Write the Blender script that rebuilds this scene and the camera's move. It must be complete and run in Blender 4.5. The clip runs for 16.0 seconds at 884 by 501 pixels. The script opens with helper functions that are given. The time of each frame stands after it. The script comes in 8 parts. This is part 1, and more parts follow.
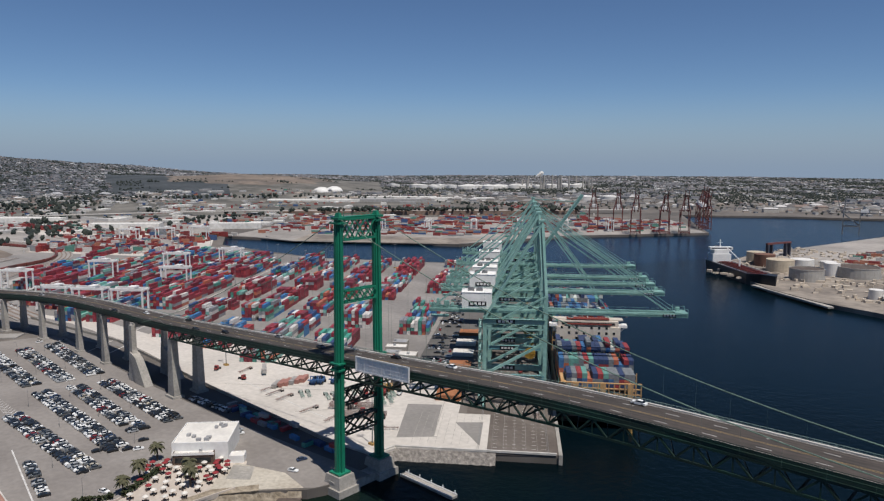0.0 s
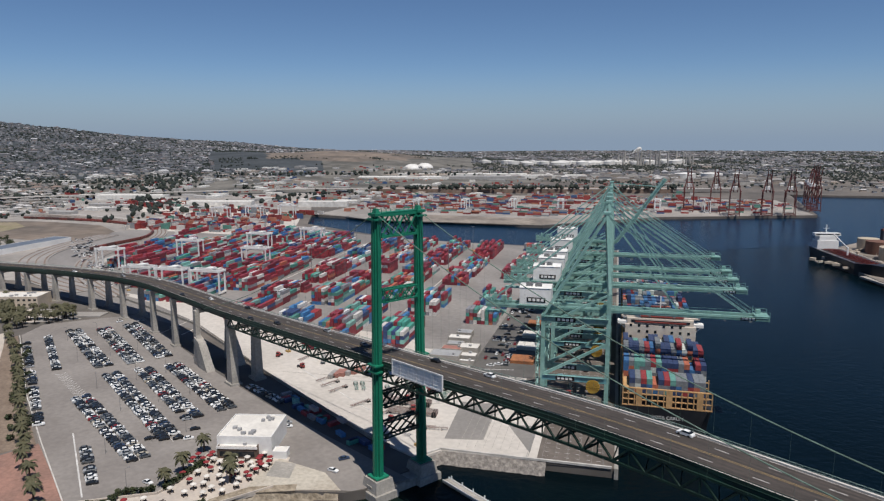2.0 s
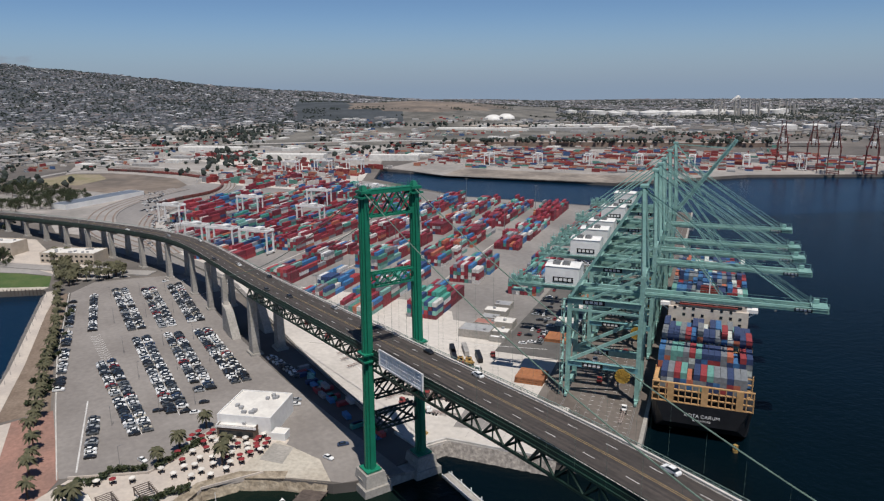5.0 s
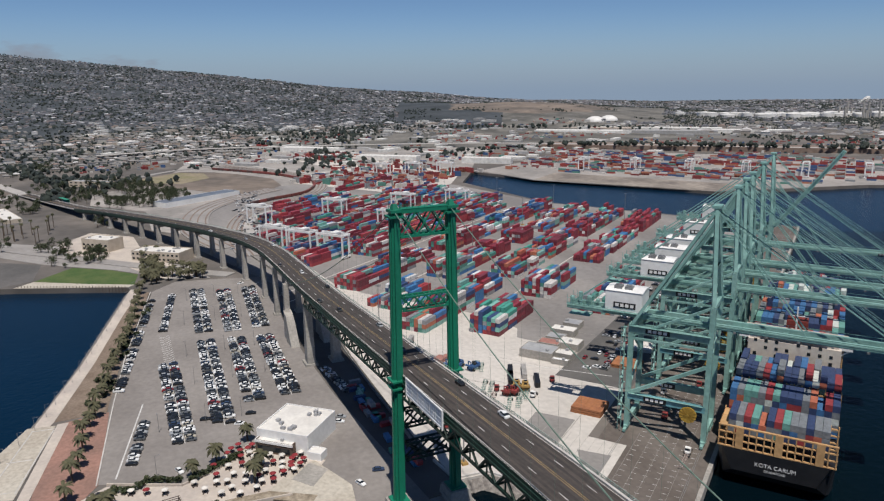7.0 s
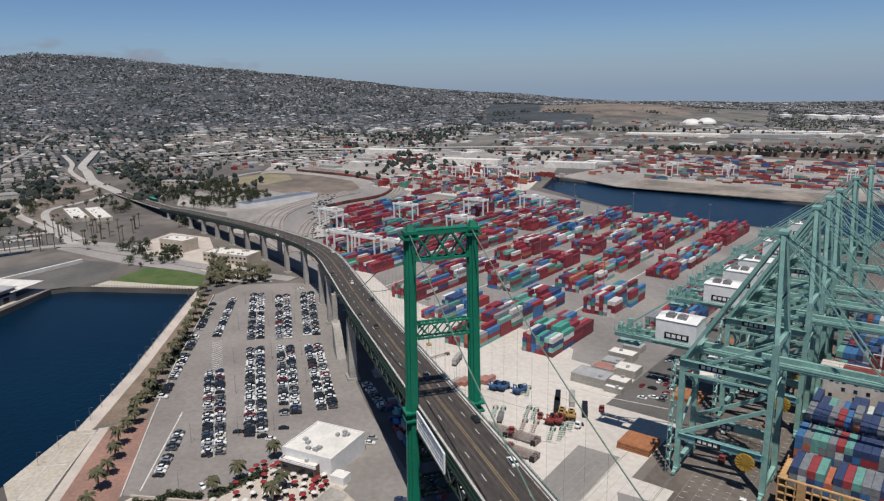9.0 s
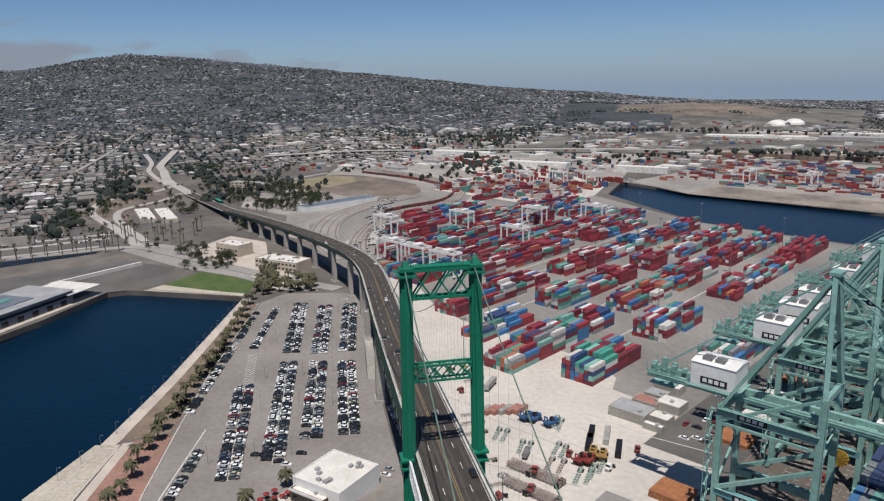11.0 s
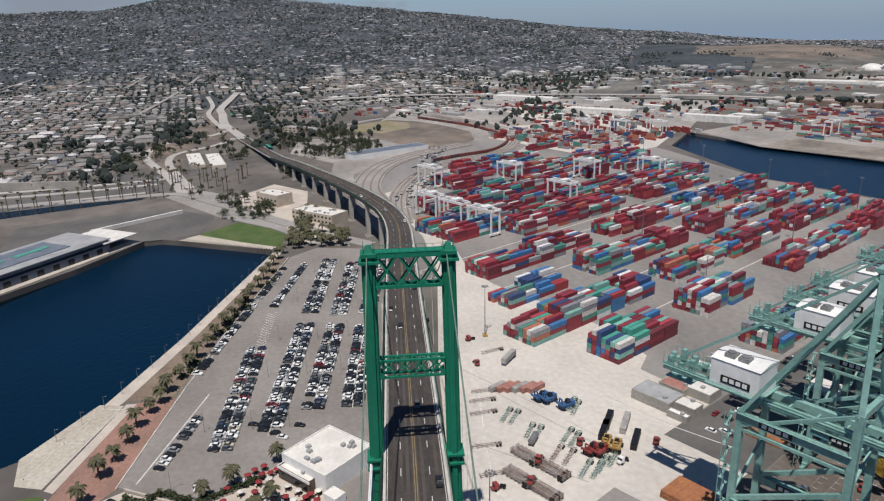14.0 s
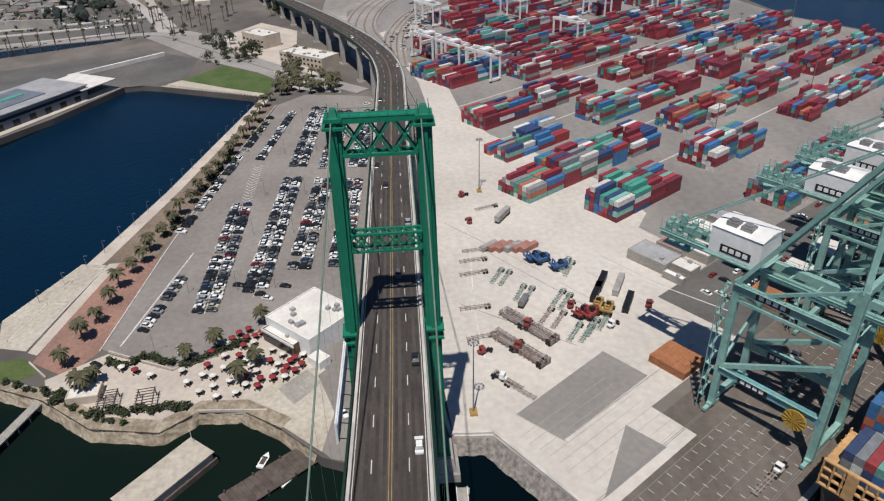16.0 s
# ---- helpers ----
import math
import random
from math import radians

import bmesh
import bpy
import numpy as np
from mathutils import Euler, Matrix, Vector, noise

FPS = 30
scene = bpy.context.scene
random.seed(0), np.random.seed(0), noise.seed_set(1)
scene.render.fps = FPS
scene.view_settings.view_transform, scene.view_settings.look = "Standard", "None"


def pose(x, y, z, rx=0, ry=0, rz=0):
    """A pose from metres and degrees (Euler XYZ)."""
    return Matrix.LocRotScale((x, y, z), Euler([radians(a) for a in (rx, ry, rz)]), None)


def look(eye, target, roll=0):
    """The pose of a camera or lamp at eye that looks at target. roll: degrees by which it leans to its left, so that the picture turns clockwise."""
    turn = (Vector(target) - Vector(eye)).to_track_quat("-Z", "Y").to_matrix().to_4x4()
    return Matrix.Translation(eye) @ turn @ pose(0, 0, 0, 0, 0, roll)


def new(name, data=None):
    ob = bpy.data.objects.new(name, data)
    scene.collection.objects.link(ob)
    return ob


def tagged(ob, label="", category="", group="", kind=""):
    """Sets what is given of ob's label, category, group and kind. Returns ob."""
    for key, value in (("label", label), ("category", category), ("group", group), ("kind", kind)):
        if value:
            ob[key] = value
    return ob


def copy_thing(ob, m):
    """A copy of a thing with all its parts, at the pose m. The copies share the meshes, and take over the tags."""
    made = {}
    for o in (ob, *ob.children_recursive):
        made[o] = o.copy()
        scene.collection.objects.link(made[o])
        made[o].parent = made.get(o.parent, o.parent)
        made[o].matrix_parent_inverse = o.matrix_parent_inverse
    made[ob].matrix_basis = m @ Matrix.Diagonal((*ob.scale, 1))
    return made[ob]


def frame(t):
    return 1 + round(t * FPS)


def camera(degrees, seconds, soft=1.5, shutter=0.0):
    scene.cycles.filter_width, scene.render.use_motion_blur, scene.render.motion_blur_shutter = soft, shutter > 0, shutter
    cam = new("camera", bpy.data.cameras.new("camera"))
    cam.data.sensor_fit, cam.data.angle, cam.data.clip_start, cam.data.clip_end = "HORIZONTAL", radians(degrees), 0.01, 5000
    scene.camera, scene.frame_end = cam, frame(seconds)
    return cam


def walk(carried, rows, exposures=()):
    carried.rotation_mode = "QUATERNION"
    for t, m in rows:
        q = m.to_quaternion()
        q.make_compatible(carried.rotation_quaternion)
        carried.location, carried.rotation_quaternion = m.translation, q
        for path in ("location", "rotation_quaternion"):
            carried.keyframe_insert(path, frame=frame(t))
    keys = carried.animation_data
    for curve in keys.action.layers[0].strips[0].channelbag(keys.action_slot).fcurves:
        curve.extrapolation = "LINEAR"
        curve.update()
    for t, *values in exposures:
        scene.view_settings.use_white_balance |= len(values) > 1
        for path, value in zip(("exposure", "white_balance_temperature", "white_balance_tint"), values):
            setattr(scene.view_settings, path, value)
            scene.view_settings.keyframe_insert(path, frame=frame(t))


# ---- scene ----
from mathutils.geometry import tessellate_polygon
cam = camera(64.3, 16.0, 1.25)
METRES, EYE, TILT, LEAN, TURN = 207.87, 125.88, 0.0, 0.0, 41.6
ROWS = [
    (0.0, 0.0, 0.0, 0.0, 0.04, -7.4, -0.28),
    (0.5, 0.0203, 0.0206, 0.0113, 4.69, -7.45, -0.22),
    (1.0, 0.046, 0.0453, 0.0216, 7.48, -8.04, -0.13),
    (1.5, 0.0673, 0.0673, 0.0275, 7.66, -8.37, -0.0),
    (2.0, 0.0889, 0.0909, 0.03, 7.82, -9.45, 0.11),
    (2.5, 0.1105, 0.1151, 0.0328, 7.98, -12.34, 0.19),
    (3.0, 0.1315, 0.1403, 0.0405, 9.19, -13.48, 0.23),
    (3.5, 0.1545, 0.1659, 0.0471, 10.88, -13.49, 0.34),
    (4.0, 0.1763, 0.1913, 0.0515, 12.26, -13.49, 0.4),
    (6.5, 0.273, 0.3253, 0.0733, 21.01, -13.44, 0.68),
    (7.0, 0.2898, 0.354, 0.0771, 23.53, -13.44, 0.71),
    (7.5, 0.3061, 0.3835, 0.0807, 25.68, -13.41, 0.77),
    (8.0, 0.3211, 0.4132, 0.0841, 27.71, -13.38, 0.84),
    (8.5, 0.3353, 0.4434, 0.0871, 29.62, -13.34, 0.88),
    (9.0, 0.3474, 0.4738, 0.0915, 31.1, -13.28, 0.88),
    (11.5, 0.3939, 0.631, 0.1336, 39.74, -13.42, 1.07),
    (12.0, 0.3994, 0.6622, 0.1395, 42.12, -13.43, 1.06),
    (12.5, 0.402, 0.6926, 0.1424, 42.68, -13.41, 1.14),
    (13.0, 0.4046, 0.7203, 0.1407, 42.82, -13.81, 1.17),
    (13.5, 0.404, 0.7461, 0.1421, 42.98, -17.74, 1.18),
    (14.0, 0.4018, 0.7686, 0.1424, 43.11, -17.87, 1.18),
    (14.5, 0.3973, 0.7897, 0.1413, 43.23, -18.86, 1.21),
    (15.0, 0.39, 0.8101, 0.1395, 43.36, -22.16, 1.24),
    (15.5, 0.38, 0.8313, 0.1401, 43.46, -26.41, 1.31),
    (16.0, 0.3678, 0.8521, 0.1397, 43.54, -30.71, 1.35),
]
walk(cam, [(t, pose(0, 0, EYE, TILT, LEAN, TURN) @ pose(METRES * x, METRES * y, METRES * z, 90 + pitch, roll, yaw)) for t, x, y, z, yaw, pitch, roll in ROWS])

# ---- world, sun, exposure ----
SUN_WAY = Vector((-0.43, 0.12, -1.0)).normalized()
world = bpy.data.worlds.new("sky")
scene.world = world
world.use_nodes = True
wn, wl = world.node_tree.nodes, world.node_tree.links
sky = wn.new("ShaderNodeTexSky")
sky.sky_type = "NISHITA"
sky.sun_disc = False
sky.sun_elevation = radians(66.0)
sky.sun_rotation = radians(105.6)
sky.altitude = 0
sky.air_density, sky.dust_density, sky.ozone_density = 0.7, 0.0, 8.0
wl.new(sky.outputs["Color"], wn["Background"].inputs["Color"])
wn["Background"].inputs["Strength"].default_value = 0.074
sun = new("sun", bpy.data.lights.new("sun", "SUN"))
sun.data.energy, sun.data.angle, sun.data.color = 4.5, radians(0.55), (1.0, 0.95, 0.885)
sun.matrix_world = look((0, 0, 600), Vector((0, 0, 600)) + SUN_WAY)

# ---- materials ----


def nodes_of(name):
    m = bpy.data.materials.new(name)
    m.use_nodes = True
    nt = m.node_tree
    return m, nt, nt.nodes["Principled BSDF"]


def link(nt, a, b):
    nt.links.new(a, b)


def mix(nt, fac, a, b, blend="MIX"):
    n = nt.nodes.new("ShaderNodeMix")
    n.data_type, n.blend_type = "RGBA", blend
    for sock, val in ((n.inputs[0], fac), (n.inputs[6], a), (n.inputs[7], b)):
        if isinstance(val, bpy.types.NodeSocket):
            link(nt, val, sock)
        elif isinstance(val, (int, float)):
            sock.default_value = val
        else:
            sock.default_value = (*val, 1)
    return n.outputs[2]


def noise_fac(nt, scale, detail=4.0, lo=0.4, hi=0.6, stretch=None):
    co = nt.nodes.new("ShaderNodeNewGeometry")
    vec = co.outputs["Position"]
    if stretch:
        mp = nt.nodes.new("ShaderNodeMapping")
        mp.inputs["Scale"].default_value = stretch[0]
        mp.inputs["Rotation"].default_value = (0, 0, radians(stretch[1]))
        link(nt, vec, mp.inputs["Vector"])
        vec = mp.outputs["Vector"]
    n = nt.nodes.new("ShaderNodeTexNoise")
    n.inputs["Scale"].default_value, n.inputs["Detail"].default_value = scale, detail
    link(nt, vec, n.inputs["Vector"])
    r = nt.nodes.new("ShaderNodeMapRange")
    r.inputs["From Min"].default_value, r.inputs["From Max"].default_value = lo, hi
    link(nt, n.outputs["Fac"], r.inputs["Value"])
    return r.outputs["Result"]


def surface(name, col, col2=None, scale=0.05, fine=1.5, rough=0.85, metal=0.0, dirt=0.35, stretch=None, bump=0.0):
    """Two scales of variation: broad patches towards col2 and fine grain."""
    m, nt, b = nodes_of(name)
    col2 = col2 or tuple(c * 0.75 for c in col)
    c = mix(nt, noise_fac(nt, scale, 5, 0.38, 0.62, stretch), col, col2)
    g = noise_fac(nt, fine, 6, 0.25, 0.75)
    grain = mix(nt, g, tuple([1 - dirt] * 3), (1, 1, 1))
    c = mix(nt, 1.0, c, grain, "MULTIPLY")
    link(nt, c, b.inputs["Base Color"])
    b.inputs["Roughness"].default_value, b.inputs["Metallic"].default_value = rough, metal
    if bump:
        bn = nt.nodes.new("ShaderNodeBump")
        bn.inputs["Strength"].default_value, bn.inputs["Distance"].default_value = 0.6, bump
        link(nt, g, bn.inputs["Height"])
        link(nt, bn.outputs["Normal"], b.inputs["Normal"])
    return m


def palette(name, colours, per="object", rough=0.6, dirt=0.3, fine=0.8, ribs=0.0):
    """A paint that picks one of the colours for each object or each loose piece."""
    m, nt, b = nodes_of(name)
    if per == "object":
        src = nt.nodes.new("ShaderNodeObjectInfo").outputs["Random"]
    else:
        src = nt.nodes.new("ShaderNodeNewGeometry").outputs["Random Per Island"]
    ramp = nt.nodes.new("ShaderNodeValToRGB")
    ramp.color_ramp.interpolation = "CONSTANT"
    total, acc = sum(w for _, w in colours), 0.0
    while len(ramp.color_ramp.elements) < len(colours):
        ramp.color_ramp.elements.new(0.5)
    for e, (c, w) in zip(ramp.color_ramp.elements, colours):
        e.position, e.color = acc / total, (*c, 1)
        acc += w
    link(nt, src, ramp.inputs["Fac"])
    g = noise_fac(nt, fine, 6, 0.3, 0.7)
    c = mix(nt, 1.0, ramp.outputs["Color"], mix(nt, g, tuple([1 - dirt] * 3), (1.08, 1.08, 1.08)), "MULTIPLY")
    link(nt, c, b.inputs["Base Color"])
    b.inputs["Roughness"].default_value = rough
    if ribs:
        co = nt.nodes.new("ShaderNodeNewGeometry")
        mp = nt.nodes.new("ShaderNodeMapping")
        mp.inputs["Rotation"].default_value = (0, 0, radians(-QUAY_TURN))
        w = nt.nodes.new("ShaderNodeTexWave")
        w.inputs["Scale"].default_value = 1.1
        link(nt, co.outputs["Position"], mp.inputs["Vector"])
        link(nt, mp.outputs["Vector"], w.inputs["Vector"])
        bn = nt.nodes.new("ShaderNodeBump")
        bn.inputs["Strength"].default_value, bn.inputs["Distance"].default_value = 0.6, ribs
        link(nt, w.outputs["Fac"], bn.inputs["Height"])
        link(nt, bn.outputs["Normal"], b.inputs["Normal"])
    return m


QUAY_TURN = 125.5
M = {}
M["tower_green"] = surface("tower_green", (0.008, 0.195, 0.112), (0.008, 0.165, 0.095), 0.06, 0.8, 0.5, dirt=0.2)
# bridge green with shade put into it, for parts under and beside the deck
M["shaded_green"] = surface("shaded_green", (0.008, 0.04, 0.028), (0.012, 0.03, 0.022), 0.1, 0.8, 0.6)
M["crane_teal"] = surface("crane_teal", (0.27, 0.46, 0.415), (0.2, 0.375, 0.335), 0.08, 0.7, 0.5, dirt=0.3)
M["crane_blue"] = surface("crane_blue", (0.17, 0.42, 0.47), None, 0.1, 0.7, 0.5)
M["white_paint"] = surface("white_paint", (0.80, 0.79, 0.77), (0.72, 0.71, 0.69), 0.1, 0.6, 0.55, dirt=0.15)
M["black_paint"] = surface("black_paint", (0.012, 0.012, 0.014), None, 0.1, 0.8, 0.5)
M["hull_black"] = surface("hull_black", (0.013, 0.014, 0.017), (0.02, 0.02, 0.022), 0.1, 0.5, 0.45)
M["rust_red"] = surface("rust_red", (0.22, 0.035, 0.025), None, 0.1, 0.8, 0.7)
M["lash_yellow"] = surface("lash_yellow", (0.62, 0.37, 0.17), (0.52, 0.31, 0.14), 0.1, 0.7, 0.6)
M["reel_yellow"] = surface("reel_yellow", (0.5, 0.31, 0.05), None, 0.3, 1.5, 0.6)
M["glass_dark"] = surface("glass_dark", (0.02, 0.025, 0.03), None, 0.5, 1.0, 0.12, dirt=0.1)
M["concrete"] = surface("concrete", (0.42, 0.39, 0.35), (0.33, 0.31, 0.28), 0.08, 0.9, 0.9)
M["apron"] = surface("apron", (0.6, 0.555, 0.505), (0.52, 0.48, 0.435), 0.022, 0.35, 0.9, dirt=0.22)
M["yard_asphalt"] = surface("yard_asphalt", (0.205, 0.19, 0.18), (0.285, 0.265, 0.25), 0.02, 0.25, 0.9, dirt=0.25, stretch=((0.25, 1, 1), -QUAY_TURN))
M["quay_deck"] = surface("quay_deck", (0.12, 0.098, 0.083), (0.165, 0.14, 0.122), 0.05, 0.4, 0.9, dirt=0.3, stretch=((0.3, 1, 1), -QUAY_TURN))
M["dark_pad"] = surface("dark_pad", (0.23, 0.215, 0.20), (0.27, 0.25, 0.235), 0.04, 0.5, 0.9, dirt=0.2)
M["parking"] = surface("parking", (0.22, 0.198, 0.182), (0.275, 0.25, 0.23), 0.03, 0.4, 0.9, dirt=0.25)
M["road_deck"] = surface("road_deck", (0.05, 0.042, 0.038), (0.088, 0.072, 0.063), 0.3, 0.9, 0.95, dirt=0.3, stretch=((0.08, 1, 1), 0))
M["tyre_track"] = surface("tyre_track", (0.042, 0.036, 0.033), (0.066, 0.055, 0.049), 0.2, 0.7, 0.9, dirt=0.3)
M["island"] = surface("island", (0.36, 0.31, 0.26), (0.2, 0.17, 0.145), 0.02, 0.12, 0.95, dirt=0.45)
M["road"] = surface("road", (0.27, 0.25, 0.235), (0.33, 0.31, 0.29), 0.03, 0.3, 0.9, dirt=0.2)
M["freeway"] = surface("freeway", (0.45, 0.42, 0.39), (0.38, 0.355, 0.33), 0.03, 0.3, 0.9, dirt=0.2)
M["kerb"] = surface("kerb", (0.6, 0.57, 0.53), None, 0.2, 0.8, 0.85, dirt=0.2)
M["line_white"] = surface("line_white", (0.72, 0.7, 0.67), None, 0.3, 1.0, 0.8)
M["line_yellow"] = surface("line_yellow", (0.36, 0.25, 0.11), None, 0.3, 1.0, 0.8)
M["red_paving"] = surface("red_paving", (0.36, 0.2, 0.155), (0.28, 0.165, 0.13), 0.06, 0.6, 0.9)
M["mulch"] = surface("mulch", (0.21, 0.155, 0.115), (0.27, 0.205, 0.155), 0.09, 0.7, 0.95, dirt=0.45)
M["sand"] = surface("sand", (0.47, 0.415, 0.34), (0.55, 0.5, 0.42), 0.05, 0.6, 0.95)
M["promenade"] = surface("promenade", (0.56, 0.49, 0.42), (0.47, 0.41, 0.36), 0.07, 0.6, 0.9, dirt=0.2)
M["lawn"] = surface("lawn", (0.06, 0.11, 0.025), (0.1, 0.135, 0.04), 0.08, 0.8, 0.95, dirt=0.35)
M["bank_sand"] = surface("bank_sand", (0.44, 0.37, 0.28), (0.26, 0.21, 0.15), 0.25, 0.9, 0.95, dirt=0.45, bump=0.3)
M["riprap"] = surface("riprap", (0.32, 0.29, 0.26), (0.2, 0.18, 0.165), 0.6, 0.9, 0.95, dirt=0.5, bump=0.5)
M["ground"] = surface("ground", (0.19, 0.166, 0.146), (0.115, 0.103, 0.093), 0.008, 0.06, 0.95, dirt=0.4)
M["rail_paint"] = surface("rail_paint", (0.3, 0.4, 0.35), (0.22, 0.32, 0.27), 0.2, 0.8, 0.6)
# bluish grey and low in contrast: distance haze put into the colour
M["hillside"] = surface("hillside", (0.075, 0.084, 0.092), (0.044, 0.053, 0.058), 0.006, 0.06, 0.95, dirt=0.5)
M["dry_grass"] = surface("dry_grass", (0.25, 0.2, 0.16), (0.15, 0.125, 0.105), 0.011, 0.05, 0.95, dirt=0.45)
M["dry_lawn"] = surface("dry_lawn", (0.24, 0.215, 0.12), (0.3, 0.25, 0.17), 0.03, 0.15, 0.95, dirt=0.35)
M["plain"] = surface("plain", (0.22, 0.205, 0.18), (0.105, 0.1, 0.088), 0.011, 0.07, 0.95, dirt=0.45)
M["brown_bank"] = surface("brown_bank", (0.21, 0.15, 0.12), (0.27, 0.2, 0.16), 0.02, 0.15, 0.95, dirt=0.4)
M["dark_asphalt"] = surface("dark_asphalt", (0.1, 0.095, 0.09), (0.14, 0.13, 0.122), 0.03, 0.3, 0.9, dirt=0.25)
M["rail_ground"] = surface("rail_ground", (0.4, 0.365, 0.335), (0.27, 0.25, 0.23), 0.012, 0.12, 0.95, dirt=0.3)
M["cream_paint"] = surface("cream_paint", (0.62, 0.55, 0.47), (0.55, 0.48, 0.42), 0.2, 0.7, 0.6, dirt=0.2)
M["steel_grey"] = surface("steel_grey", (0.3, 0.3, 0.3), None, 0.2, 0.8, 0.5, 0.3)
M["far_crane_red"] = surface("far_crane_red", (0.19, 0.06, 0.052), None, 0.1, 0.8, 0.6)
M["far_crane_dark"] = surface("far_crane_dark", (0.05, 0.055, 0.075), None, 0.1, 0.8, 0.6)
M["cable"] = surface("cable", (0.16, 0.24, 0.19), None, 0.3, 0.9, 0.6)
M["hatch_orange"] = surface("hatch_orange", (0.42, 0.17, 0.07), (0.33, 0.13, 0.06), 0.2, 0.8, 0.8, dirt=0.4)
M["tarp"] = surface("tarp", (0.78, 0.79, 0.8), (0.62, 0.68, 0.74), 0.25, 0.9, 0.6, dirt=0.2)

BOX_PAINTS = [((0.337, 0.0419, 0.0474), 26), ((0.213, 0.0364, 0.0419), 20), ((0.475, 0.075, 0.0681), 9), ((0.586, 0.172, 0.075), 7),
              ((0.0336, 0.075, 0.199), 8), ((0.0474, 0.199, 0.461), 6), ((0.075, 0.323, 0.254), 8), ((0.199, 0.461, 0.379), 5),
              ((0.72, 0.72, 0.72), 6), ((0.282, 0.282, 0.296), 5)]
M["box_one"] = palette("container_paint", BOX_PAINTS, "object", 0.6, 0.3, 0.8, 0.05)
M["box_many"] = palette("container_paint_many", BOX_PAINTS, "island", 0.6, 0.3, 0.8, 0.05)
SHIP_PAINTS = [((0.0474, 0.144, 0.31), 18), ((0.0336, 0.0543, 0.13), 22), ((0.282, 0.0419, 0.0474), 16), ((0.13, 0.31, 0.268), 9),
               ((0.558, 0.599, 0.558), 5), ((0.185, 0.199, 0.213), 20), ((0.42, 0.13, 0.075), 4)]
M["ship_box"] = palette("ship_container_paint", SHIP_PAINTS, "object", 0.6, 0.3, 0.8, 0.05)



def water_material(name, a, b_):
    m, nt, b = nodes_of(name)
    c = mix(nt, noise_fac(nt, 0.006, 3, 0.35, 0.65), a, b_)
    link(nt, c, b.inputs["Base Color"])
    b.inputs["Roughness"].default_value, b.inputs["IOR"].default_value = 0.2, 1.33
    b.inputs["Specular IOR Level"].default_value = 0.105
    bn = nt.nodes.new("ShaderNodeBump")
    bn.inputs["Strength"].default_value, bn.inputs["Distance"].default_value = 0.6, 0.3
    link(nt, noise_fac(nt, 0.35, 6, 0.2, 0.8), bn.inputs["Height"])
    link(nt, bn.outputs["Normal"], b.inputs["Normal"])
    return m


M["water"] = water_material("water", (0.001, 0.0042, 0.006), (0.001, 0.006, 0.0105))
M["water_blue"] = water_material("water_blue", (0.0016, 0.012, 0.028), (0.0016, 0.0145, 0.035))

# ---- mesh helpers ----


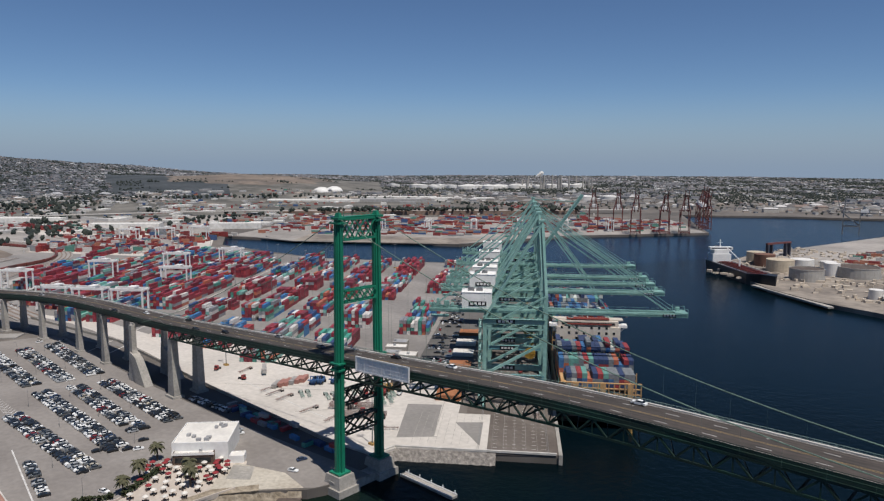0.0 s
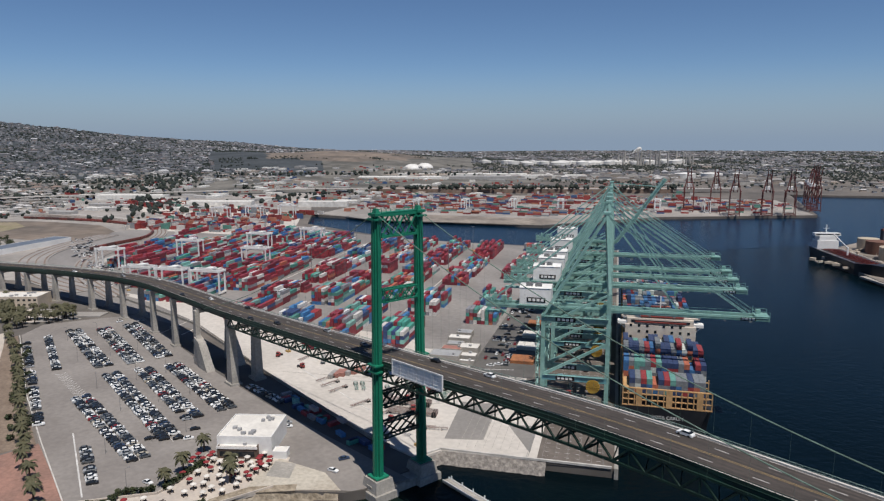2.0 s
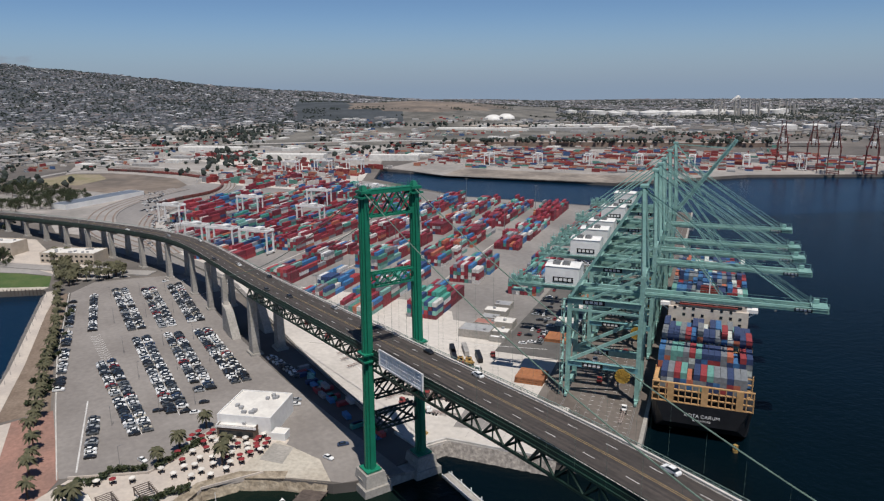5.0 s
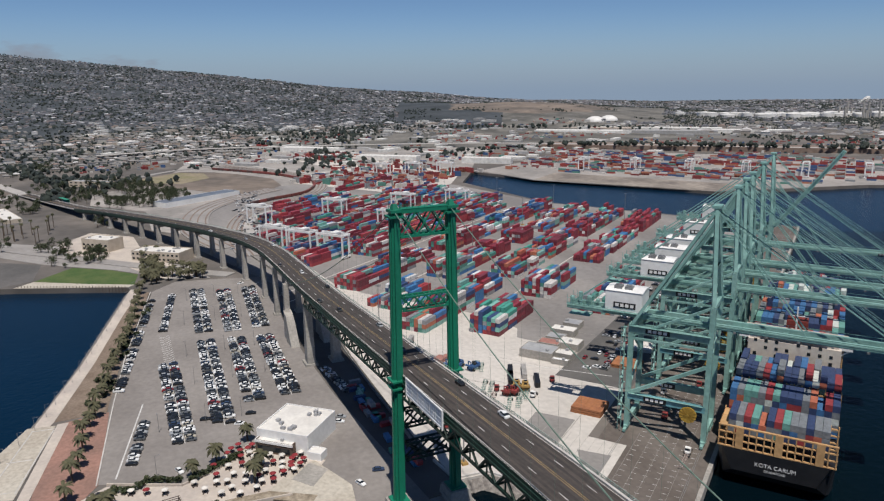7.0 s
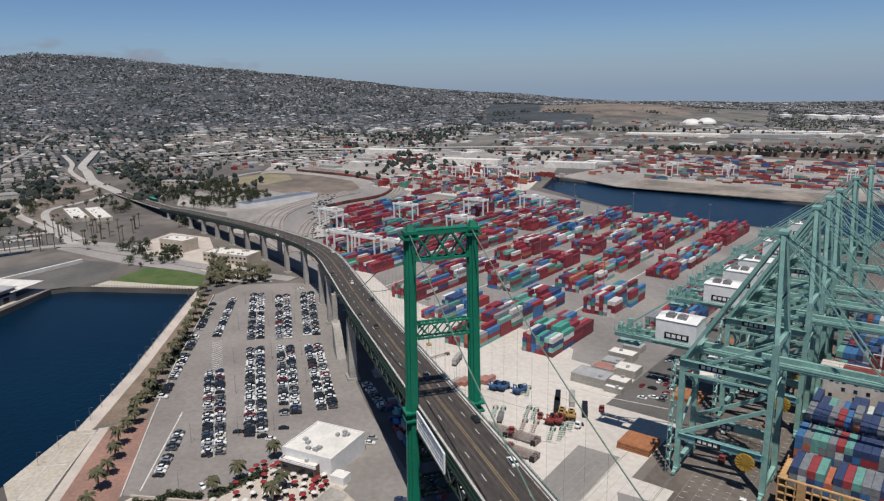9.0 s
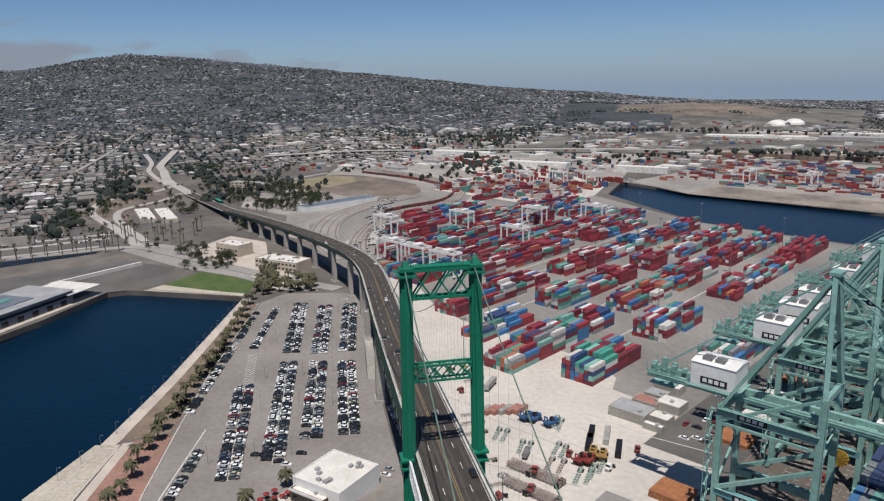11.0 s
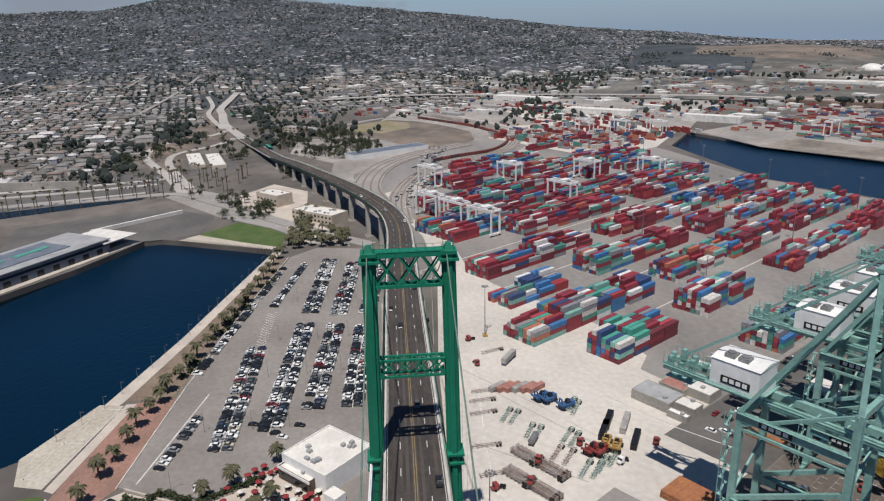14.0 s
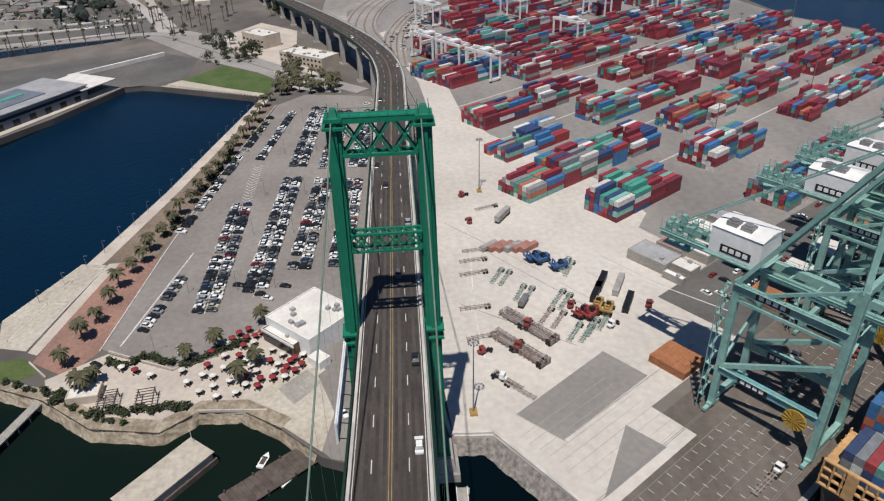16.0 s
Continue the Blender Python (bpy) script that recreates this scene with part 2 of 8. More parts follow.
class Shape:
    """Collects solids and turns them into one mesh."""

    def __init__(self):
        self.v, self.f = [], []

    def add(self, verts, faces):
        k = len(self.v)
        self.v += [tuple(p) for p in verts]
        self.f += [tuple(i + k for i in f) for f in faces]
        return self

    def hexa(self, low, high):
        return self.add(list(low) + list(high), [(3, 2, 1, 0), (4, 5, 6, 7), (0, 1, 5, 4), (1, 2, 6, 5), (2, 3, 7, 6), (3, 0, 4, 7)])

    def box(self, x, y, z, sx, sy, sz, turn=0.0, top=1.0):
        """Box with its base centre at x, y, z; top: how much the upper end narrows."""
        c, s = math.cos(radians(turn)), math.sin(radians(turn))
        def ring(k, h):
            return [(x + c * a * sx / 2 * k - s * bb * sy / 2 * k, y + s * a * sx / 2 * k + c * bb * sy / 2 * k, h) for a, bb in ((-1, -1), (1, -1), (1, 1), (-1, 1))]
        return self.hexa(ring(1, z), ring(top, z + sz))

    def beam(self, p, q, w, h=None):
        """Square bar from p to q."""
        h = h or w
        p, q = Vector(p), Vector(q)
        d = (q - p).normalized()
        side = d.cross(Vector((0, 0, 1)))
        side = Vector((1, 0, 0)) if side.length < 1e-4 else side.normalized()
        up = side.cross(d).normalized()
        off = [side * (a * w / 2) + up * (bb * h / 2) for a, bb in ((-1, -1), (1, -1), (1, 1), (-1, 1))]
        return self.hexa([p + o for o in off], [q + o for o in off])

    def rod(self, p, q, r, n=8, r2=None):
        p, q = Vector(p), Vector(q)
        r2 = r if r2 is None else r2
        d = (q - p).normalized()
        a = d.orthogonal().normalized()
        bb = d.cross(a)
        ang = [2 * math.pi * i / n for i in range(n)]
        ring = [a * math.cos(t) + bb * math.sin(t) for t in ang]
        v = [p + o * r for o in ring] + [q + o * r2 for o in ring]
        f = [(i, (i + 1) % n, n + (i + 1) % n, n + i) for i in range(n)]
        return self.add(v, f + [tuple(range(n - 1, -1, -1)), tuple(range(n, 2 * n))])

    def slab(self, pts, z0, z1):
        """Prism over a plan outline, any shape."""
        n = len(pts)
        if sum(pts[i][0] * pts[(i + 1) % n][1] - pts[(i + 1) % n][0] * pts[i][1] for i in range(n)) < 0:
            pts = pts[::-1]
        tris = tessellate_polygon([[Vector((x, y, 0)) for x, y in pts]])
        k = len(self.v)
        self.v += [(x, y, z1) for x, y in pts] + [(x, y, z0) for x, y in pts]
        for a, bb, c in tris:
            ax, ay = pts[a]
            bx, by = pts[bb]
            cx, cy = pts[c]
            if (bx - ax) * (cy - ay) - (by - ay) * (cx - ax) < 0:
                bb, c = c, bb
            self.f.append((k + a, k + bb, k + c))
        self.f += [(k + i, k + n + i, k + n + (i + 1) % n, k + (i + 1) % n) for i in range(n)]
        return self

    def mesh(self, name):
        me = bpy.data.meshes.new(name)
        me.from_pydata(self.v, [], self.f)
        me.update()
        return me


def part(name, shape, material, parent=None, label=""):
    """One mesh object, under a thing or a part if one is given."""
    me = shape if isinstance(shape, bpy.types.Mesh) else shape.mesh(name)
    if not me.materials:
        me.materials.append(M[material] if isinstance(material, str) else material)
    ob = new(name, me)
    ob.parent = parent
    return tagged(ob, label)


def thing(name, label, category, m=None, group="", kind=""):
    ob = new(name)
    ob.empty_display_size = 1
    if m is not None:
        ob.matrix_world = m
    return tagged(ob, label, category, group, kind)


def setting(name, shape, material, label, category=""):
    return tagged(part(name, shape, material), label, category or name.split("_")[0], kind="structure")


QD = Vector((math.cos(radians(QUAY_TURN)), math.sin(radians(QUAY_TURN)), 0))
QE = Vector((QD.y, -QD.x, 0))
QO = Vector((-215, 275, 0))


def Q(u, v, z=0.0):
    """A place on the terminal: u along the quay, v across it towards the water."""
    return QO + QD * u + QE * v + Vector((0, 0, z))


def Q2(u, v):
    p = Q(u, v)
    return (p.x, p.y)


QUAY_POSE = Matrix.Translation(QO) @ Matrix(((QE.x, QD.x, 0, 0), (QE.y, QD.y, 0, 0), (0, 0, 1, 0), (0, 0, 0, 1)))

# ---- water and land ----
far = [(4850 * math.cos(radians(a)) - 40, 4850 * math.sin(radians(a)) + 100) for a in range(84, 246, 6)]
SHORE = [(-235, -150), (-245, 0), (-249, 49), (-242, 65), (-227, 85), (-223, 107), (-231, 117), (-230, 131), (-221, 144), (-208, 157),
         (-205, 164), (-207, 194), (-213, 195), (-212, 208), Q2(-57, 36), Q2(490, 36), Q2(520, -238), Q2(631, -412), Q2(747, -457),
         Q2(720, -346), Q2(690, -70), Q2(836, 100), Q2(920, 350), Q2(1329, 395), Q2(1327, 580), (-299, 1803), (320, 2050)]
SHORE += far + [(-1500, -3600), (-100, -3600), (-100, -290), (-470, -68), (-521, -37), (-583, -10), (-585, 3), (-580, 17), (-545, 93),
                (-538, 94), (-394, 66), (-328, 50), (-291, 36), (-270, 10), (-262, -150)]
setting("water", Shape().slab([(4850 * math.cos(radians(a)) - 40, 4850 * math.sin(radians(a)) + 100) for a in range(0, 360, 5)], -9, -4), "water", "dark blue harbour water with a light ripple")
M["water_shallow"] = water_material("water_shallow", (0.003, 0.009, 0.008), (0.006, 0.0125, 0.009))
setting("water_shallow", Shape().slab([(-250, 0), (-252, 49), (-245, 65), (-230, 85), (-226, 107), (-234, 117), (-233, 131), (-223, 145), (-211, 156), (-206, 164), (-206, 196), (-180, 196), (-60, 160), (-60, 0)], -8, -3.88), "water_shallow", "dark green shallow water below the shore", "water")
setting("water_basin", Shape().slab([(-90, -300), (-470, -60), (-590, -5), (-588, 25), (-548, 100), (-394, 74), (-320, 56), (-285, 40), (-262, 10), (-255, -300)], -9, -3.9), "water_blue", "deep blue water of the inner basin", "water")
setting("water_channel", Shape().slab([Q2(495, 60), Q2(500, -238), Q2(620, -420), Q2(760, -470), Q2(760, -300), Q2(900, -60), Q2(1400, 400), Q2(1400, 700), Q2(900, 600), Q2(640, 330)], -9, -3.92), "water_blue", "blue water of the side channel", "water")
setting("ground", Shape().slab(SHORE, -8, 0), "ground", "flat dusty harbour land with paved and bare earth patches")
ISLAND = [(-213, 729), (-160, 691), (-106, 672), (100, 560), (900, 540), (900, 1500), (-100, 1600), (-225, 1370), (-311, 994), (-317, 847)]
setting("ground_island", Shape().slab(ISLAND, -8, 0), "island", "brownish bare ground of the tank farm across the channel", "ground")


RIDGE = [(-40, 10), (0, 20), (17, 22), (40, 15), (48.7, 8), (53, 18), (58, 20), (62.5, 44), (66.3, 80), (70, 95), (74.5, 127), (81.3, 195), (87, 245),
         (92.5, 289), (97.6, 332), (101.7, 359), (104.9, 319), (108.8, 266), (115.7, 252), (125, 260), (150, 200)]


def ridge(yaw):
    return float(np.interp(yaw, [a for a, _ in RIDGE], [h for _, h in RIDGE]))


def land_height(x, y):
    """Height of the far land: a long hill behind the town, and a low dry rise before it."""
    dx, dy = x + 40, y - 100
    r, yaw = math.hypot(dx, dy), math.degrees(math.atan2(-dx, dy))
    k = max(0.0, min(1.0, (r - 1500) / 3200))
    h = ridge(yaw) * (0.35 * k + 0.65 * k ** 1.8)
    h *= 1 + 0.10 * noise.noise(Vector((x * 0.0022, y * 0.0022, 0))) * (1 - k) + 0.03 * noise.noise(Vector((x * 0.006, y * 0.006, 3)))
    a = ((r - 2900) / 750) ** 2 + ((yaw - 58) / 11) ** 2
    h += 48 * math.exp(-a * 1.3)
    return h - 1.0 if r > 1480 else -1.0


sh = Shape()
rings, spokes = [1450 + 85 * i for i in range(41)], [-30 + 1.5 * i for i in range(111)]
for r in rings:
    for yaw in spokes:
        x, y = -40 - r * math.sin(radians(yaw)), 100 + r * math.cos(radians(yaw))
        sh.v.append((x, y, land_height(x, y)))
n = len(spokes)
flats = []
for i in range(len(rings) - 1):
    for j in range(n - 1):
        if rings[i] > 2200 or spokes[j] > 30:
            flat = spokes[j] < 60 or (spokes[j] < 93 and rings[i] < 2000)
            (flats if flat else sh.f).append((i * n + j, i * n + j + 1, (i + 1) * n + j + 1, (i + 1) * n + j))
plain = Shape()
plain.v, plain.f = list(sh.v), flats
setting("ground_plain", plain, "plain", "pale and brown flat land of the inland districts", "ground")
setting("hillside", sh, "hillside", "long wooded hillside covered with houses behind the harbour, haze in its bluish colour", "hill")

# hazy distance all round the horizon: haze painted on a glowing ring, fading upwards
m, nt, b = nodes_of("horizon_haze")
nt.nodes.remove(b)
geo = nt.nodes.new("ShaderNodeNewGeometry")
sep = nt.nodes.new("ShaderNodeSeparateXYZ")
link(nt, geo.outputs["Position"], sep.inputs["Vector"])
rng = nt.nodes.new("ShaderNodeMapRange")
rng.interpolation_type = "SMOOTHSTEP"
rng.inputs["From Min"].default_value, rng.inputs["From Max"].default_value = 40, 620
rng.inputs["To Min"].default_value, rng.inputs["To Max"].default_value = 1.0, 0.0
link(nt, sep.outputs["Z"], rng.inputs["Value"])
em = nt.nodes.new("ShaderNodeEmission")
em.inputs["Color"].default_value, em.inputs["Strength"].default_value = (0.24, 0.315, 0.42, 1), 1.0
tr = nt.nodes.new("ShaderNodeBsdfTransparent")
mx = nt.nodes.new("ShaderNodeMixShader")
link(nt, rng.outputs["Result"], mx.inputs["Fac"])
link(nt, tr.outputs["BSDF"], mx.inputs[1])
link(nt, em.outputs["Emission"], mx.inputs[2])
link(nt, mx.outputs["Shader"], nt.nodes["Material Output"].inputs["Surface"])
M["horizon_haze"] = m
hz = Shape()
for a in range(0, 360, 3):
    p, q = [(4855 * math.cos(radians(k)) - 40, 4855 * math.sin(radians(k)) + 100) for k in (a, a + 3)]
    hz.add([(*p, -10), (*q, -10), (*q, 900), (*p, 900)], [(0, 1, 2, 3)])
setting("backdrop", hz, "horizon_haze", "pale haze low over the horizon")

# a low bank of grey cloud behind the hill
m, nt, b = nodes_of("cloud_bank")
nt.nodes.remove(b)
geo = nt.nodes.new("ShaderNodeNewGeometry")
sep = nt.nodes.new("ShaderNodeSeparateXYZ")
link(nt, geo.outputs["Position"], sep.inputs["Vector"])
hgt = nt.nodes.new("ShaderNodeMapRange")
hgt.inputs["From Min"].default_value, hgt.inputs["From Max"].default_value = 300, 620
hgt.inputs["To Min"].default_value, hgt.inputs["To Max"].default_value = 0.16, -0.22
link(nt, sep.outputs["Z"], hgt.inputs["Value"])
side = nt.nodes.new("ShaderNodeMapRange")
side.inputs["From Min"].default_value, side.inputs["From Max"].default_value = -1650, 150
side.inputs["To Min"].default_value, side.inputs["To Max"].default_value = 0.12, -0.25
link(nt, sep.outputs["Y"], side.inputs["Value"])
add = nt.nodes.new("ShaderNodeMath")
link(nt, hgt.outputs["Result"], add.inputs[0])
link(nt, side.outputs["Result"], add.inputs[1])
nz = noise_fac(nt, 0.0022, 5, 0.3, 0.9, ((1, 1, 3.2), 0))
add2 = nt.nodes.new("ShaderNodeMath")
link(nt, add.outputs[0], add2.inputs[0])
link(nt, nz, add2.inputs[1])
cut = nt.nodes.new("ShaderNodeMapRange")
cut.interpolation_type = "SMOOTHSTEP"
cut.inputs["From Min"].default_value, cut.inputs["From Max"].default_value = 0.28, 0.62
cut.inputs["To Max"].default_value = 0.75
link(nt, add2.outputs[0], cut.inputs["Value"])
em = nt.nodes.new("ShaderNodeEmission")
em.inputs["Color"].default_value = (0.245, 0.26, 0.31, 1)
tr = nt.nodes.new("ShaderNodeBsdfTransparent")
mx = nt.nodes.new("ShaderNodeMixShader")
link(nt, cut.outputs["Result"], mx.inputs["Fac"])
link(nt, tr.outputs["BSDF"], mx.inputs[1])
link(nt, em.outputs["Emission"], mx.inputs[2])
link(nt, mx.outputs["Shader"], nt.nodes["Material Output"].inputs["Surface"])
M["cloud_bank"] = m
cl = Shape()
for a in range(176, 216, 2):
    p, q = [(4845 * math.cos(radians(k)) - 40, 4845 * math.sin(radians(k)) + 100) for k in (a, a + 2)]
    cl.add([(*p, 150), (*q, 150), (*q, 640), (*p, 640)], [(0, 1, 2, 3)])
setting("backdrop_cloud", cl, "cloud_bank", "low bank of grey cloud behind the hill", "cloud")

# the dry grass rise in front of the far hills
sh = Shape()
nr, ns = 52, 68
for i in range(nr):
    for j in range(ns):
        k = 1.0 + 0.10 * noise.noise(Vector((i * 0.17, j * 0.15, 8)))
        r = 2900 + (-560 + 1120 * i / (nr - 1)) * k
        yaw = 58 + (-9 + 18 * j / (ns - 1)) * k
        x, y = -40 - r * math.sin(radians(yaw)), 100 + r * math.cos(radians(yaw))
        sh.v.append((x, y, land_height(x, y) + 4.5 - 9.0 * (((i - nr / 2 + 0.5) / (nr / 2)) ** 2 + ((j - ns / 2 + 0.5) / (ns / 2)) ** 2) + 2.0 * noise.noise(Vector((x * 0.01, y * 0.01, 1)))))
for i in range(nr - 1):
    for j in range(ns - 1):
        sh.f.append((i * ns + j, i * ns + j + 1, (i + 1) * ns + j + 1, (i + 1) * ns + j))
setting("dry_hill", sh, "dry_grass", "low hill of dry brown grass", "hill")

setting("ground_railyard", Shape().slab([(-600, 203), (-690, 170), (-760, 120), (-880, 120), (-960, 60), (-1060, 60), (-1130, 150), (-1350, 200), (-1800, 330), (-2000, 700), (-1500, 900), Q2(770, -470), Q2(600, -470), Q2(480, -640), Q2(240, -560)], -1, 0.03), "rail_ground", "pale dusty ground of the rail yards", "ground")
# paved areas, each a thin sheet on the ground
setting("pavement_yard", Shape().slab([Q2(40, -10), Q2(488, -10), Q2(517, -238), Q2(600, -400), Q2(640, -520), Q2(480, -640), Q2(240, -560), Q2(150, -420), Q2(40, -130)], -1, 0.05), "yard_asphalt", "worn grey asphalt of the container yard")
setting("pavement_apron", Shape().slab([(-212, 196), (-211, 208), Q2(-57, -36), Q2(-57, 4), Q2(-12, 4), Q2(-12, -12), Q2(40, -12), Q2(40, -46), Q2(76, -46), Q2(80, -84), Q2(94, -90), Q2(106, -116), Q2(109, -166), Q2(110, -212), Q2(120, -247), Q2(150, -296), Q2(162, -340), Q2(180, -400), Q2(260, -470), (-700, 165), (-640, 190), (-560, 205), (-480, 209), (-345, 198), (-250, 194)], -1, 0.09), "apron", "pale sunlit concrete apron beside the bridge")
setting("pavement_quay", Shape().slab([Q2(-57, 4), Q2(-57, 35.6), Q2(489, 35.6), Q2(489, -8), Q2(-12, -8), Q2(-12, 4)], -1, 0.12), "quay_deck", "brownish worn quay deck under the cranes")
setting("pavement_dark_pad", Shape().slab([(-219, 216), (-246, 251), (-232, 262), (-207, 228)], -1, 0.13), "dark_pad", "darker grey paved rectangle on the apron")
setting("pavement_parking", Shape().slab([(-268, 74), (-330, 80), (-395, 88), (-470, 100), (-525, 108), (-545, 125), (-540, 150), (-529, 186), (-420, 178), (-366, 176), (-302, 176), (-200, 182), (-207, 160), (-221, 147), (-250, 140), (-271, 133), (-258, 118), (-252, 105)], -1, 0.05), "parking", "grey asphalt of the crowded car park")
quay_kerb = Shape().slab([Q2(-58, 35), Q2(-58, 36.6), Q2(490, 36.6), Q2(490, 35)], -8, 0.5)
setting("quay_edge", quay_kerb, "concrete", "concrete edge beam of the quay", "quay")

# ---- bridge ----
DECK = [(430, 166.9, 38.6), (250, 170.5, 48.6), (164, 172.2, 55.4), (104, 173.5, 57.0), (27, 175.0, 57.3), (-50, 176.5, 57.0), (-110, 177.8, 55.4), (-201, 180.1, 48.6), (-345, 182.5, 38.5), (-420, 184, 34.8),
        (-478, 184.5, 32), (-526, 180.0, 29.7), (-571, 170.0, 27.4), (-619, 155.5, 25), (-688, 131, 21.4), (-760, 103, 17.4), (-830, 76, 13), (-890, 52, 8.6), (-1000, 12, 4.5), (-1090, -22, 2.5)]


def smooth_path(pts, step=4.0):
    """Evenly spaced points on a curve through the plan points."""
    p = np.array(pts, float)
    out = []
    for i in range(len(p) - 1):
        a, b_, c_, d_ = p[max(i - 1, 0)], p[i], p[i + 1], p[min(i + 2, len(p) - 1)]
        k = max(2, int(np.linalg.norm(c_ - b_) / step))
        for t in np.arange(k) / k:
            out.append(0.5 * (2 * b_ + (c_ - a) * t + (2 * a - 5 * b_ + 4 * c_ - d_) * t * t + (3 * b_ - a - 3 * c_ + d_) * t ** 3))
    out.append(p[-1])
    return [Vector(q) for q in out]


class Way:
    """A line in plan with places by distance along it and offset to its side."""

    def __init__(self, pts, step=4.0):
        self.p = smooth_path(pts, step)
        self.s = [0.0]
        for a, b_ in zip(self.p, self.p[1:]):
            self.s.append(self.s[-1] + (b_ - a).length)
        self.length = self.s[-1]

    def at(self, s, off=0.0, up=0.0):
        s = max(0.0, min(self.length - 1e-3, s))
        i = min(int(np.searchsorted(self.s, s, "right")) - 1, len(self.p) - 2)
        k = (s - self.s[i]) / max(self.s[i + 1] - self.s[i], 1e-6)
        a, b_ = self.p[max(i - 1, 0)], self.p[min(i + 2, len(self.p) - 1)]
        d = (b_ - a)
        side = Vector((d.y, -d.x, 0)).normalized()
        return self.p[i].lerp(self.p[i + 1], k) + side * off + Vector((0, 0, up))

    def near_x(self, x):
        return self.s[min(range(len(self.p)), key=lambda i: abs(self.p[i].x - x))]

    def strip(self, s0, s1, o0, o1, u0, u1, step=6.0, shape=None):
        """A solid band between two offsets and two heights."""
        shape = shape or Shape()
        n = max(1, int((s1 - s0) / step))
        v, f = [], []
        for i in range(n + 1):
            a = s0 + (s1 - s0) * i / n
            v += [self.at(a, o0, u0), self.at(a, o1, u0), self.at(a, o1, u1), self.at(a, o0, u1)]
        for i in range(n):
            k = 4 * i
            f += [(k + j, k + 4 + j, k + 4 + (j + 1) % 4, k + (j + 1) % 4) for j in range(4)]
        shape.add(v, f + [(0, 1, 2, 3), (4 * n + 3, 4 * n + 2, 4 * n + 1, 4 * n)])
        return shape


# the bridge runs towards lower x: a positive offset is the harbour-terminal side
way = Way(DECK)
S_TOWER, S_END, S_LAND, S_FAR = way.near_x(-204), way.near_x(-345), way.near_x(-885), way.near_x(250)
bridge = thing("suspension_bridge", "green suspension bridge with a brown asphalt deck over the harbour", "bridge", pose(-201, 180.1, 0))
inv = bridge.matrix_world.inverted()


def bpart(name, shape, material, label="", parent=None):
    ob = part(name, shape, material, parent or bridge, label)
    if parent is None:
        ob.matrix_parent_inverse = inv
    return ob


bpart("roadway", way.strip(0, way.length, -7.3, 7.3, -0.5, 0), "road_deck", "brown-grey worn asphalt roadway")
bpart("deck_slab", way.strip(0, S_LAND, -8.4, 8.4, -1.1, -0.52), "concrete")
for o in (-1, 1):
    bpart("kerb", way.strip(0, way.length, min(o * 7.3, o * 7.95), max(o * 7.3, o * 7.95), -0.5, 0.45), "kerb", "pale concrete kerb")
    rail = way.strip(0, S_LAND, o * 8.2 - 0.06, o * 8.2 + 0.06, 1.0, 1.12)
    way.strip(0, S_LAND, o * 8.2 - 0.05, o * 8.2 + 0.05, 0.5, 0.58, shape=rail)
    s = 0.0
    while s < S_LAND:
        rail.beam(way.at(s, o * 8.2, -0.5), way.at(s, o * 8.2, 1.1), 0.12)
        s += 1.6
    if o < 0:
        way.strip(0, S_LAND, -8.32, -8.24, -0.4, 0.8, shape=rail)
    # the south railing takes the green darkened for shade
    bpart("railing", rail, "rail_paint" if o > 0 else "shaded_green", "weathered pale green steel railing" if o > 0 else "green steel railing with a plated foot, colour darkened for shade")
    bpart("edge_girder", way.strip(0, S_LAND, o * 8.5 - 0.15, o * 8.5 + 0.15, -1.5, -0.1), "shaded_green")
    bpart("edge_line", way.strip(0, way.length, o * 6.95 - 0.08, o * 6.95 + 0.08, 0.01, 0.025), "line_white")
    bpart("centre_line", way.strip(0, way.length, o * 0.28 - 0.09, o * 0.28 + 0.09, 0.01, 0.025), "line_yellow", "double yellow centre line")
dashes = Shape()
s = 3.0
while s < way.length - 8:
    for o in (-3.6, 3.6):
        way.strip(s, s + 3.7, o - 0.1, o + 0.1, 0.01, 0.025, shape=dashes)
    s += 13.2
tagged(bpart("lane_marking", dashes, "line_white"), kind="stuff")

for lane in (-5.4, -1.9, 1.9, 5.4):
    for e in (-0.8, 0.8):
        bpart("wheel_track", way.strip(0, S_LAND, lane + e - 0.38, lane + e + 0.38, 0.004, 0.008), "tyre_track", "darker worn wheel track")
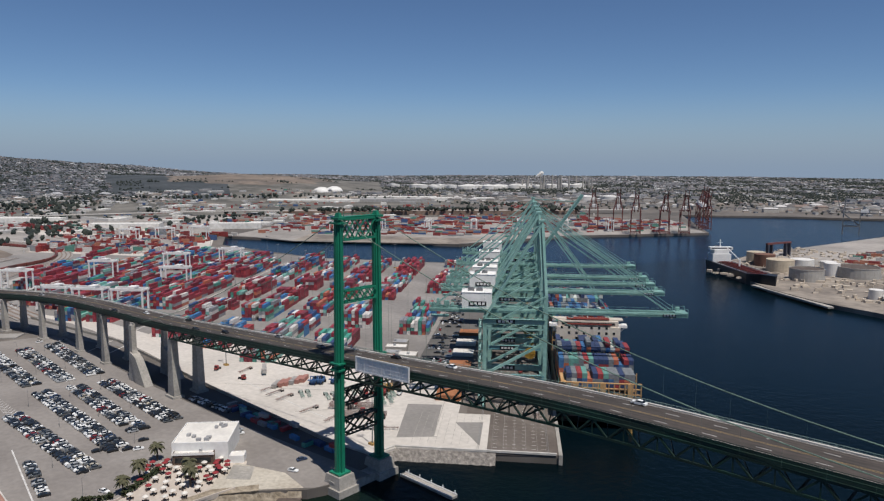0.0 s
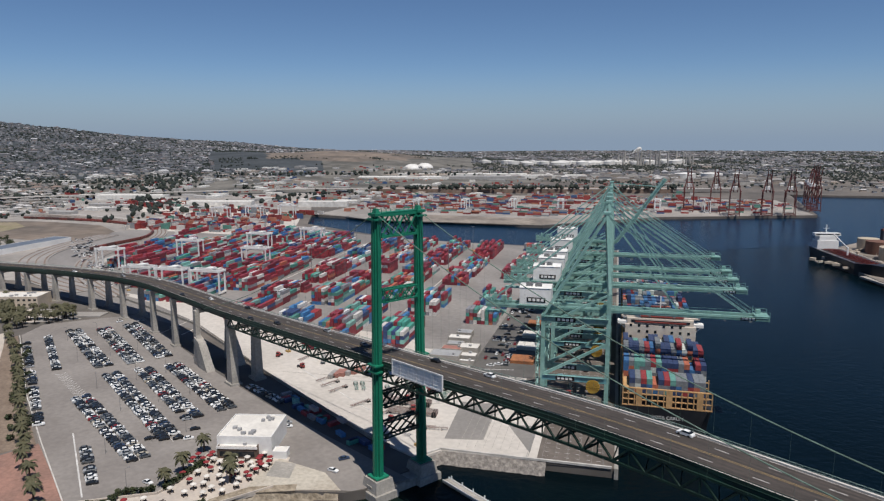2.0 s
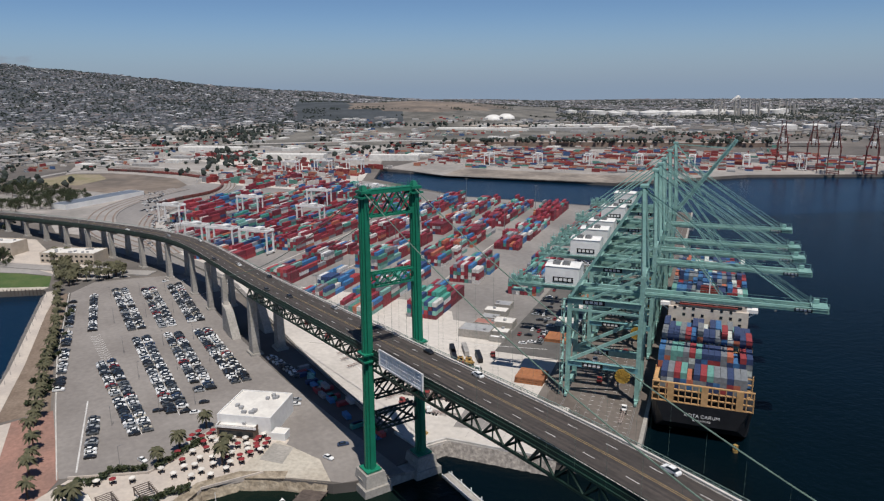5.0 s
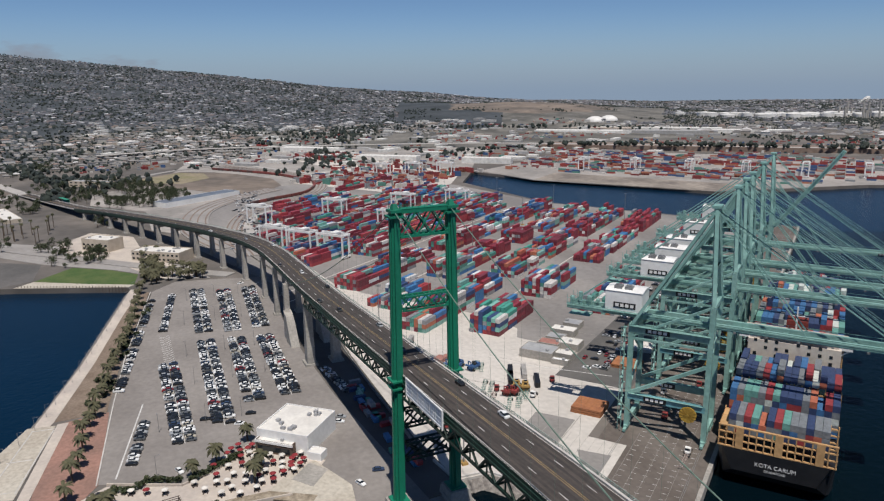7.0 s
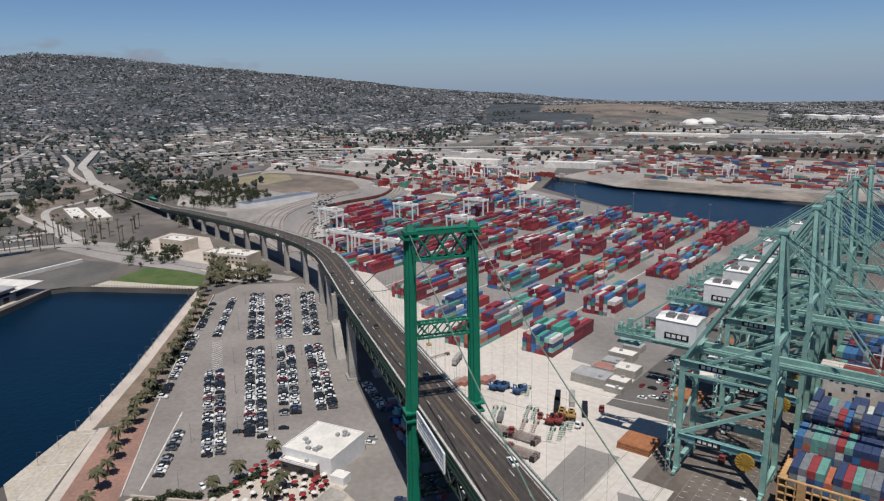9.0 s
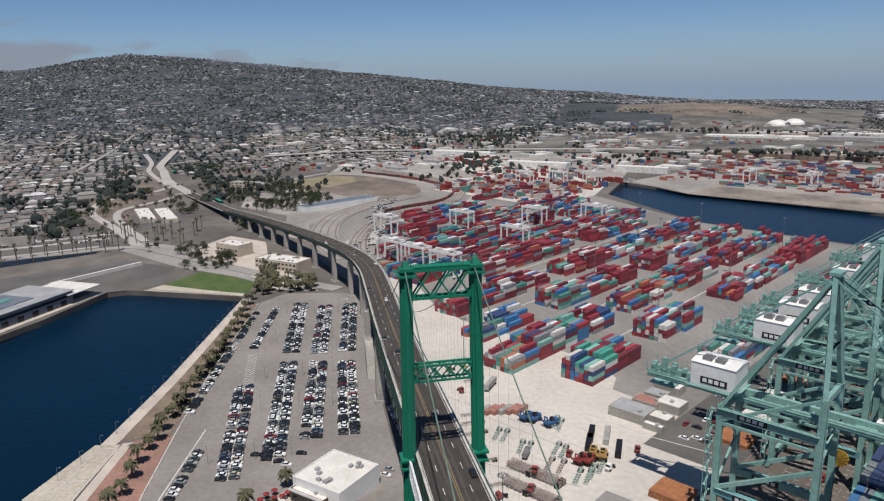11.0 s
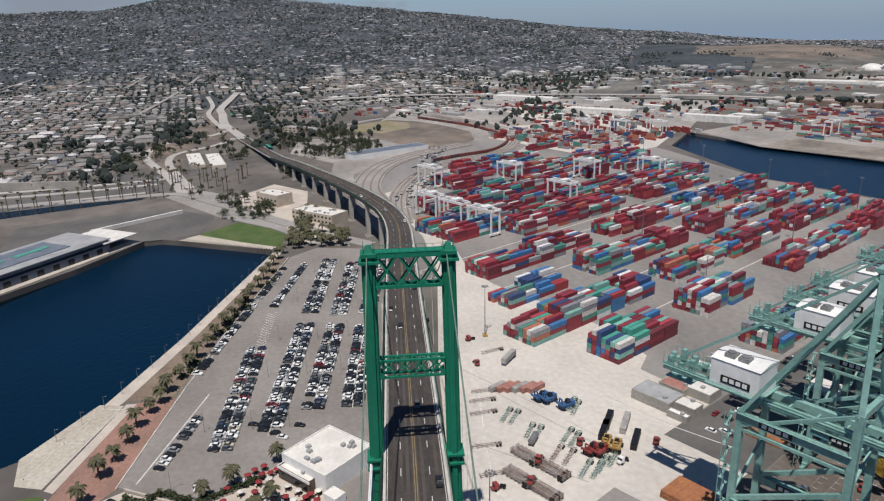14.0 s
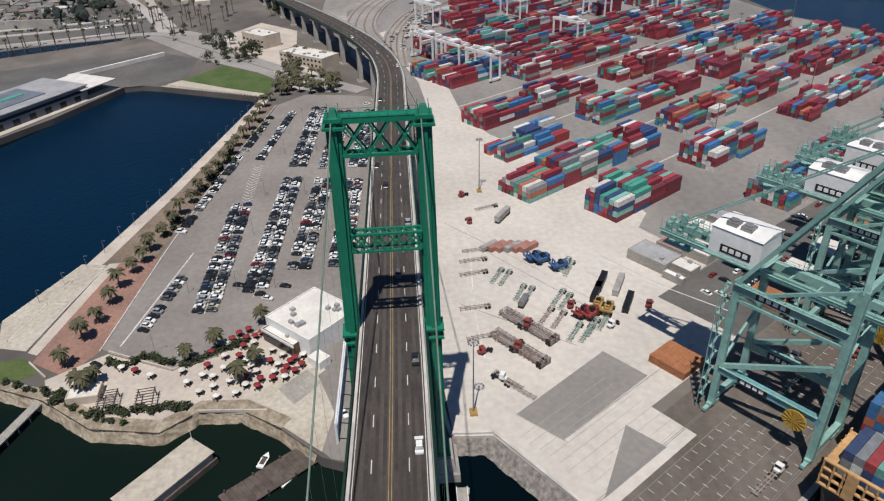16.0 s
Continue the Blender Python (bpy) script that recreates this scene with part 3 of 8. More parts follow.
# stiffening trusses under the suspended spans
PANEL = 9.6
for o in (-1, 1):
    for a0, a1 in ((S_FAR, S_TOWER), (S_TOWER, S_END)):
        truss = Shape()
        n = int((a1 - a0) / PANEL)
        way.strip(a0, a1, o * 8.7 - 0.3, o * 8.7 + 0.3, -1.9, -1.2, shape=truss)
        way.strip(a0, a1, o * 8.7 - 0.3, o * 8.7 + 0.3, -6.8, -6.1, shape=truss)
        for i in range(n):
            s = a0 + (a1 - a0) * i / n
            e = a0 + (a1 - a0) * (i + 1) / n
            mid = (s + e) / 2
            truss.beam(way.at(s, o * 8.7, -6.4), way.at(mid, o * 8.7, -1.6), 0.5)
            truss.beam(way.at(mid, o * 8.7, -1.6), way.at(e, o * 8.7, -6.4), 0.5)
            truss.beam(way.at(mid, o * 8.7, -1.6), way.at(mid, o * 8.7, -6.4), 0.32)
            if o == 1:
                truss.beam(way.at(s, -8.7, -6.4), way.at(s, 8.7, -6.4), 0.5)
                truss.beam(way.at(s, -8.7, -6.4), way.at(e, 8.7, -6.4), 0.3)
                truss.beam(way.at(s, -8.7, -1.7), way.at(s, 8.7, -1.7), 0.5, 0.9)
        bpart("stiffening_truss", truss, "shaded_green", "green riveted stiffening truss, colour darkened for shade")
    bpart("viaduct_girder", way.strip(S_END, S_LAND, o * 6.2 - 0.5, o * 6.2 + 0.5, -3.6, -1.1), "shaded_green")

# cables
TOP = 104.0


def cable_z(x):
    return 57.5 + (TOP - 57.5) * ((x - 27) / 231) ** 2


for o in (-1, 1):
    off = 9.5 * o
    cab = Shape()
    s_list = [S_FAR + (S_TOWER - S_FAR) * i / 48 for i in range(49)]
    pts = []
    for s in s_list:
        p = way.at(s, off)
        p.z = cable_z(p.x)
        pts.append(p)
    for i in range(1, 30):
        k = i / 29
        p = way.at(S_TOWER + (S_END + 30 - S_TOWER) * k, off)
        p.z = TOP + (36.0 - TOP) * k - 11 * 4 * k * (1 - k) * 0.55
        pts.append(p)
    ring = [(math.cos(k * math.pi / 3) * 0.17, math.sin(k * math.pi / 3) * 0.17) for k in range(6)]
    cab.add([(p.x, p.y + a, p.z + b_) for p in pts for a, b_ in ring], [(6 * i + k, 6 * i + 6 + k, 6 * i + 6 + (k + 1) % 6, 6 * i + (k + 1) % 6) for i in range(len(pts) - 1) for k in range(6)])
    bpart("main_cable", cab, "cable", "grey-green main suspension cable")
    for i, p in enumerate(pts):
        s = s_list[i] if i < 49 else S_TOWER + (S_END + 30 - S_TOWER) * (i - 48) / 29
        if s < S_END - 4 and i != 48:
            q = way.at(s, off)
            bpart("suspender", Shape().rod(p, (q.x, q.y, q.z - 1.3), 0.02, 4), "cable")


def build_tower(x, y):
    t = part("tower", Shape().box(0, 0, 0, 0.1, 0.1, 0.1), "tower_green", bridge, "bright green riveted steel tower")
    t.matrix_parent_inverse = inv
    t.location = (x, y, 10)

    def tp(name, shape, material="tower_green", label=""):
        shape.v = [(a, b_, c_ - 10) for a, b_, c_ in shape.v]
        return part(name, shape, material, t, label)
    for o in (-1, 1):
        leg = Shape()
        oy = 9.6 * o
        # cross-shaped shaft: a core with ribs on each face
        for w, d_, zt in ((2.6, 3.2, 103.5), (4.3, 1.5, 103.0), (1.3, 4.0, 103.0)):
            leg.box(0, oy, 6.5, w, d_, zt - 6.5, 0, 0.86)
        for zz, k in ((47.6, 5.4), (45.0, 5.2), (101.6, 5.0), (7.0, 6.2)):
            leg.box(0, oy, zz, k, k * 0.94, 0.6)
        leg.box(0, oy, 103.2, 4.4, 3.8, 0.9).box(0, oy, 104.1, 2.6, 2.0, 1.6, 0, 0.6)
        for a in (-1, 1):
            leg.beam((a * 1.6, oy - 1.2, 104), (a * 1.6, oy - 1.2, 106.4), 0.12)
            leg.beam((a * 1.6, oy + 1.2, 104), (a * 1.6, oy + 1.2, 106.4), 0.12)
        leg.beam((-1.6, oy - 1.2, 105.2), (1.6, oy - 1.2, 105.2), 0.1).beam((-1.6, oy + 1.2, 105.2), (1.6, oy + 1.2, 105.2), 0.1)
        for k in range(1, 14):
            zz = 6.5 + k * 7.0
            if abs(zz - 47) > 3:
                sc = 1 - 0.14 * (zz - 6.5) / 97
                leg.box(0, oy, zz, 4.36 * sc, 1.58 * sc, 0.35).box(0, oy, zz, 2.68 * sc, 3.28 * sc, 0.35)
        # the legs lean in towards the top and stand on low pedestals
        leg.v = [(a, b_ + o * 1.0 * (1 - (c_ - 6.5) / 97), c_ - 3.2 if c_ < 8.2 else c_) for a, b_, c_ in leg.v]
        tp("leg", leg)
        ped = Shape().box(0, oy * 1.1, -8, 12.0, 11.0, 7.0, 0, 0.97).box(0, oy * 1.1, -1.0, 9.6, 8.8, 4.6, 0, 0.84).box(0, oy * 1.1 - 3.95 * 1.05, 0.4, 3.0, 0.3, 0.9)
        tp("pedestal", ped, "concrete", "weathered concrete tower pedestal")
    tp("pier_strut", Shape().box(0, 0, -8, 7.0, 14.0, 7.5), "concrete")
    # struts below the deck take the green darkened for shade
    for z0, z1, panels, mat, chord, lace in ((95.4, 103.4, 3, "tower_green", 0.75, 0.42), (71.2, 75.7, 4, "tower_green", 0.5, 0.3), (30.8, 36.6, 3, "shaded_green", 0.55, 0.45), (18.6, 24.6, 2, "shaded_green", 0.55, 0.5)):
        st = Shape()
        w0 = 8.1
        for ox in (-1.3, 1.3):
            st.beam((ox, -w0, z1), (ox, w0, z1), 0.6, chord * (1.7 if z1 > 100 else 1.0)).beam((ox, -w0, z0), (ox, w0, z0), 0.6, chord)
            for i in range(panels):
                ya, yb = -w0 + 2 * w0 * i / panels, -w0 + 2 * w0 * (i + 1) / panels
                st.beam((ox, ya, z0), (ox, yb, z1), lace).beam((ox, ya, z1), (ox, yb, z0), lace)
                st.box(ox, (ya + yb) / 2, (z0 + z1) / 2 - 0.45, 0.5, 0.9, 0.9)
            for e in (-1, 1):
                for zz, up in ((z0, 1), (z1, -1)):
                    st.add([(ox - 0.2, e * w0, zz), (ox - 0.2, e * (w0 - 1.6), zz), (ox - 0.2, e * w0, zz + up * 1.5), (ox + 0.2, e * w0, zz), (ox + 0.2, e * (w0 - 1.6), zz), (ox + 0.2, e * w0, zz + up * 1.5)],
                           [(0, 1, 2), (5, 4, 3), (0, 3, 4, 1), (1, 4, 5, 2), (2, 5, 3, 0)])
        if z1 > 100:
            st.box(0, 0, z1 + 0.5, 3.2, 2 * w0, 0.3)
        for i in range(9):
            yy = -w0 + 2 * w0 * i / 8
            st.beam((-1.3, yy, z0), (1.3, yy, z0), 0.3)
            if z1 < 100:
                st.beam((-1.3, yy, z1), (1.3, yy, z1), 0.3)
                if i < 8:
                    st.beam((-1.3, yy, z1), (1.3, yy + w0 / 4, z1), 0.2)
        if z1 > 100:
            for a in (-1, 1):
                st.beam((a * 1.5, -w0, z1 + 1.7), (a * 1.5, w0, z1 + 1.7), 0.08)
                for i in range(9):
                    yy = -w0 + 2 * w0 * i / 8
                    st.beam((a * 1.5, yy, z1), (a * 1.5, yy, z1 + 1.7), 0.08)
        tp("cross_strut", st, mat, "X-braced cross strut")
    return t


build_tower(-204, 180.6)
build_tower(250, 170.5)

# wrapped work platform hung on the bridge side
tarp = thing("work_enclosure", "white and pale blue sheeted work enclosure hung beside the bridge tower", "scaffold", pose(-191, 168, 46))
def enclosure(k, off, top):
    """A place on the sheet: k from the tower end to the far end; it slopes less than the deck."""
    p = way.at(S_TOWER - 12 - 28 * k, off)
    p.z = (52.9 if top else 47.7) + 1.5 * k
    return p


for i in range(9):
    a0, a1 = i / 9, (i + 1) / 9 - 0.006
    pl = Shape().hexa([enclosure(a0, -10.8, 0), enclosure(a1, -10.8, 0), enclosure(a1, -10.5, 0), enclosure(a0, -10.5, 0)],
                      [enclosure(a0, -10.7, 1), enclosure(a1, -10.7, 1), enclosure(a1, -10.4, 1), enclosure(a0, -10.4, 1)])
    ob = part("sheet", pl, "tarp", tarp)
    ob.matrix_parent_inverse = tarp.matrix_world.inverted()
fr = Shape()
for top in (0, 1):
    fr.beam(enclosure(-0.01, -10.85, top), enclosure(1.01, -10.85, top), 0.35, 0.55)
for k in range(1, 4):
    a, q = [enclosure(e, -10.9, 0) + Vector((0, 0, 5.2 * k / 4)) for e in (0, 1)]
    fr.beam(a, q, 0.1, 0.14)
for k in range(7):
    a, q = enclosure(k / 6, -10.86, 0), enclosure(k / 6, -10.8, 1)
    fr.beam(a, q, 0.5 if k in (0, 6) else 0.16)
    ob = part("bracket", Shape().beam(a + Vector((0, 0, 1.2)), way.at(S_TOWER - 12 - 28 * k / 6, -8.6, -1.3), 0.16), "shaded_green", tarp)
    ob.matrix_parent_inverse = tarp.matrix_world.inverted()
ob = part("frame", fr, "white_paint", tarp, "white frame")
ob.matrix_parent_inverse = tarp.matrix_world.inverted()

# viaduct piers
PIERS = [-345, -432, -476, -526, -571, -619, -655, -690, -725, -760, -795, -830, -862]
for k, px in enumerate(PIERS):
    s = way.near_x(px)
    c_ = way.at(s)
    d_ = way.at(s + 3) - way.at(s - 3)
    turn = math.degrees(math.atan2(d_.y, d_.x))
    top = c_.z - (7.0 if k == 0 else 3.7)
    pier = part("viaduct_pier", Shape().beam(way.at(s, -8.6, -4.6 if k else -7.6), way.at(s, 8.6, -4.6 if k else -7.6), 2.2, 2.0), "concrete", bridge, "pale tapered concrete viaduct pier")
    pier.matrix_parent_inverse = inv
    for o in (-6.9, 6.9):
        p = way.at(s, o)
        col = Shape()
        w = 4.6 if k == 0 else 3.4
        cs, sn = math.cos(radians(turn)), math.sin(radians(turn))
        def ring(lx, ly, z):
            return [(p.x + cs * a * lx / 2 - sn * b_ * ly / 2, p.y + sn * a * lx / 2 + cs * b_ * ly / 2, z) for a, b_ in ((-1, -1), (1, -1), (1, 1), (-1, 1))]
        col.hexa(ring(w * 1.5, w * 0.9, 0), ring(w * 0.75, w * 0.8, top))
        col.hexa(ring(w * 2.0, w * 1.5, -1), ring(w * 1.9, w * 1.4, 1.2))
        part("column", col, "concrete", pier)
# cable anchor bent: heavy leaning concrete legs
s = way.near_x(-388)
bent = part("anchor_bent", Shape().beam(way.at(s, -9, -4), way.at(s, 9, -4), 3.0, 2.4), "concrete", bridge, "massive sloping concrete cable anchorage")
bent.matrix_parent_inverse = inv
for o in (-9.2, 9.2):
    a, b_ = way.at(s - 3, o), way.at(s + 3, o)
    leg = Shape()
    leg.hexa([(a.x + 5, a.y - 1.6, 0), (a.x + 5, a.y + 1.6, 0), (a.x - 7, a.y + 1.6, 0), (a.x - 7, a.y - 1.6, 0)],
             [(a.x - 1.4, a.y - 1.5, 18), (a.x - 1.4, a.y + 1.5, 18), (a.x - 5.0, a.y + 1.5, 18), (a.x - 5.0, a.y - 1.5, 18)])
    leg.box(a.x - 3.2, a.y, 18, 3.2, 2.8, a.z - 18 - 4)
    leg.hexa([(a.x + 14, a.y - 2.4, 0), (a.x + 14, a.y + 2.4, 0), (a.x + 3, a.y + 2.4, 0), (a.x + 3, a.y - 2.4, 0)],
             [(a.x + 3.2, a.y - 2.2, 15), (a.x + 3.2, a.y + 2.2, 15), (a.x - 3, a.y + 2.2, 17), (a.x - 3, a.y - 2.2, 17)])
    part("leg", leg, "concrete", bent)

# ---- container cranes ----


def pipe(sh, p, q, w, h=None):
    return sh.beam(p, q, w, h)


def build_crane(raised=False):
    """A ship-to-shore gantry: local x across the quay to the water, y along it, z up. Land rail at x 0, water rail at x 30.5."""
    c = thing("container_crane", "pale teal ship-to-shore container crane with lowered boom on the quay" if not raised else "pale teal ship-to-shore container crane with raised boom", "crane", group="quay cranes")
    H = 8.5
    for gx in (0.0, 30.5):
        for gy in (-H, H):
            top = 46.5 if gx == 0 else 58
            leg = Shape()
            leg.hexa([(gx - 1.0, gy - 0.8, 1.6), (gx + 1.0, gy - 0.8, 1.6), (gx + 1.0, gy + 0.8, 1.6), (gx - 1.0, gy + 0.8, 1.6)],
                     [(gx - 1.0, gy * 0.97 - 0.75, top), (gx + 1.0, gy * 0.97 - 0.75, top), (gx + 1.0, gy * 0.97 + 0.75, top), (gx - 1.0, gy * 0.97 + 0.75, top)])
            part("leg", leg, "crane_teal", c)
            bog = Shape()
            for k in (-3.2, -1.1, 1.1, 3.2):
                bog.rod((gx - 0.35, gy + k, 0.5), (gx + 0.35, gy + k, 0.5), 0.45, 8)
            bog.box(gx, gy, 0.7, 1.2, 8.0, 1.0).box(gx, gy, 1.5, 1.6, 3.6, 0.9)
            part("bogie", bog, "crane_teal", c)
        part("sill_beam", Shape().box(gx, 0, 3.2, 1.6, 2 * H + 1, 1.8), "crane_teal", c)
    for gy in (-H, H):
        part("portal_beam", Shape().box(15.2, gy, 14.2, 30.5, 1.5, 2.6), "crane_teal" if gy > 0 else "crane_blue", c)
        sign = part("sign_panel", Shape().box(11.0, gy - 0.85, 14.4, 9.0, 0.12, 2.2), "black_paint", c, "black name panel with pale bars")
        for i in range(4):
            part("bar", Shape().box(8.0 + i * 1.9, gy - 0.95, 14.9, 1.3, 0.1, 1.2), "white_paint", sign)
        br = Shape()
        pipe(br, (0, gy, 40.5), (30.5, gy, 40.5), 0.9)
        pipe(br, (1, gy, 17), (30, gy, 33.5), 1.3)
        pipe(br, (0.5, gy, 41.5), (29.6, gy * 0.97, 57), 0.9)
        pipe(br, (0, gy, 46), (27.5, gy * 0.5, 93), 1.1)
        part("side_brace", br, "crane_teal", c)
    for p, q, w, hh in (((0, -H, 45.3), (0, H, 45.3), 1.6, 2.4), ((30.5, -H, 57), (30.5, H, 57), 1.4, 2.0), ((30.5, -H, 45.5), (30.5, H, 45.5), 1.4, 2.0), ((30.5, -H, 33), (30.5, H, 44), 0.8, 0.8), ((0, -H, 17), (0, H, 30), 0.7, 0.7), ((0, H, 30), (0, -H, 43), 0.7, 0.7)):
        part("cross_beam", Shape().beam(p, q, w, hh), "crane_teal", c)
    s2 = part("sign_panel", Shape().box(10.5, -H - 0.6, 43.4, 9.5, 0.15, 2.2), "black_paint", c, "black name panel with pale bars")
    for i in range(4):
        part("bar", Shape().box(7.4 + i * 2.0, -H - 0.75, 43.9, 1.4, 0.1, 1.2), "white_paint", s2)
    part("trolley_frame", Shape().box(15, -H, 43.0, 31, 1.2, 2.8).box(15, H, 43.0, 31, 1.2, 2.8), "crane_teal", c)
    # A-frame
    af = Shape()
    for gy in (-1, 1):
        pipe(af, (30.5, gy * H * 0.97, 57), (28.0, gy * 2.2, 94), 1.5)
        pipe(af, (29.6, gy * H * 0.72, 72), (29.6, -gy * H * 0.72, 72), 0.7)
    pipe(af, (28, -2.6, 94), (28, 2.6, 94), 1.8)
    af.box(28, 0, 94.5, 3.2, 6.0, 1.0)
    part("apex_frame", af, "crane_teal", c)

    def girder(sh, x0, x1, z, dz=0.0):
        for gy in (-3.0, 3.0):
            sh.beam((x0, gy, z), (x1, gy, z + dz), 1.1, 2.2)
            for side in (gy * 1.45,):
                sh.beam((x0, side, z + 2.1), (x1, side, z + dz + 2.1), 0.09)
                sh.beam((x0, side, z + 0.8), (x1, side, z + dz + 0.8), 0.5, 0.1)
        n = max(2, int(abs(x1 - x0) / 7))
        for i in range(n + 1):
            xx, zz = x0 + (x1 - x0) * i / n, z + dz * i / n
            sh.beam((xx, -3.4, zz - 0.6), (xx, 3.4, zz - 0.6), 0.5)
            for side in (-4.35, 4.35):
                sh.beam((xx, side, zz + 0.8), (xx, side, zz + 2.1), 0.09)
        return sh
    part("rear_girder", girder(Shape(), -29, 33, 48.6), "crane_teal", c)
    rear = Shape()
    for i in range(7):
        xx = -29 + i * 1.9
        rear.box(xx, (-1) ** i * 2.6, 49.5, 1.4, 1.6, 1.6 + (i % 3) * 1.1)
        rear.beam((xx, -3.8, 49), (xx, -3.8, 53.5), 0.14).beam((xx, 3.8, 49), (xx, 3.8, 53.5), 0.14)
    rear.beam((-29, -3.8, 52), (-16, -3.8, 52), 0.12).beam((-29, 3.8, 52), (-16, 3.8, 52), 0.12).box(-24, 0, 44.5, 9, 5, 0.4)
    part("rear_platform", rear, "crane_teal", c)
    if raised:
        ang = radians(55)
        tip = (33 + 70 * math.cos(ang), 48.6 + 70 * math.sin(ang))
        g = girder(Shape(), 0, 60, 0)
        g.v = [(33 + x * math.cos(ang) - z * math.sin(ang), y, 48.6 + x * math.sin(ang) + z * math.cos(ang)) for x, y, z in g.v]
        part("boom", g, "crane_teal", c)
    else:
        part("boom", girder(Shape(), 33, 101, 48.6), "crane_teal", c)
        tipb = Shape().box(98, 0, 49.7, 6, 8, 0.3).box(97, 2.4, 50, 2.0, 1.8, 1.8)
        for a in (-1, 1):
            tipb.beam((95, a * 4, 50), (95, a * 4, 53), 0.2).beam((101, a * 4, 50), (101, a * 4, 52), 0.15).beam((95, a * 4, 52), (101, a * 4, 52), 0.12)
        part("boom_tip", tipb, "crane_teal", c)
        s3 = part("sign_panel", Shape().box(92, -3.7, 47.7, 6.5, 0.12, 1.8), "black_paint", c, "black name panel with pale bars")
        for i in range(4):
            part("bar", Shape().box(89.8 + i * 1.45, -3.85, 48.1, 1.0, 0.1, 1.0), "white_paint", s3)
    bars = []
    for gy in (-2.4, 2.4):
        bars += [((28, gy, 94), (-27, gy * 1.2, 50), 0.42), ((28, gy, 94), (2, gy * 2.6, 50), 0.8)]
        if not raised:
            bars += [((28.4, gy, 94), (62, gy * 1.2, 50), 0.42), ((28.4, gy, 93), (92, gy * 1.2, 50), 0.42)]
            bars += [((29, gy * 0.6, 95), (94, gy, 50.5), 0.16), ((29, gy * 0.3, 95), (97, gy * 0.8, 50.5), 0.12)]
        else:
            bars += [((28.4, gy, 94), (49, gy * 1.2, 72), 0.42), ((28.4, gy, 94), (63, gy * 1.2, 92), 0.3)]
    for p, q, w in bars:
        part("stay", Shape().beam(p, q, w), "crane_teal", c)
    # machinery house
    hs = Shape().box(-4.5, 0, 50.2, 15, 11.5, 8.2)
    house = part("machinery_house", hs, "white_paint", c, "white machinery house with rooftop fans")
    roof = Shape().hexa([(-12.2, -6, 58.4), (3.2, -6, 58.4), (3.2, 6, 58.4), (-12.2, 6, 58.4)], [(-12.2, -1, 59.3), (3.2, -1, 59.3), (3.2, 1, 59.3), (-12.2, 1, 59.3)])
    part("roof", roof, "white_paint", house)
    for xx in (-7.5, -3.2):
        fan = Shape().box(xx, -2.2, 58.6, 3.2, 3.2, 1.5).rod((xx, -2.2, 60.1), (xx, -2.2, 60.5), 1.2, 12)
        part("roof_fan", fan, "steel_grey", house, "grey fan unit")
    sg = part("sign_panel", Shape().box(-4.0, -5.85, 51.4, 9, 0.12, 2.4), "black_paint", house, "black name panel with pale bars")
    for i in range(4):
        part("bar", Shape().box(-7.0 + i * 2.0, -6.0, 52.0, 1.4, 0.12, 1.3), "white_paint", house)
    # walkways, ladders and floodlights
    for gy in (-H - 1.0, H + 1.0):
        wk = Shape().box(15, gy, 45.8, 31, 1.0, 0.1)
        for zz in (46.4, 46.95):
            wk.beam((-0.5, gy, zz), (30.5, gy, zz), 0.07)
        for i in range(14):
            wk.beam((-0.5 + i * 2.38, gy, 45.8), (-0.5 + i * 2.38, gy, 46.95), 0.07)
        part("walkway", wk, "crane_teal", c)
        wk2 = Shape().box(15, gy, 16.8, 29, 0.8, 0.1)
        for i in range(13):
            wk2.beam((1 + i * 2.3, gy, 16.8), (1 + i * 2.3, gy, 17.9), 0.06)
        wk2.beam((1, gy, 17.9), (29, gy, 17.9), 0.07)
        part("walkway", wk2, "crane_teal", c)
    hr = Shape()
    for xx in (-12.4, 3.4):
        for yy in (-6.0, 6.0):
            hr.beam((xx, yy, 49.6), (xx, yy, 51.0), 0.08)
    for a, q in (((-12.4, -6.6, 51), (3.4, -6.6, 51)), ((3.6, -6.6, 51), (3.6, 6.6, 51)), ((-12.4, 6.6, 51), (3.4, 6.6, 51))):
        hr.beam(a, q, 0.08)
    hr.box(-4.5, 0, 49.7, 17, 13.6, 0.35)
    part("house_platform", hr, "crane_teal", c)
    for k in range(6):
        part("floodlight", Shape().box(38 + k * 11 if not raised else -20 + k * 8, -4.2, 47.1, 0.9, 0.5, 0.6), "steel_grey", c)
    lad = Shape()
    for dy in (-0.3, 0.3):
        lad.beam((31.9, -H + dy, 2), (31.9, -H + dy, 57), 0.09)
    for i in range(36):
        lad.beam((31.9, -H - 0.3, 2.5 + i * 1.5), (31.9, -H + 0.3, 2.5 + i * 1.5), 0.06)
    part("ladder", lad, "crane_teal", c)
    # cable reel and stair
    reel = Shape().rod((24.2, -H - 1.5, 12.6), (24.2, -H - 0.9, 12.6), 3.3, 28)
    reel = part("cable_reel", reel, "reel_yellow", c, "yellow spoked cable reel")
    for i in range(14):
        a = 2 * math.pi * i / 14
        part("spoke", Shape().beam((24.2, -H - 1.65, 12.6), (24.2 + 3.3 * math.cos(a), -H - 1.65, 12.6 + 3.3 * math.sin(a)), 0.16), "reel_yellow", reel)
    st = Shape()
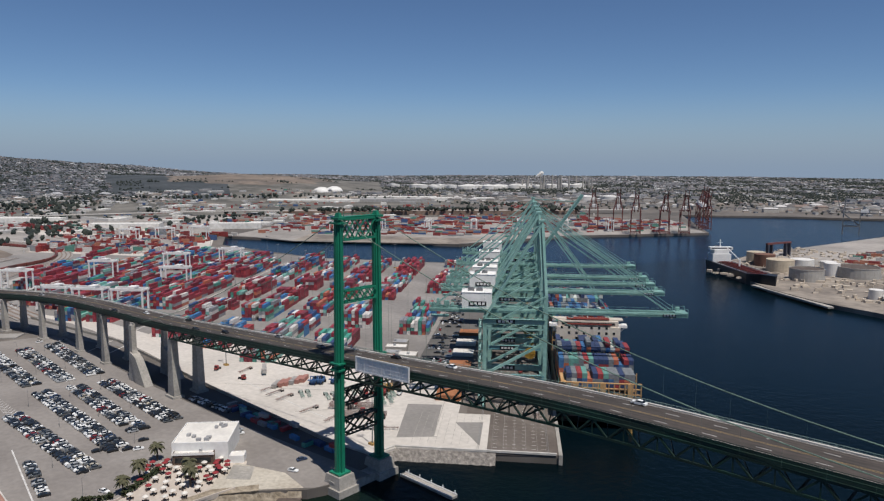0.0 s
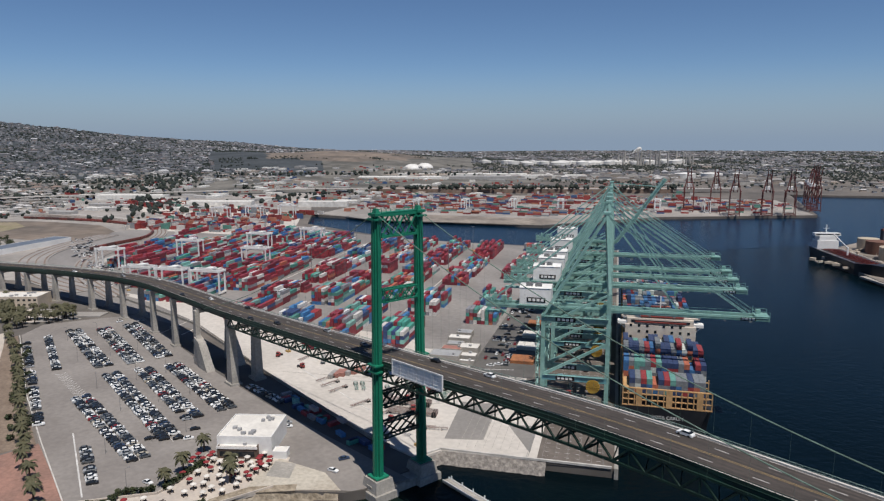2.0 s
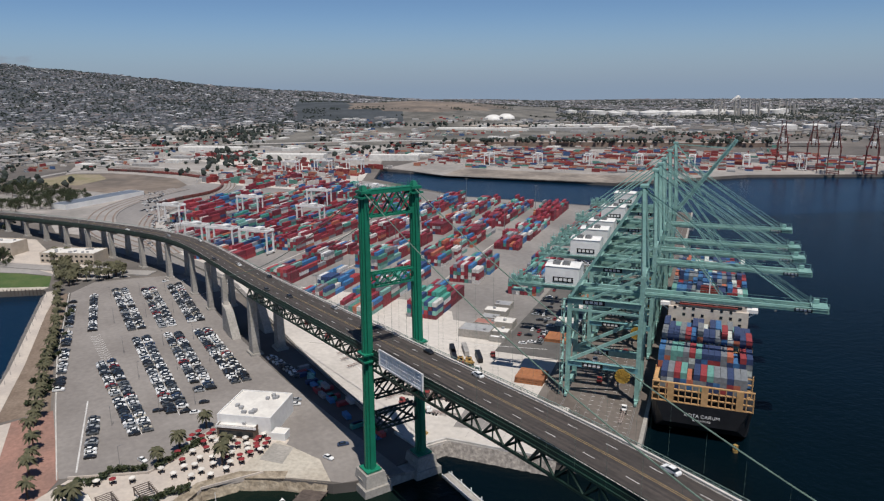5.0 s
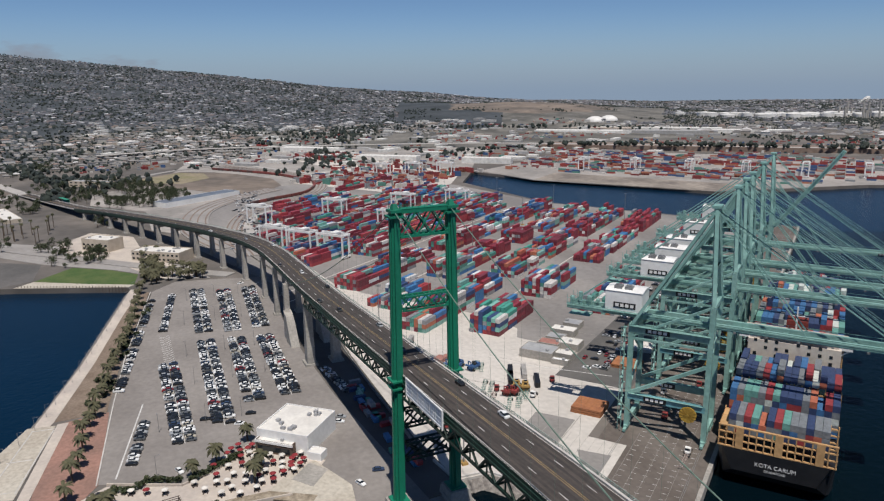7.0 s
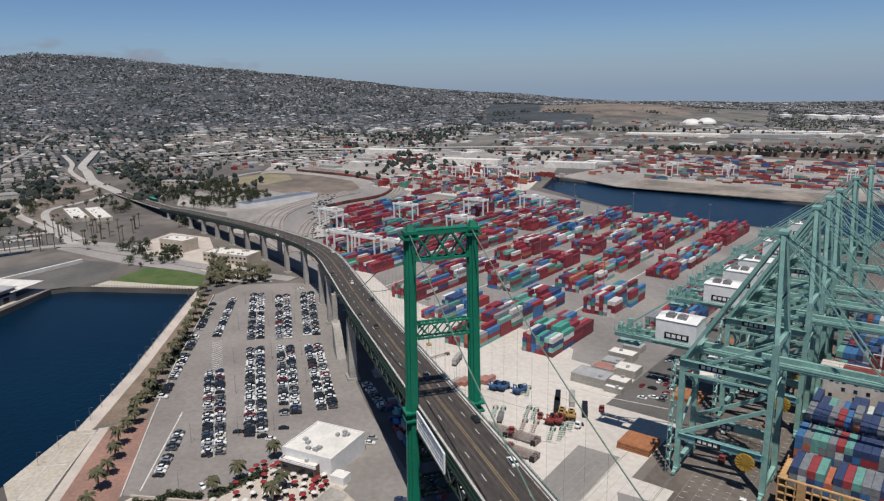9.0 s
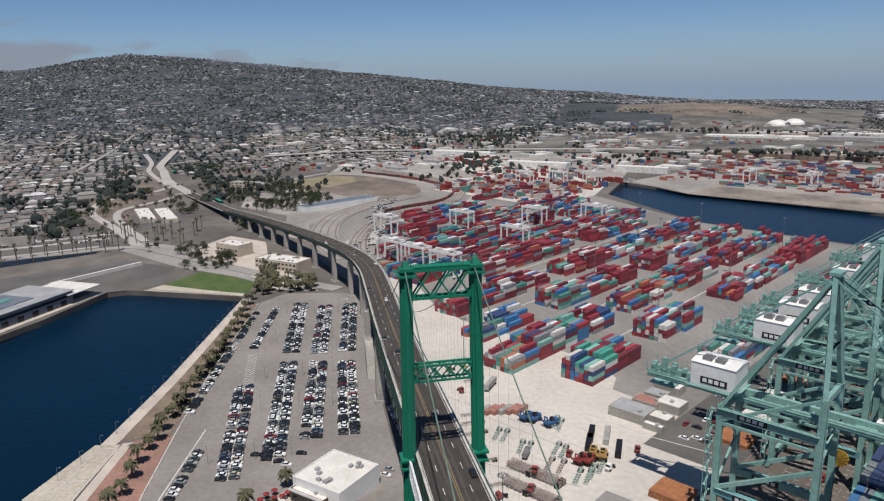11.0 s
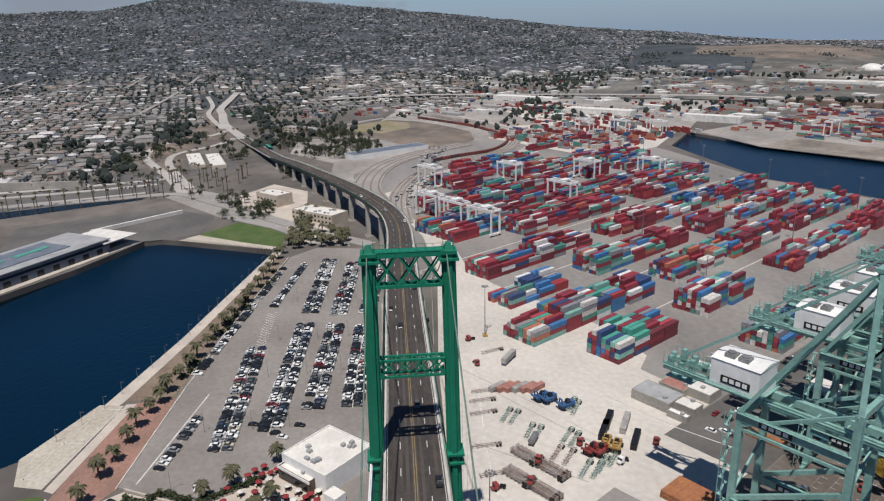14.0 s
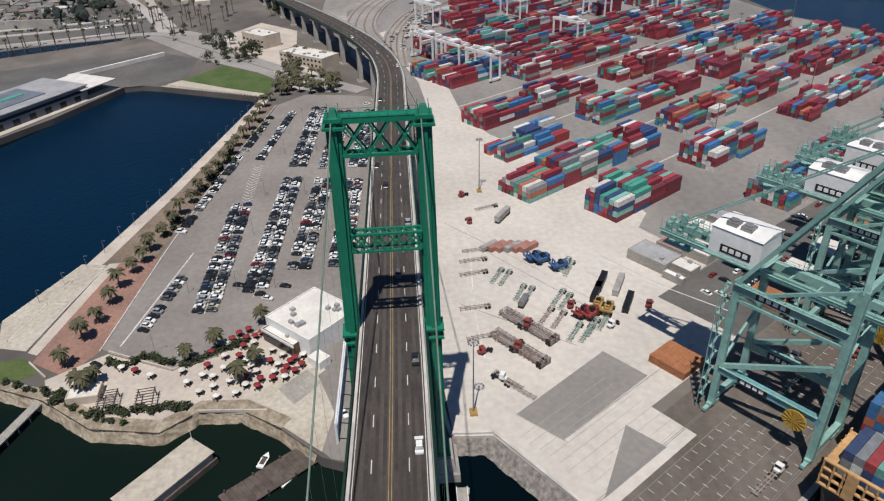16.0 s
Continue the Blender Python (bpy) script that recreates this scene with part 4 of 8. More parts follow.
    for i in range(14):
        z0 = 3 + i * 3.0
        ya, yb = (-H - 3.2, -H - 0.6) if i % 2 else (-H - 0.6, -H - 3.2)
        st.beam((-2.2, ya, z0), (-2.2, yb, z0 + 3), 0.7, 0.15).box(-2.2, yb, z0 + 3, 1.4, 1.2, 0.1)
        st.beam((-2.7, ya, z0 + 1), (-2.7, yb, z0 + 4), 0.07)
    for dx, dy in ((-2.9, -3.6), (-1.4, -3.6)):
        st.beam((dx, -H + dy, 1), (dx, -H + dy, 46), 0.18)
    part("stair_tower", st, "crane_teal", c, "zigzag access stairs")
    # trolley and cab
    part("operator_cab", Shape().box(44 if not raised else 22, 4.5, 44.6, 2.6, 2.2, 2.6, 0, 0.9), "white_paint", c)
    part("trolley", Shape().box(40 if not raised else 18, 0, 47.2, 6, 7, 0.8), "crane_teal", c)
    return c


CRANES = [10, 67, 95, 120, 170, 230]
first = build_crane()
for u in CRANES[1:-1]:
    copy_thing(first, QUAY_POSE @ pose(0, u, 0.12))
first.matrix_world = QUAY_POSE @ pose(0, CRANES[0], 0.12)
last = build_crane(True)
last.matrix_world = QUAY_POSE @ pose(0, CRANES[-1], 0.12)

# ---- container ship at the quay (local x along e from the quay, y along the quay) ----
ship = thing("container_ship", "black-hulled container ship with yellow lashing frames moored at the quay", "ship", QUAY_POSE @ pose(57, -15, -4))
hull = Shape()
secs = [(0, 17.5, 14.0, 6.5), (4, 19.6, 17.0, 2.5), (14, 19.7, 19.0, -2), (60, 19.7, 19.5, -4), (190, 19.7, 19.5, -4), (225, 17.5, 13, -4), (250, 11, 5, -3), (268, 1.0, 0.5, 2)]
for (y0, w0, b0, k0), (y1, w1, b1, k1) in zip(secs, secs[1:]):
    hull.hexa([(-b0, y0, k0), (b0, y0, k0), (b1, y1, k1), (-b1, y1, k1)], [(-w0, y0, 15), (w0, y0, 15), (w1, y1, 15 + (3 if y1 > 230 else 0)), (-w1, y1, 15 + (3 if y1 > 230 else 0))])
part("hull", hull, "hull_black", ship, "black steel hull")
lash = Shape()
for zz in (15.0, 17.7, 20.4, 23.0):
    lash.box(0, 0.6, zz, 38.6, 1.0, 0.4)
    lash.box(0, 14.6, zz, 38.6, 0.8, 0.4)
for i in range(16):
    xx = -19 + i * 38 / 15
    lash.box(xx, 0.6, 15, 0.42, 0.9, 8.2).box(xx, 14.6, 15, 0.4, 0.8, 9.4)
for xx in (-12, 1, 14):
    lash.box(xx, 0.4, 15, 2.6, 0.9, 8.2)
for zz in (15, 17.7, 20.4, 23):
    lash.box(-17.8, 7.5, zz, 2.6, 14, 0.3)
for i in range(6):
    lash.beam((-19, 1.5 + i * 2.5, 15), (-19, 1.5 + i * 2.5, 24), 0.3)
part("lashing_bridge", lash, "lash_yellow", ship, "ochre yellow steel lashing bridge")
for yy in (36, 50, 88, 116, 144, 172, 200):
    lb = Shape()
    for i in range(15):
        lb.box(-19 + i * 38 / 14, yy, 15, 0.4, 0.7, 14)
    lb.box(0, yy, 21, 38, 0.7, 0.4).box(0, yy, 26, 38, 0.7, 0.4)
    part("lashing_bridge", lb, "lash_yellow", ship)
sup = Shape().box(0, 72, 15, 36, 12, 20).box(0, 72.5, 35, 34, 10, 3.2).box(0, 73, 38.2, 40, 6, 0.6)
sups = part("superstructure", sup, "cream_paint", ship, "cream white deckhouse with rows of windows")
for r_ in range(6):
    for i in range(8):
        xx = -15 + i * 4.2
        if (i * 7 + r_ * 3) % 4:
            part("window", Shape().box(xx, 65.95, 18.5 + r_ * 3.1, 1.3, 0.12, 1.4), "glass_dark", sups)
part("bridge_wing", Shape().box(-18.5, 70.5, 34.6, 7, 5, 1.6).box(18.5, 70.5, 34.6, 7, 5, 1.6).beam((-21, 69, 34.6), (-14, 69, 29), 0.5).beam((21, 69, 34.6), (14, 69, 29), 0.5), "white_paint", sups, "white bridge wing")
part("deck_trim", Shape().box(0, 66.5, 36.4, 26, 1.2, 0.5).box(0, 71, 38.9, 24, 5, 0.4).box(0, 65.9, 26.2, 36, 0.5, 0.35), "rust_red", sups, "red-brown deck edges")
part("window_band", Shape().box(0, 67.4, 36.0, 30, 0.15, 1.4), "glass_dark", sups)
part("funnel", Shape().box(0, 84, 15, 10, 8, 26, 0, 0.85), "rust_red", ship)
part("mast", Shape().beam((0, 72, 38), (0, 72, 50), 0.6).beam((-3, 72, 46), (3, 72, 46), 0.3), "white_paint", ship)
for i, (txt, size, zz) in enumerate((("KOTA CARUM", 2.1, 9.8), ("SINGAPORE", 1.3, 8.1))):
    cu = bpy.data.curves.new("lettering", "FONT")
    cu.body, cu.size, cu.align_x, cu.extrude = txt, size, "CENTER", 0.03
    cu.materials.append(M["white_paint"])
    ob = new("lettering", cu)
    ob.parent = ship
    ob.matrix_basis = pose(0.5, -0.12, zz, 90, 0, 0)
    tagged(ob, "white ship's name lettering")
BOX = {}


def box_mesh(length):
    if length not in BOX:
        s_ = Shape().box(0, 0, 0.06, 2.40, length - 0.06, 2.5)
        for a in (-1, 1):
            for b_ in (-1, 1):
                s_.box(a * 1.14, b_ * (length / 2 - 0.1), 0, 0.2, 0.2, 2.6)
        BOX[length] = s_
    return BOX[length]


ship_mesh = box_mesh(12.19).mesh("ship_container")
ship_mesh.materials.append(M["ship_box"])
CONTAINER_LABEL = "painted corrugated steel shipping container, stacked"
rnd = random.Random(4)


def ship_stack(y, tiers, n, z0=0.0, label="shipping container stowed on the ship's deck", base=15.6):
    for i in range(n):
        xx = (i - (n - 1) / 2) * 2.52
        tt = tiers - (rnd.random() < 0.1)
        for k in range(tt):
            o = new("shipping_container", ship_mesh)
            o.matrix_world = ship.matrix_world @ pose(xx, y, base + k * 2.6)
            tagged(o, label, "container", "containers on the ship")


def ship_many(sh, y, tiers, n, base=15.6):
    for i in range(n):
        xx = (i - (n - 1) / 2) * 2.52
        for k in range(tiers + (rnd.random() < 0.2)):
            p = ship.matrix_world @ Vector((xx, y, base + k * 2.6))
            sh.box(p.x, p.y, p.z, 2.42, 12.19, 2.58, QUAY_TURN - 90)


ship_stack(8.6, 3, 13, base=19.4)
ship_stack(29, 5, 15)

# ---- container yard ----
rnd = random.Random(11)
hold = Shape()
for y, t_ in ((43, 6), (57, 5), (95, 6), (109, 7), (123, 6), (137, 7), (151, 6), (165, 7), (179, 6), (193, 6), (207, 5), (221, 4)):
    ship_many(hold, y, t_, 15 if y < 200 else 12)
M["hold_box"] = palette("ship_container_paint_many", SHIP_PAINTS, "island", 0.6, 0.3, 0.8, 0.05)
tagged(part("shipping_containers_aboard", hold, "hold_box"), "blue, red and grey containers stacked along the ship", "container", kind="stuff")
# rows: v of the landward edge, lanes, start, end, mean tiers
ROWS_Q = [(-68, 8, 142, 215, 2.2), (-68, 8, 300, 470, 2.0), (-115, 8, 76, 466, 3.3), (-155, 8, 61, 470, 3.2), (-197, 8, 88, 475, 3.0), (-240, 8, 112, 480, 3.0),
          (-289, 8, 200, 485, 2.8), (-314, 8, 150, 500, 2.8), (-340, 8, 150, 505, 2.7), (-378, 8, 190, 520, 2.6), (-402, 8, 200, 540, 2.6), (-440, 8, 265, 560, 2.4), (-466, 8, 270, 420, 2.4),
          (-505, 7, 330, 470, 2.0), (-530, 6, 480, 600, 2.2)]
REDS = [((0.27, 0.034, 0.052), 30), ((0.17, 0.028, 0.042), 34), ((0.38, 0.055, 0.065), 10), ((0.46, 0.13, 0.08), 2), ((0.6, 0.56, 0.53), 4), ((0.07, 0.24, 0.2), 4), ((0.22, 0.22, 0.24), 5)]
BLUES = [((0.0364, 0.0681, 0.172), 14), ((0.0543, 0.185, 0.392), 9), ((0.075, 0.323, 0.254), 6), ((0.282, 0.282, 0.296), 6), ((0.337, 0.0419, 0.0474), 6), ((0.227, 0.475, 0.406), 5), ((0.72, 0.72, 0.72), 3)]
MIXED = [((0.2, 0.38, 0.34), 7), ((0.08, 0.24, 0.2), 6), ((0.44, 0.15, 0.09), 4), ((0.64, 0.61, 0.58), 8), ((0.26, 0.034, 0.05), 20), ((0.05, 0.17, 0.38), 7), ((0.25, 0.25, 0.27), 7)]
KINDS = []
for key, cols in (("reds", REDS), ("blues", BLUES), ("mixed", MIXED)):
    me = box_mesh(12.19).mesh("yard_container")
    me.materials.append(palette("container_paint_" + key, cols, "object", 0.6, 0.3, 0.8, 0.05))
    KINDS.append((me, Shape(), palette("stack_paint_" + key, cols, "island", 0.6, 0.3, 0.8, 0.05)))
count = 0
for rv, lanes, u0, u1, mean in ROWS_Q:
    u = u0
    bay = 0
    hb, kd, gap = mean, 0, False
    while u < u1:
        if bay % 2 == 0:
            hb = mean + 0.8 + 1.5 * noise.noise(Vector((u * 0.02, rv * 0.05, 5))) + rnd.uniform(-1.3, 0.9)
            kd = rnd.choices((0, 1, 2), (4.2, 2.0, 2.4))[0]
            if bay < 2:
                kd = {-115: 1, -155: 2, -197: 2}.get(rv, kd)
            gap = rnd.random() < 0.2 and bay > 2
        if not gap:
            for lane in range(lanes):
                h = hb + 1.2 * noise.noise(Vector((u * 0.05, rv + lane * 0.33, 2))) + rnd.uniform(-0.7, 0.7)
                if lane in (0, lanes - 1):
                    h -= 0.5
                if rnd.random() < 0.06:
                    h = 0
                for k in range(max(0, min(5, round(h)))):
                    p = Q(u + 6.1 + rnd.uniform(-0.25, 0.25), rv + 1.3 + lane * 2.75 + rnd.uniform(-0.06, 0.06), 0.1 + k * 2.6)
                    near = rv in (-115, -155) and u < 128 or rv == -197 and u < 112
                    me, rest, _ = KINDS[kd if rnd.random() < 0.68 else rnd.choice((0, 0, 1, 2))]
                    if near and count < 165:
                        o = new("shipping_container", me)
                        o.matrix_world = Matrix.Translation(p) @ pose(0, 0, 0, 0, 0, QUAY_TURN - 90)
                        tagged(o, CONTAINER_LABEL, "container", "containers in the yard")
                        count += 1
                    else:
                        rest.box(p.x, p.y, p.z, 2.42, 12.17, 2.57, QUAY_TURN - 90)
        u += 12.75 if bay % 6 != 5 else 17.0
        bay += 1
for (me, rest, mat), words in zip(KINDS, ("long rows of mostly red and maroon stacked containers in the yard", "stacks of mostly blue and dark containers in the yard", "stacks of green, orange and pale containers in the yard")):
    tagged(part("yard_containers", rest, mat), words, "container", kind="stuff")
yard_mesh = KINDS[1][0]

# ---- shores and ground covers ----


def cover(name, pts, material, label, z=0.1, category="pavement"):
    return setting(name, Shape().slab(pts, -1, z), material, label, category)


def bank(name, pts, out, drop, material, label):
    """A sloping bank of rough stones along a shoreline; out points from land to water (left or right of the line)."""
    sh = Shape()
    rr = random.Random(3)
    line = []
    for (ax, ay), (bx, by) in zip(pts, pts[1:]):
        k = max(1, int(math.hypot(bx - ax, by - ay) / 2.0))
        line += [(ax + (bx - ax) * i / k, ay + (by - ay) * i / k, bx - ax, by - ay) for i in range(k)]
    rows_ = 4
    for x, y, dx, dy in line:
        l_ = math.hypot(dx, dy)
        nx, ny = dy / l_ * out, -dx / l_ * out
        for r_ in range(rows_ + 1):
            k = r_ / rows_
            j = rr.uniform(-0.25, 0.25) if 0 < r_ else 0
            sh.v.append((x + nx * (k * drop + j) - nx * 0.4, y + ny * (k * drop + j) - ny * 0.4, 0.06 - 4.6 * k + (rr.uniform(-0.22, 0.22) if r_ else 0)))
    for i in range(len(line) - 1):
        for r_ in range(rows_):
            a = i * (rows_ + 1) + r_
            sh.f.append((a, a + 1, a + rows_ + 2, a + rows_ + 1))
    return setting(name, sh, material, label, "shore")


bank("shore_south", [(-245, 0), (-249, 49), (-242, 65), (-227, 85), (-223, 107), (-231, 117), (-230, 131), (-221, 144), (-208, 157)], 1, 2.4, "bank_sand", "pale sandy stone bank above the water")
bank("shore_quay", [(-213, 195), (-212, 208), Q2(-57, -36.5), Q2(-57, 10)], 1, 6, "riprap", "grey rubble stone slope below the quay end")
bank("shore_basin", [(-270, 10), (-291, 36), (-328, 50), (-394, 66), (-538, 94)], -1, 5, "riprap", "grey stone edge along the basin")
cover("path_basin", [(-291, 36.3), (-328, 50.3), (-394, 66.3), (-538, 94.3), (-538, 101), (-394, 72.5), (-330, 58), (-289, 42)], "promenade", "pale waterside walkway", 0.06, "path")
cover("pavement_mulch", [(-330, 58.2), (-394, 72.6), (-480, 89), (-525, 99), (-525, 106), (-470, 98), (-395, 86), (-330, 79)], "mulch", "planted strip with reddish bark mulch", 0.08, "ground")
cover("pavement_red", [(-327, 60), (-262, 54), (-253, 68), (-266, 76), (-330, 80)], "red_paving", "red brick paving under the palms", 0.1)
cover("pavement_pads", [(-328, 48), (-326, 59), (-269, 49), (-272, 38), (-289, 32)], "sand", "pale sand courts with white borders", 0.12)
for a in ((-325, 49), (-300, 42), (-277, 37)):
    setting("trim_court", Shape().beam((a[0] + 1, a[1] + 1.5, 0.14), (a[0] + 2, a[1] + 10.5, 0.14), 0.5, 0.06), "kerb", "white court border")
for a, q in (((-325, 50.5), (-275, 39.5)), ((-322, 58.5), (-273, 49.0))):
    setting("trim_court", Shape().beam((*a, 0.14), (*q, 0.14), 0.5, 0.06), "kerb", "white court border")
cover("pavement_terrace", [(-264, 79), (-252, 104), (-258, 117), (-271, 131), (-257, 147), (-247, 156), (-228, 140), (-231.5, 118), (-224, 107), (-228, 86), (-243, 66), (-252, 62)], "promenade", "pale pink paved restaurant terrace by the water", 0.11)
cover("shore_strip", [(-245, 20), (-249, 49), (-242, 65), (-227, 85), (-223, 107), (-231, 117), (-230, 131), (-221, 144), (-225, 147), (-235, 132), (-236, 117), (-228.5, 106), (-232, 88), (-246, 67.5), (-253, 50), (-249, 20)], "bank_sand", "sandy stony strip along the top of the shore", 0.17, "ground")
cover("pavement_plaza", [(-727, 37), (-775, 64), (-735, 102), (-647, 109), (-562, 143), (-559, 115), (-612, 93), (-656, 56)], "promenade", "pale beige plaza below the viaduct", 0.075)
cover("lawn_point", [(-262, 30), (-265, 50), (-256, 58), (-250, 48), (-247, 20)], "lawn", "small green lawn by the shore", 0.09, "lawn")
cover("lawn", [(-594, 29), (-612, 42), (-628, 54), (-605, 82), (-581, 101), (-551, 97), (-569, 66)], "lawn", "bright green lawn at the head of the basin", 0.08, "lawn")
cover("sand_strip", [(-581, 17), (-546, 93), (-551, 97), (-569, 66), (-594, 29)], "sand", "pale sand between lawn and basin", 0.06, "ground")
cover("pavement_slab", [(-241, 138), (-232, 128), (-222, 144), (-210, 157), (-226, 160), (-249, 152)], "sand", "pale sandy slipway beside the terrace", 0.12)
cover("pavement_slip_pad", [(-239, 141), (-231, 147), (-240, 155), (-248, 150)], "concrete", "worn concrete pad above the slipway", 0.16)
cover("pavement_wedge", [(-211, 248), (-201, 257), (-185, 234)], "dark_pad", "dark grey triangular patch on the apron", 0.14)
cap = Shape()
for a, q in (((-213, 195), (-212, 208)), ((-212, 208), Q2(-57, 34)), ((-213, 195), (-228, 193.5))):
    cap.beam((*a, 0.45), (*q, 0.45), 0.9, 0.9)
setting("wall_cap", cap, "kerb", "pale concrete cap of the sea wall", "wall")
ticks = Shape()
for k in range(54):
    for v in (6.5, 10.8, 15.1, 19.4, 23.7, 28.0):
        ticks.beam(Q(-52 + 4.2 * k, v, 0.135), Q(-52 + 4.2 * k, v + 1.7, 0.135), 0.16, 0.03)
tagged(setting("quay_ticks", ticks, "line_white", "rows of short white tick marks on the quay deck", "marking"), kind="stuff")
cover("pavement_wharf", [(-583, -10), (-470, -68), (-105, -292), (-130, -330), (-540, -105), (-640, -130), (-690, -20), (-650, 30), (-597, 28), (-585, 3)], "dark_asphalt", "grey asphalt behind the wharf", 0.05)
cover("road_plaza", [(-560, 112), (-581, 103), (-605, 84), (-650, 32), (-740, -40), (-770, -20), (-720, 40), (-640, 95), (-590, 140), (-545, 150)], "road", "pale road junction behind the basin", 0.055, "road")
cover("ground_field", [(-1147, 107), (-1210, 130), (-1268, 190), (-1235, 240), (-1190, 272), (-1101, 312), (-1020, 308), (-984, 286), (-946, 246), (-990, 210), (-1042, 184)], "dry_grass", "dry brown field inside the railway curve", 0.09, "ground")
cover("ground_dry_lawn", [(-1160, 118), (-1212, 138), (-1255, 190), (-1225, 225), (-1160, 225), (-1110, 180)], "dry_lawn", "yellowed lawn on the rise above the field", 0.13, "ground")
cover("pavement_inland_yard", [(-1389, 402), (-1426, 529), (-1164, 600), (-1032, 594), (-1010, 525), (-1147, 433)], "apron", "pale concrete of the inland container yard", 0.11)
cover("pavement_lot", [(-975, -80), (-990, -36), (-872, 8), (-836, -35)], "dark_asphalt", "grey lot beside the two low roofs", 0.12)
cover("pavement_streets", [(-682, -300), (-690, -150), (-735, -35), (-790, -40), (-860, -80), (-872, -200), (-850, -330), (-770, -420)], "dark_asphalt", "dark asphalt of the streets and lots below the bluff", 0.065)
cover("canal", [(-668, -170), (-724, -60), (-748, -45), (-700, -165), (-690, -260), (-660, -260)], "water", "narrow canal of blue water", 0.12, "water")
cover("pavement_far_terminal", [Q2(700, -330), Q2(696, -75), Q2(838, 98), Q2(922, 345), Q2(1180, 340), Q2(1180, -420), Q2(760, -450)], "rail_ground", "pale ground of the far container terminal", 0.05)
cover("ground_far_sand", [Q2(703, -330), Q2(692, -75), Q2(770, -20), Q2(790, -330)], "island", "bare brownish bank across the channel", 0.09, "ground")
cover("embankment", [(-1300, 930), (-850, 1430), (-890, 1480), (-1350, 990)], "brown_bank", "long brown earth embankment", 9.0, "ground")


LAID = [0]


def road_line(name, pts, width, material="freeway", z=0.0, label="pale concrete road"):
    LAID[0] += 1
    z += 0.012 * LAID[0]
    w = Way([(x, y, z_) for x, y, z_ in pts], 12)
    sh = w.strip(0, w.length, -width / 2, width / 2, z - 1.0, z + 0.07, 12)
    return setting(name, sh, material, label, "road")


def lift(pts):
    return [(x, y, max(0.0, land_height(x, y)) + (0.6 if x > -1400 else 2.6)) for x, y in pts]


road_line("road_freeway", [(-1085, -20, 2.4)] + lift([(-1150, -40), (-1273, -84), (-1400, -113), (-1505, -138), (-1640, -146), (-1760, -150)]), 15, label="pale freeway running inland from the bridge")
road_line("road_branch", lift([(-1215, -75), (-1306, -107), (-1420, -143), (-1560, -165), (-1700, -205)]), 9)
LOOP = [(-737, -17), (-846, -65), (-946, -115), (-1000, -131), (-1062, -133), (-1109, -109), (-1143, -79), (-1195, -66)]
LOOP_IN = [(-770, -20), (-862, -60), (-920, -82), (-974, -91), (-1006, -80), (-1050, -52), (-1110, -38)]
cover("ground_verge", [(-850, -75), (-950, -128), (-1010, -145), (-1075, -148), (-1130, -125), (-1230, -120), (-1330, -150), (-1330, -118), (-1210, -72), (-1090, -30), (-1000, -68), (-900, -66)], "dry_grass", "dry brown verge between the ramps", 0.3, "ground")
road_line("road_loop", lift(LOOP), 10, "freeway", label="pale curving ramp below the freeway")
road_line("road_loop_inner", lift(LOOP_IN), 9, "freeway", label="pale curving ramp below the freeway")
for k, o in enumerate((-14, 26, 52)):
    road_line("road_frontage", lift([(-712 - o, -330), (-735 - o, -180), (-770 - o, -60)]), 8 if k else 6, "freeway", label="pale frontage road along the canal")
road_line("road_harbour", lift([(-700, -320), (-728, -110), (-745, -30), (-700, 20), (-600, 110), (-545, 165)]), 12, "road")
RAIL = [(-600, 190), (-700, 192), (-790, 215), (-850, 253), (-903, 316), (-977, 354), (-1055, 364), (-1140, 349), (-1221, 314), (-1304, 273), (-1420, 220)]
OUTER = [(-690, 205), (-760, 216), (-816, 258), (-857, 312), (-929, 362), (-1022, 390), (-1113, 382), (-1214, 344), (-1324, 298), (-1440, 245)]
TRACKS = [(-640, 178), (-740, 160), (-850, 178), (-930, 230), (-985, 290)]
road_line("road_rail", lift(RAIL), 20, "road", label="pale track bed of the harbour railway")
road_line("road_outer", lift(OUTER), 11, "freeway", label="pale service road round the railway curve")
road_line("road_yard", lift(TRACKS), 30, "road", label="pale dusty track fan beside the viaduct")
for k, a in enumerate((0, 60, 120, 180, 250, 330, 420)):
    c_, s_ = math.cos(radians(12)), math.sin(radians(12))
    x0, y0 = -1000 - a * 2.2, -140 - a * 0.6
    road_line("road_street", lift([(x0, y0, ), (x0 - 40, y0 - 300), (x0 - 60, y0 - 700)]), 8, "road", label="town street")
for k in range(6):
    y0 = -230 - 150 * k
    road_line("road_street", lift([(-860 - 10 * k, y0), (-1300, y0 - 40), (-1800, y0 - 60), (-2100, y0 - 75)]), 9, "road", label="town street")

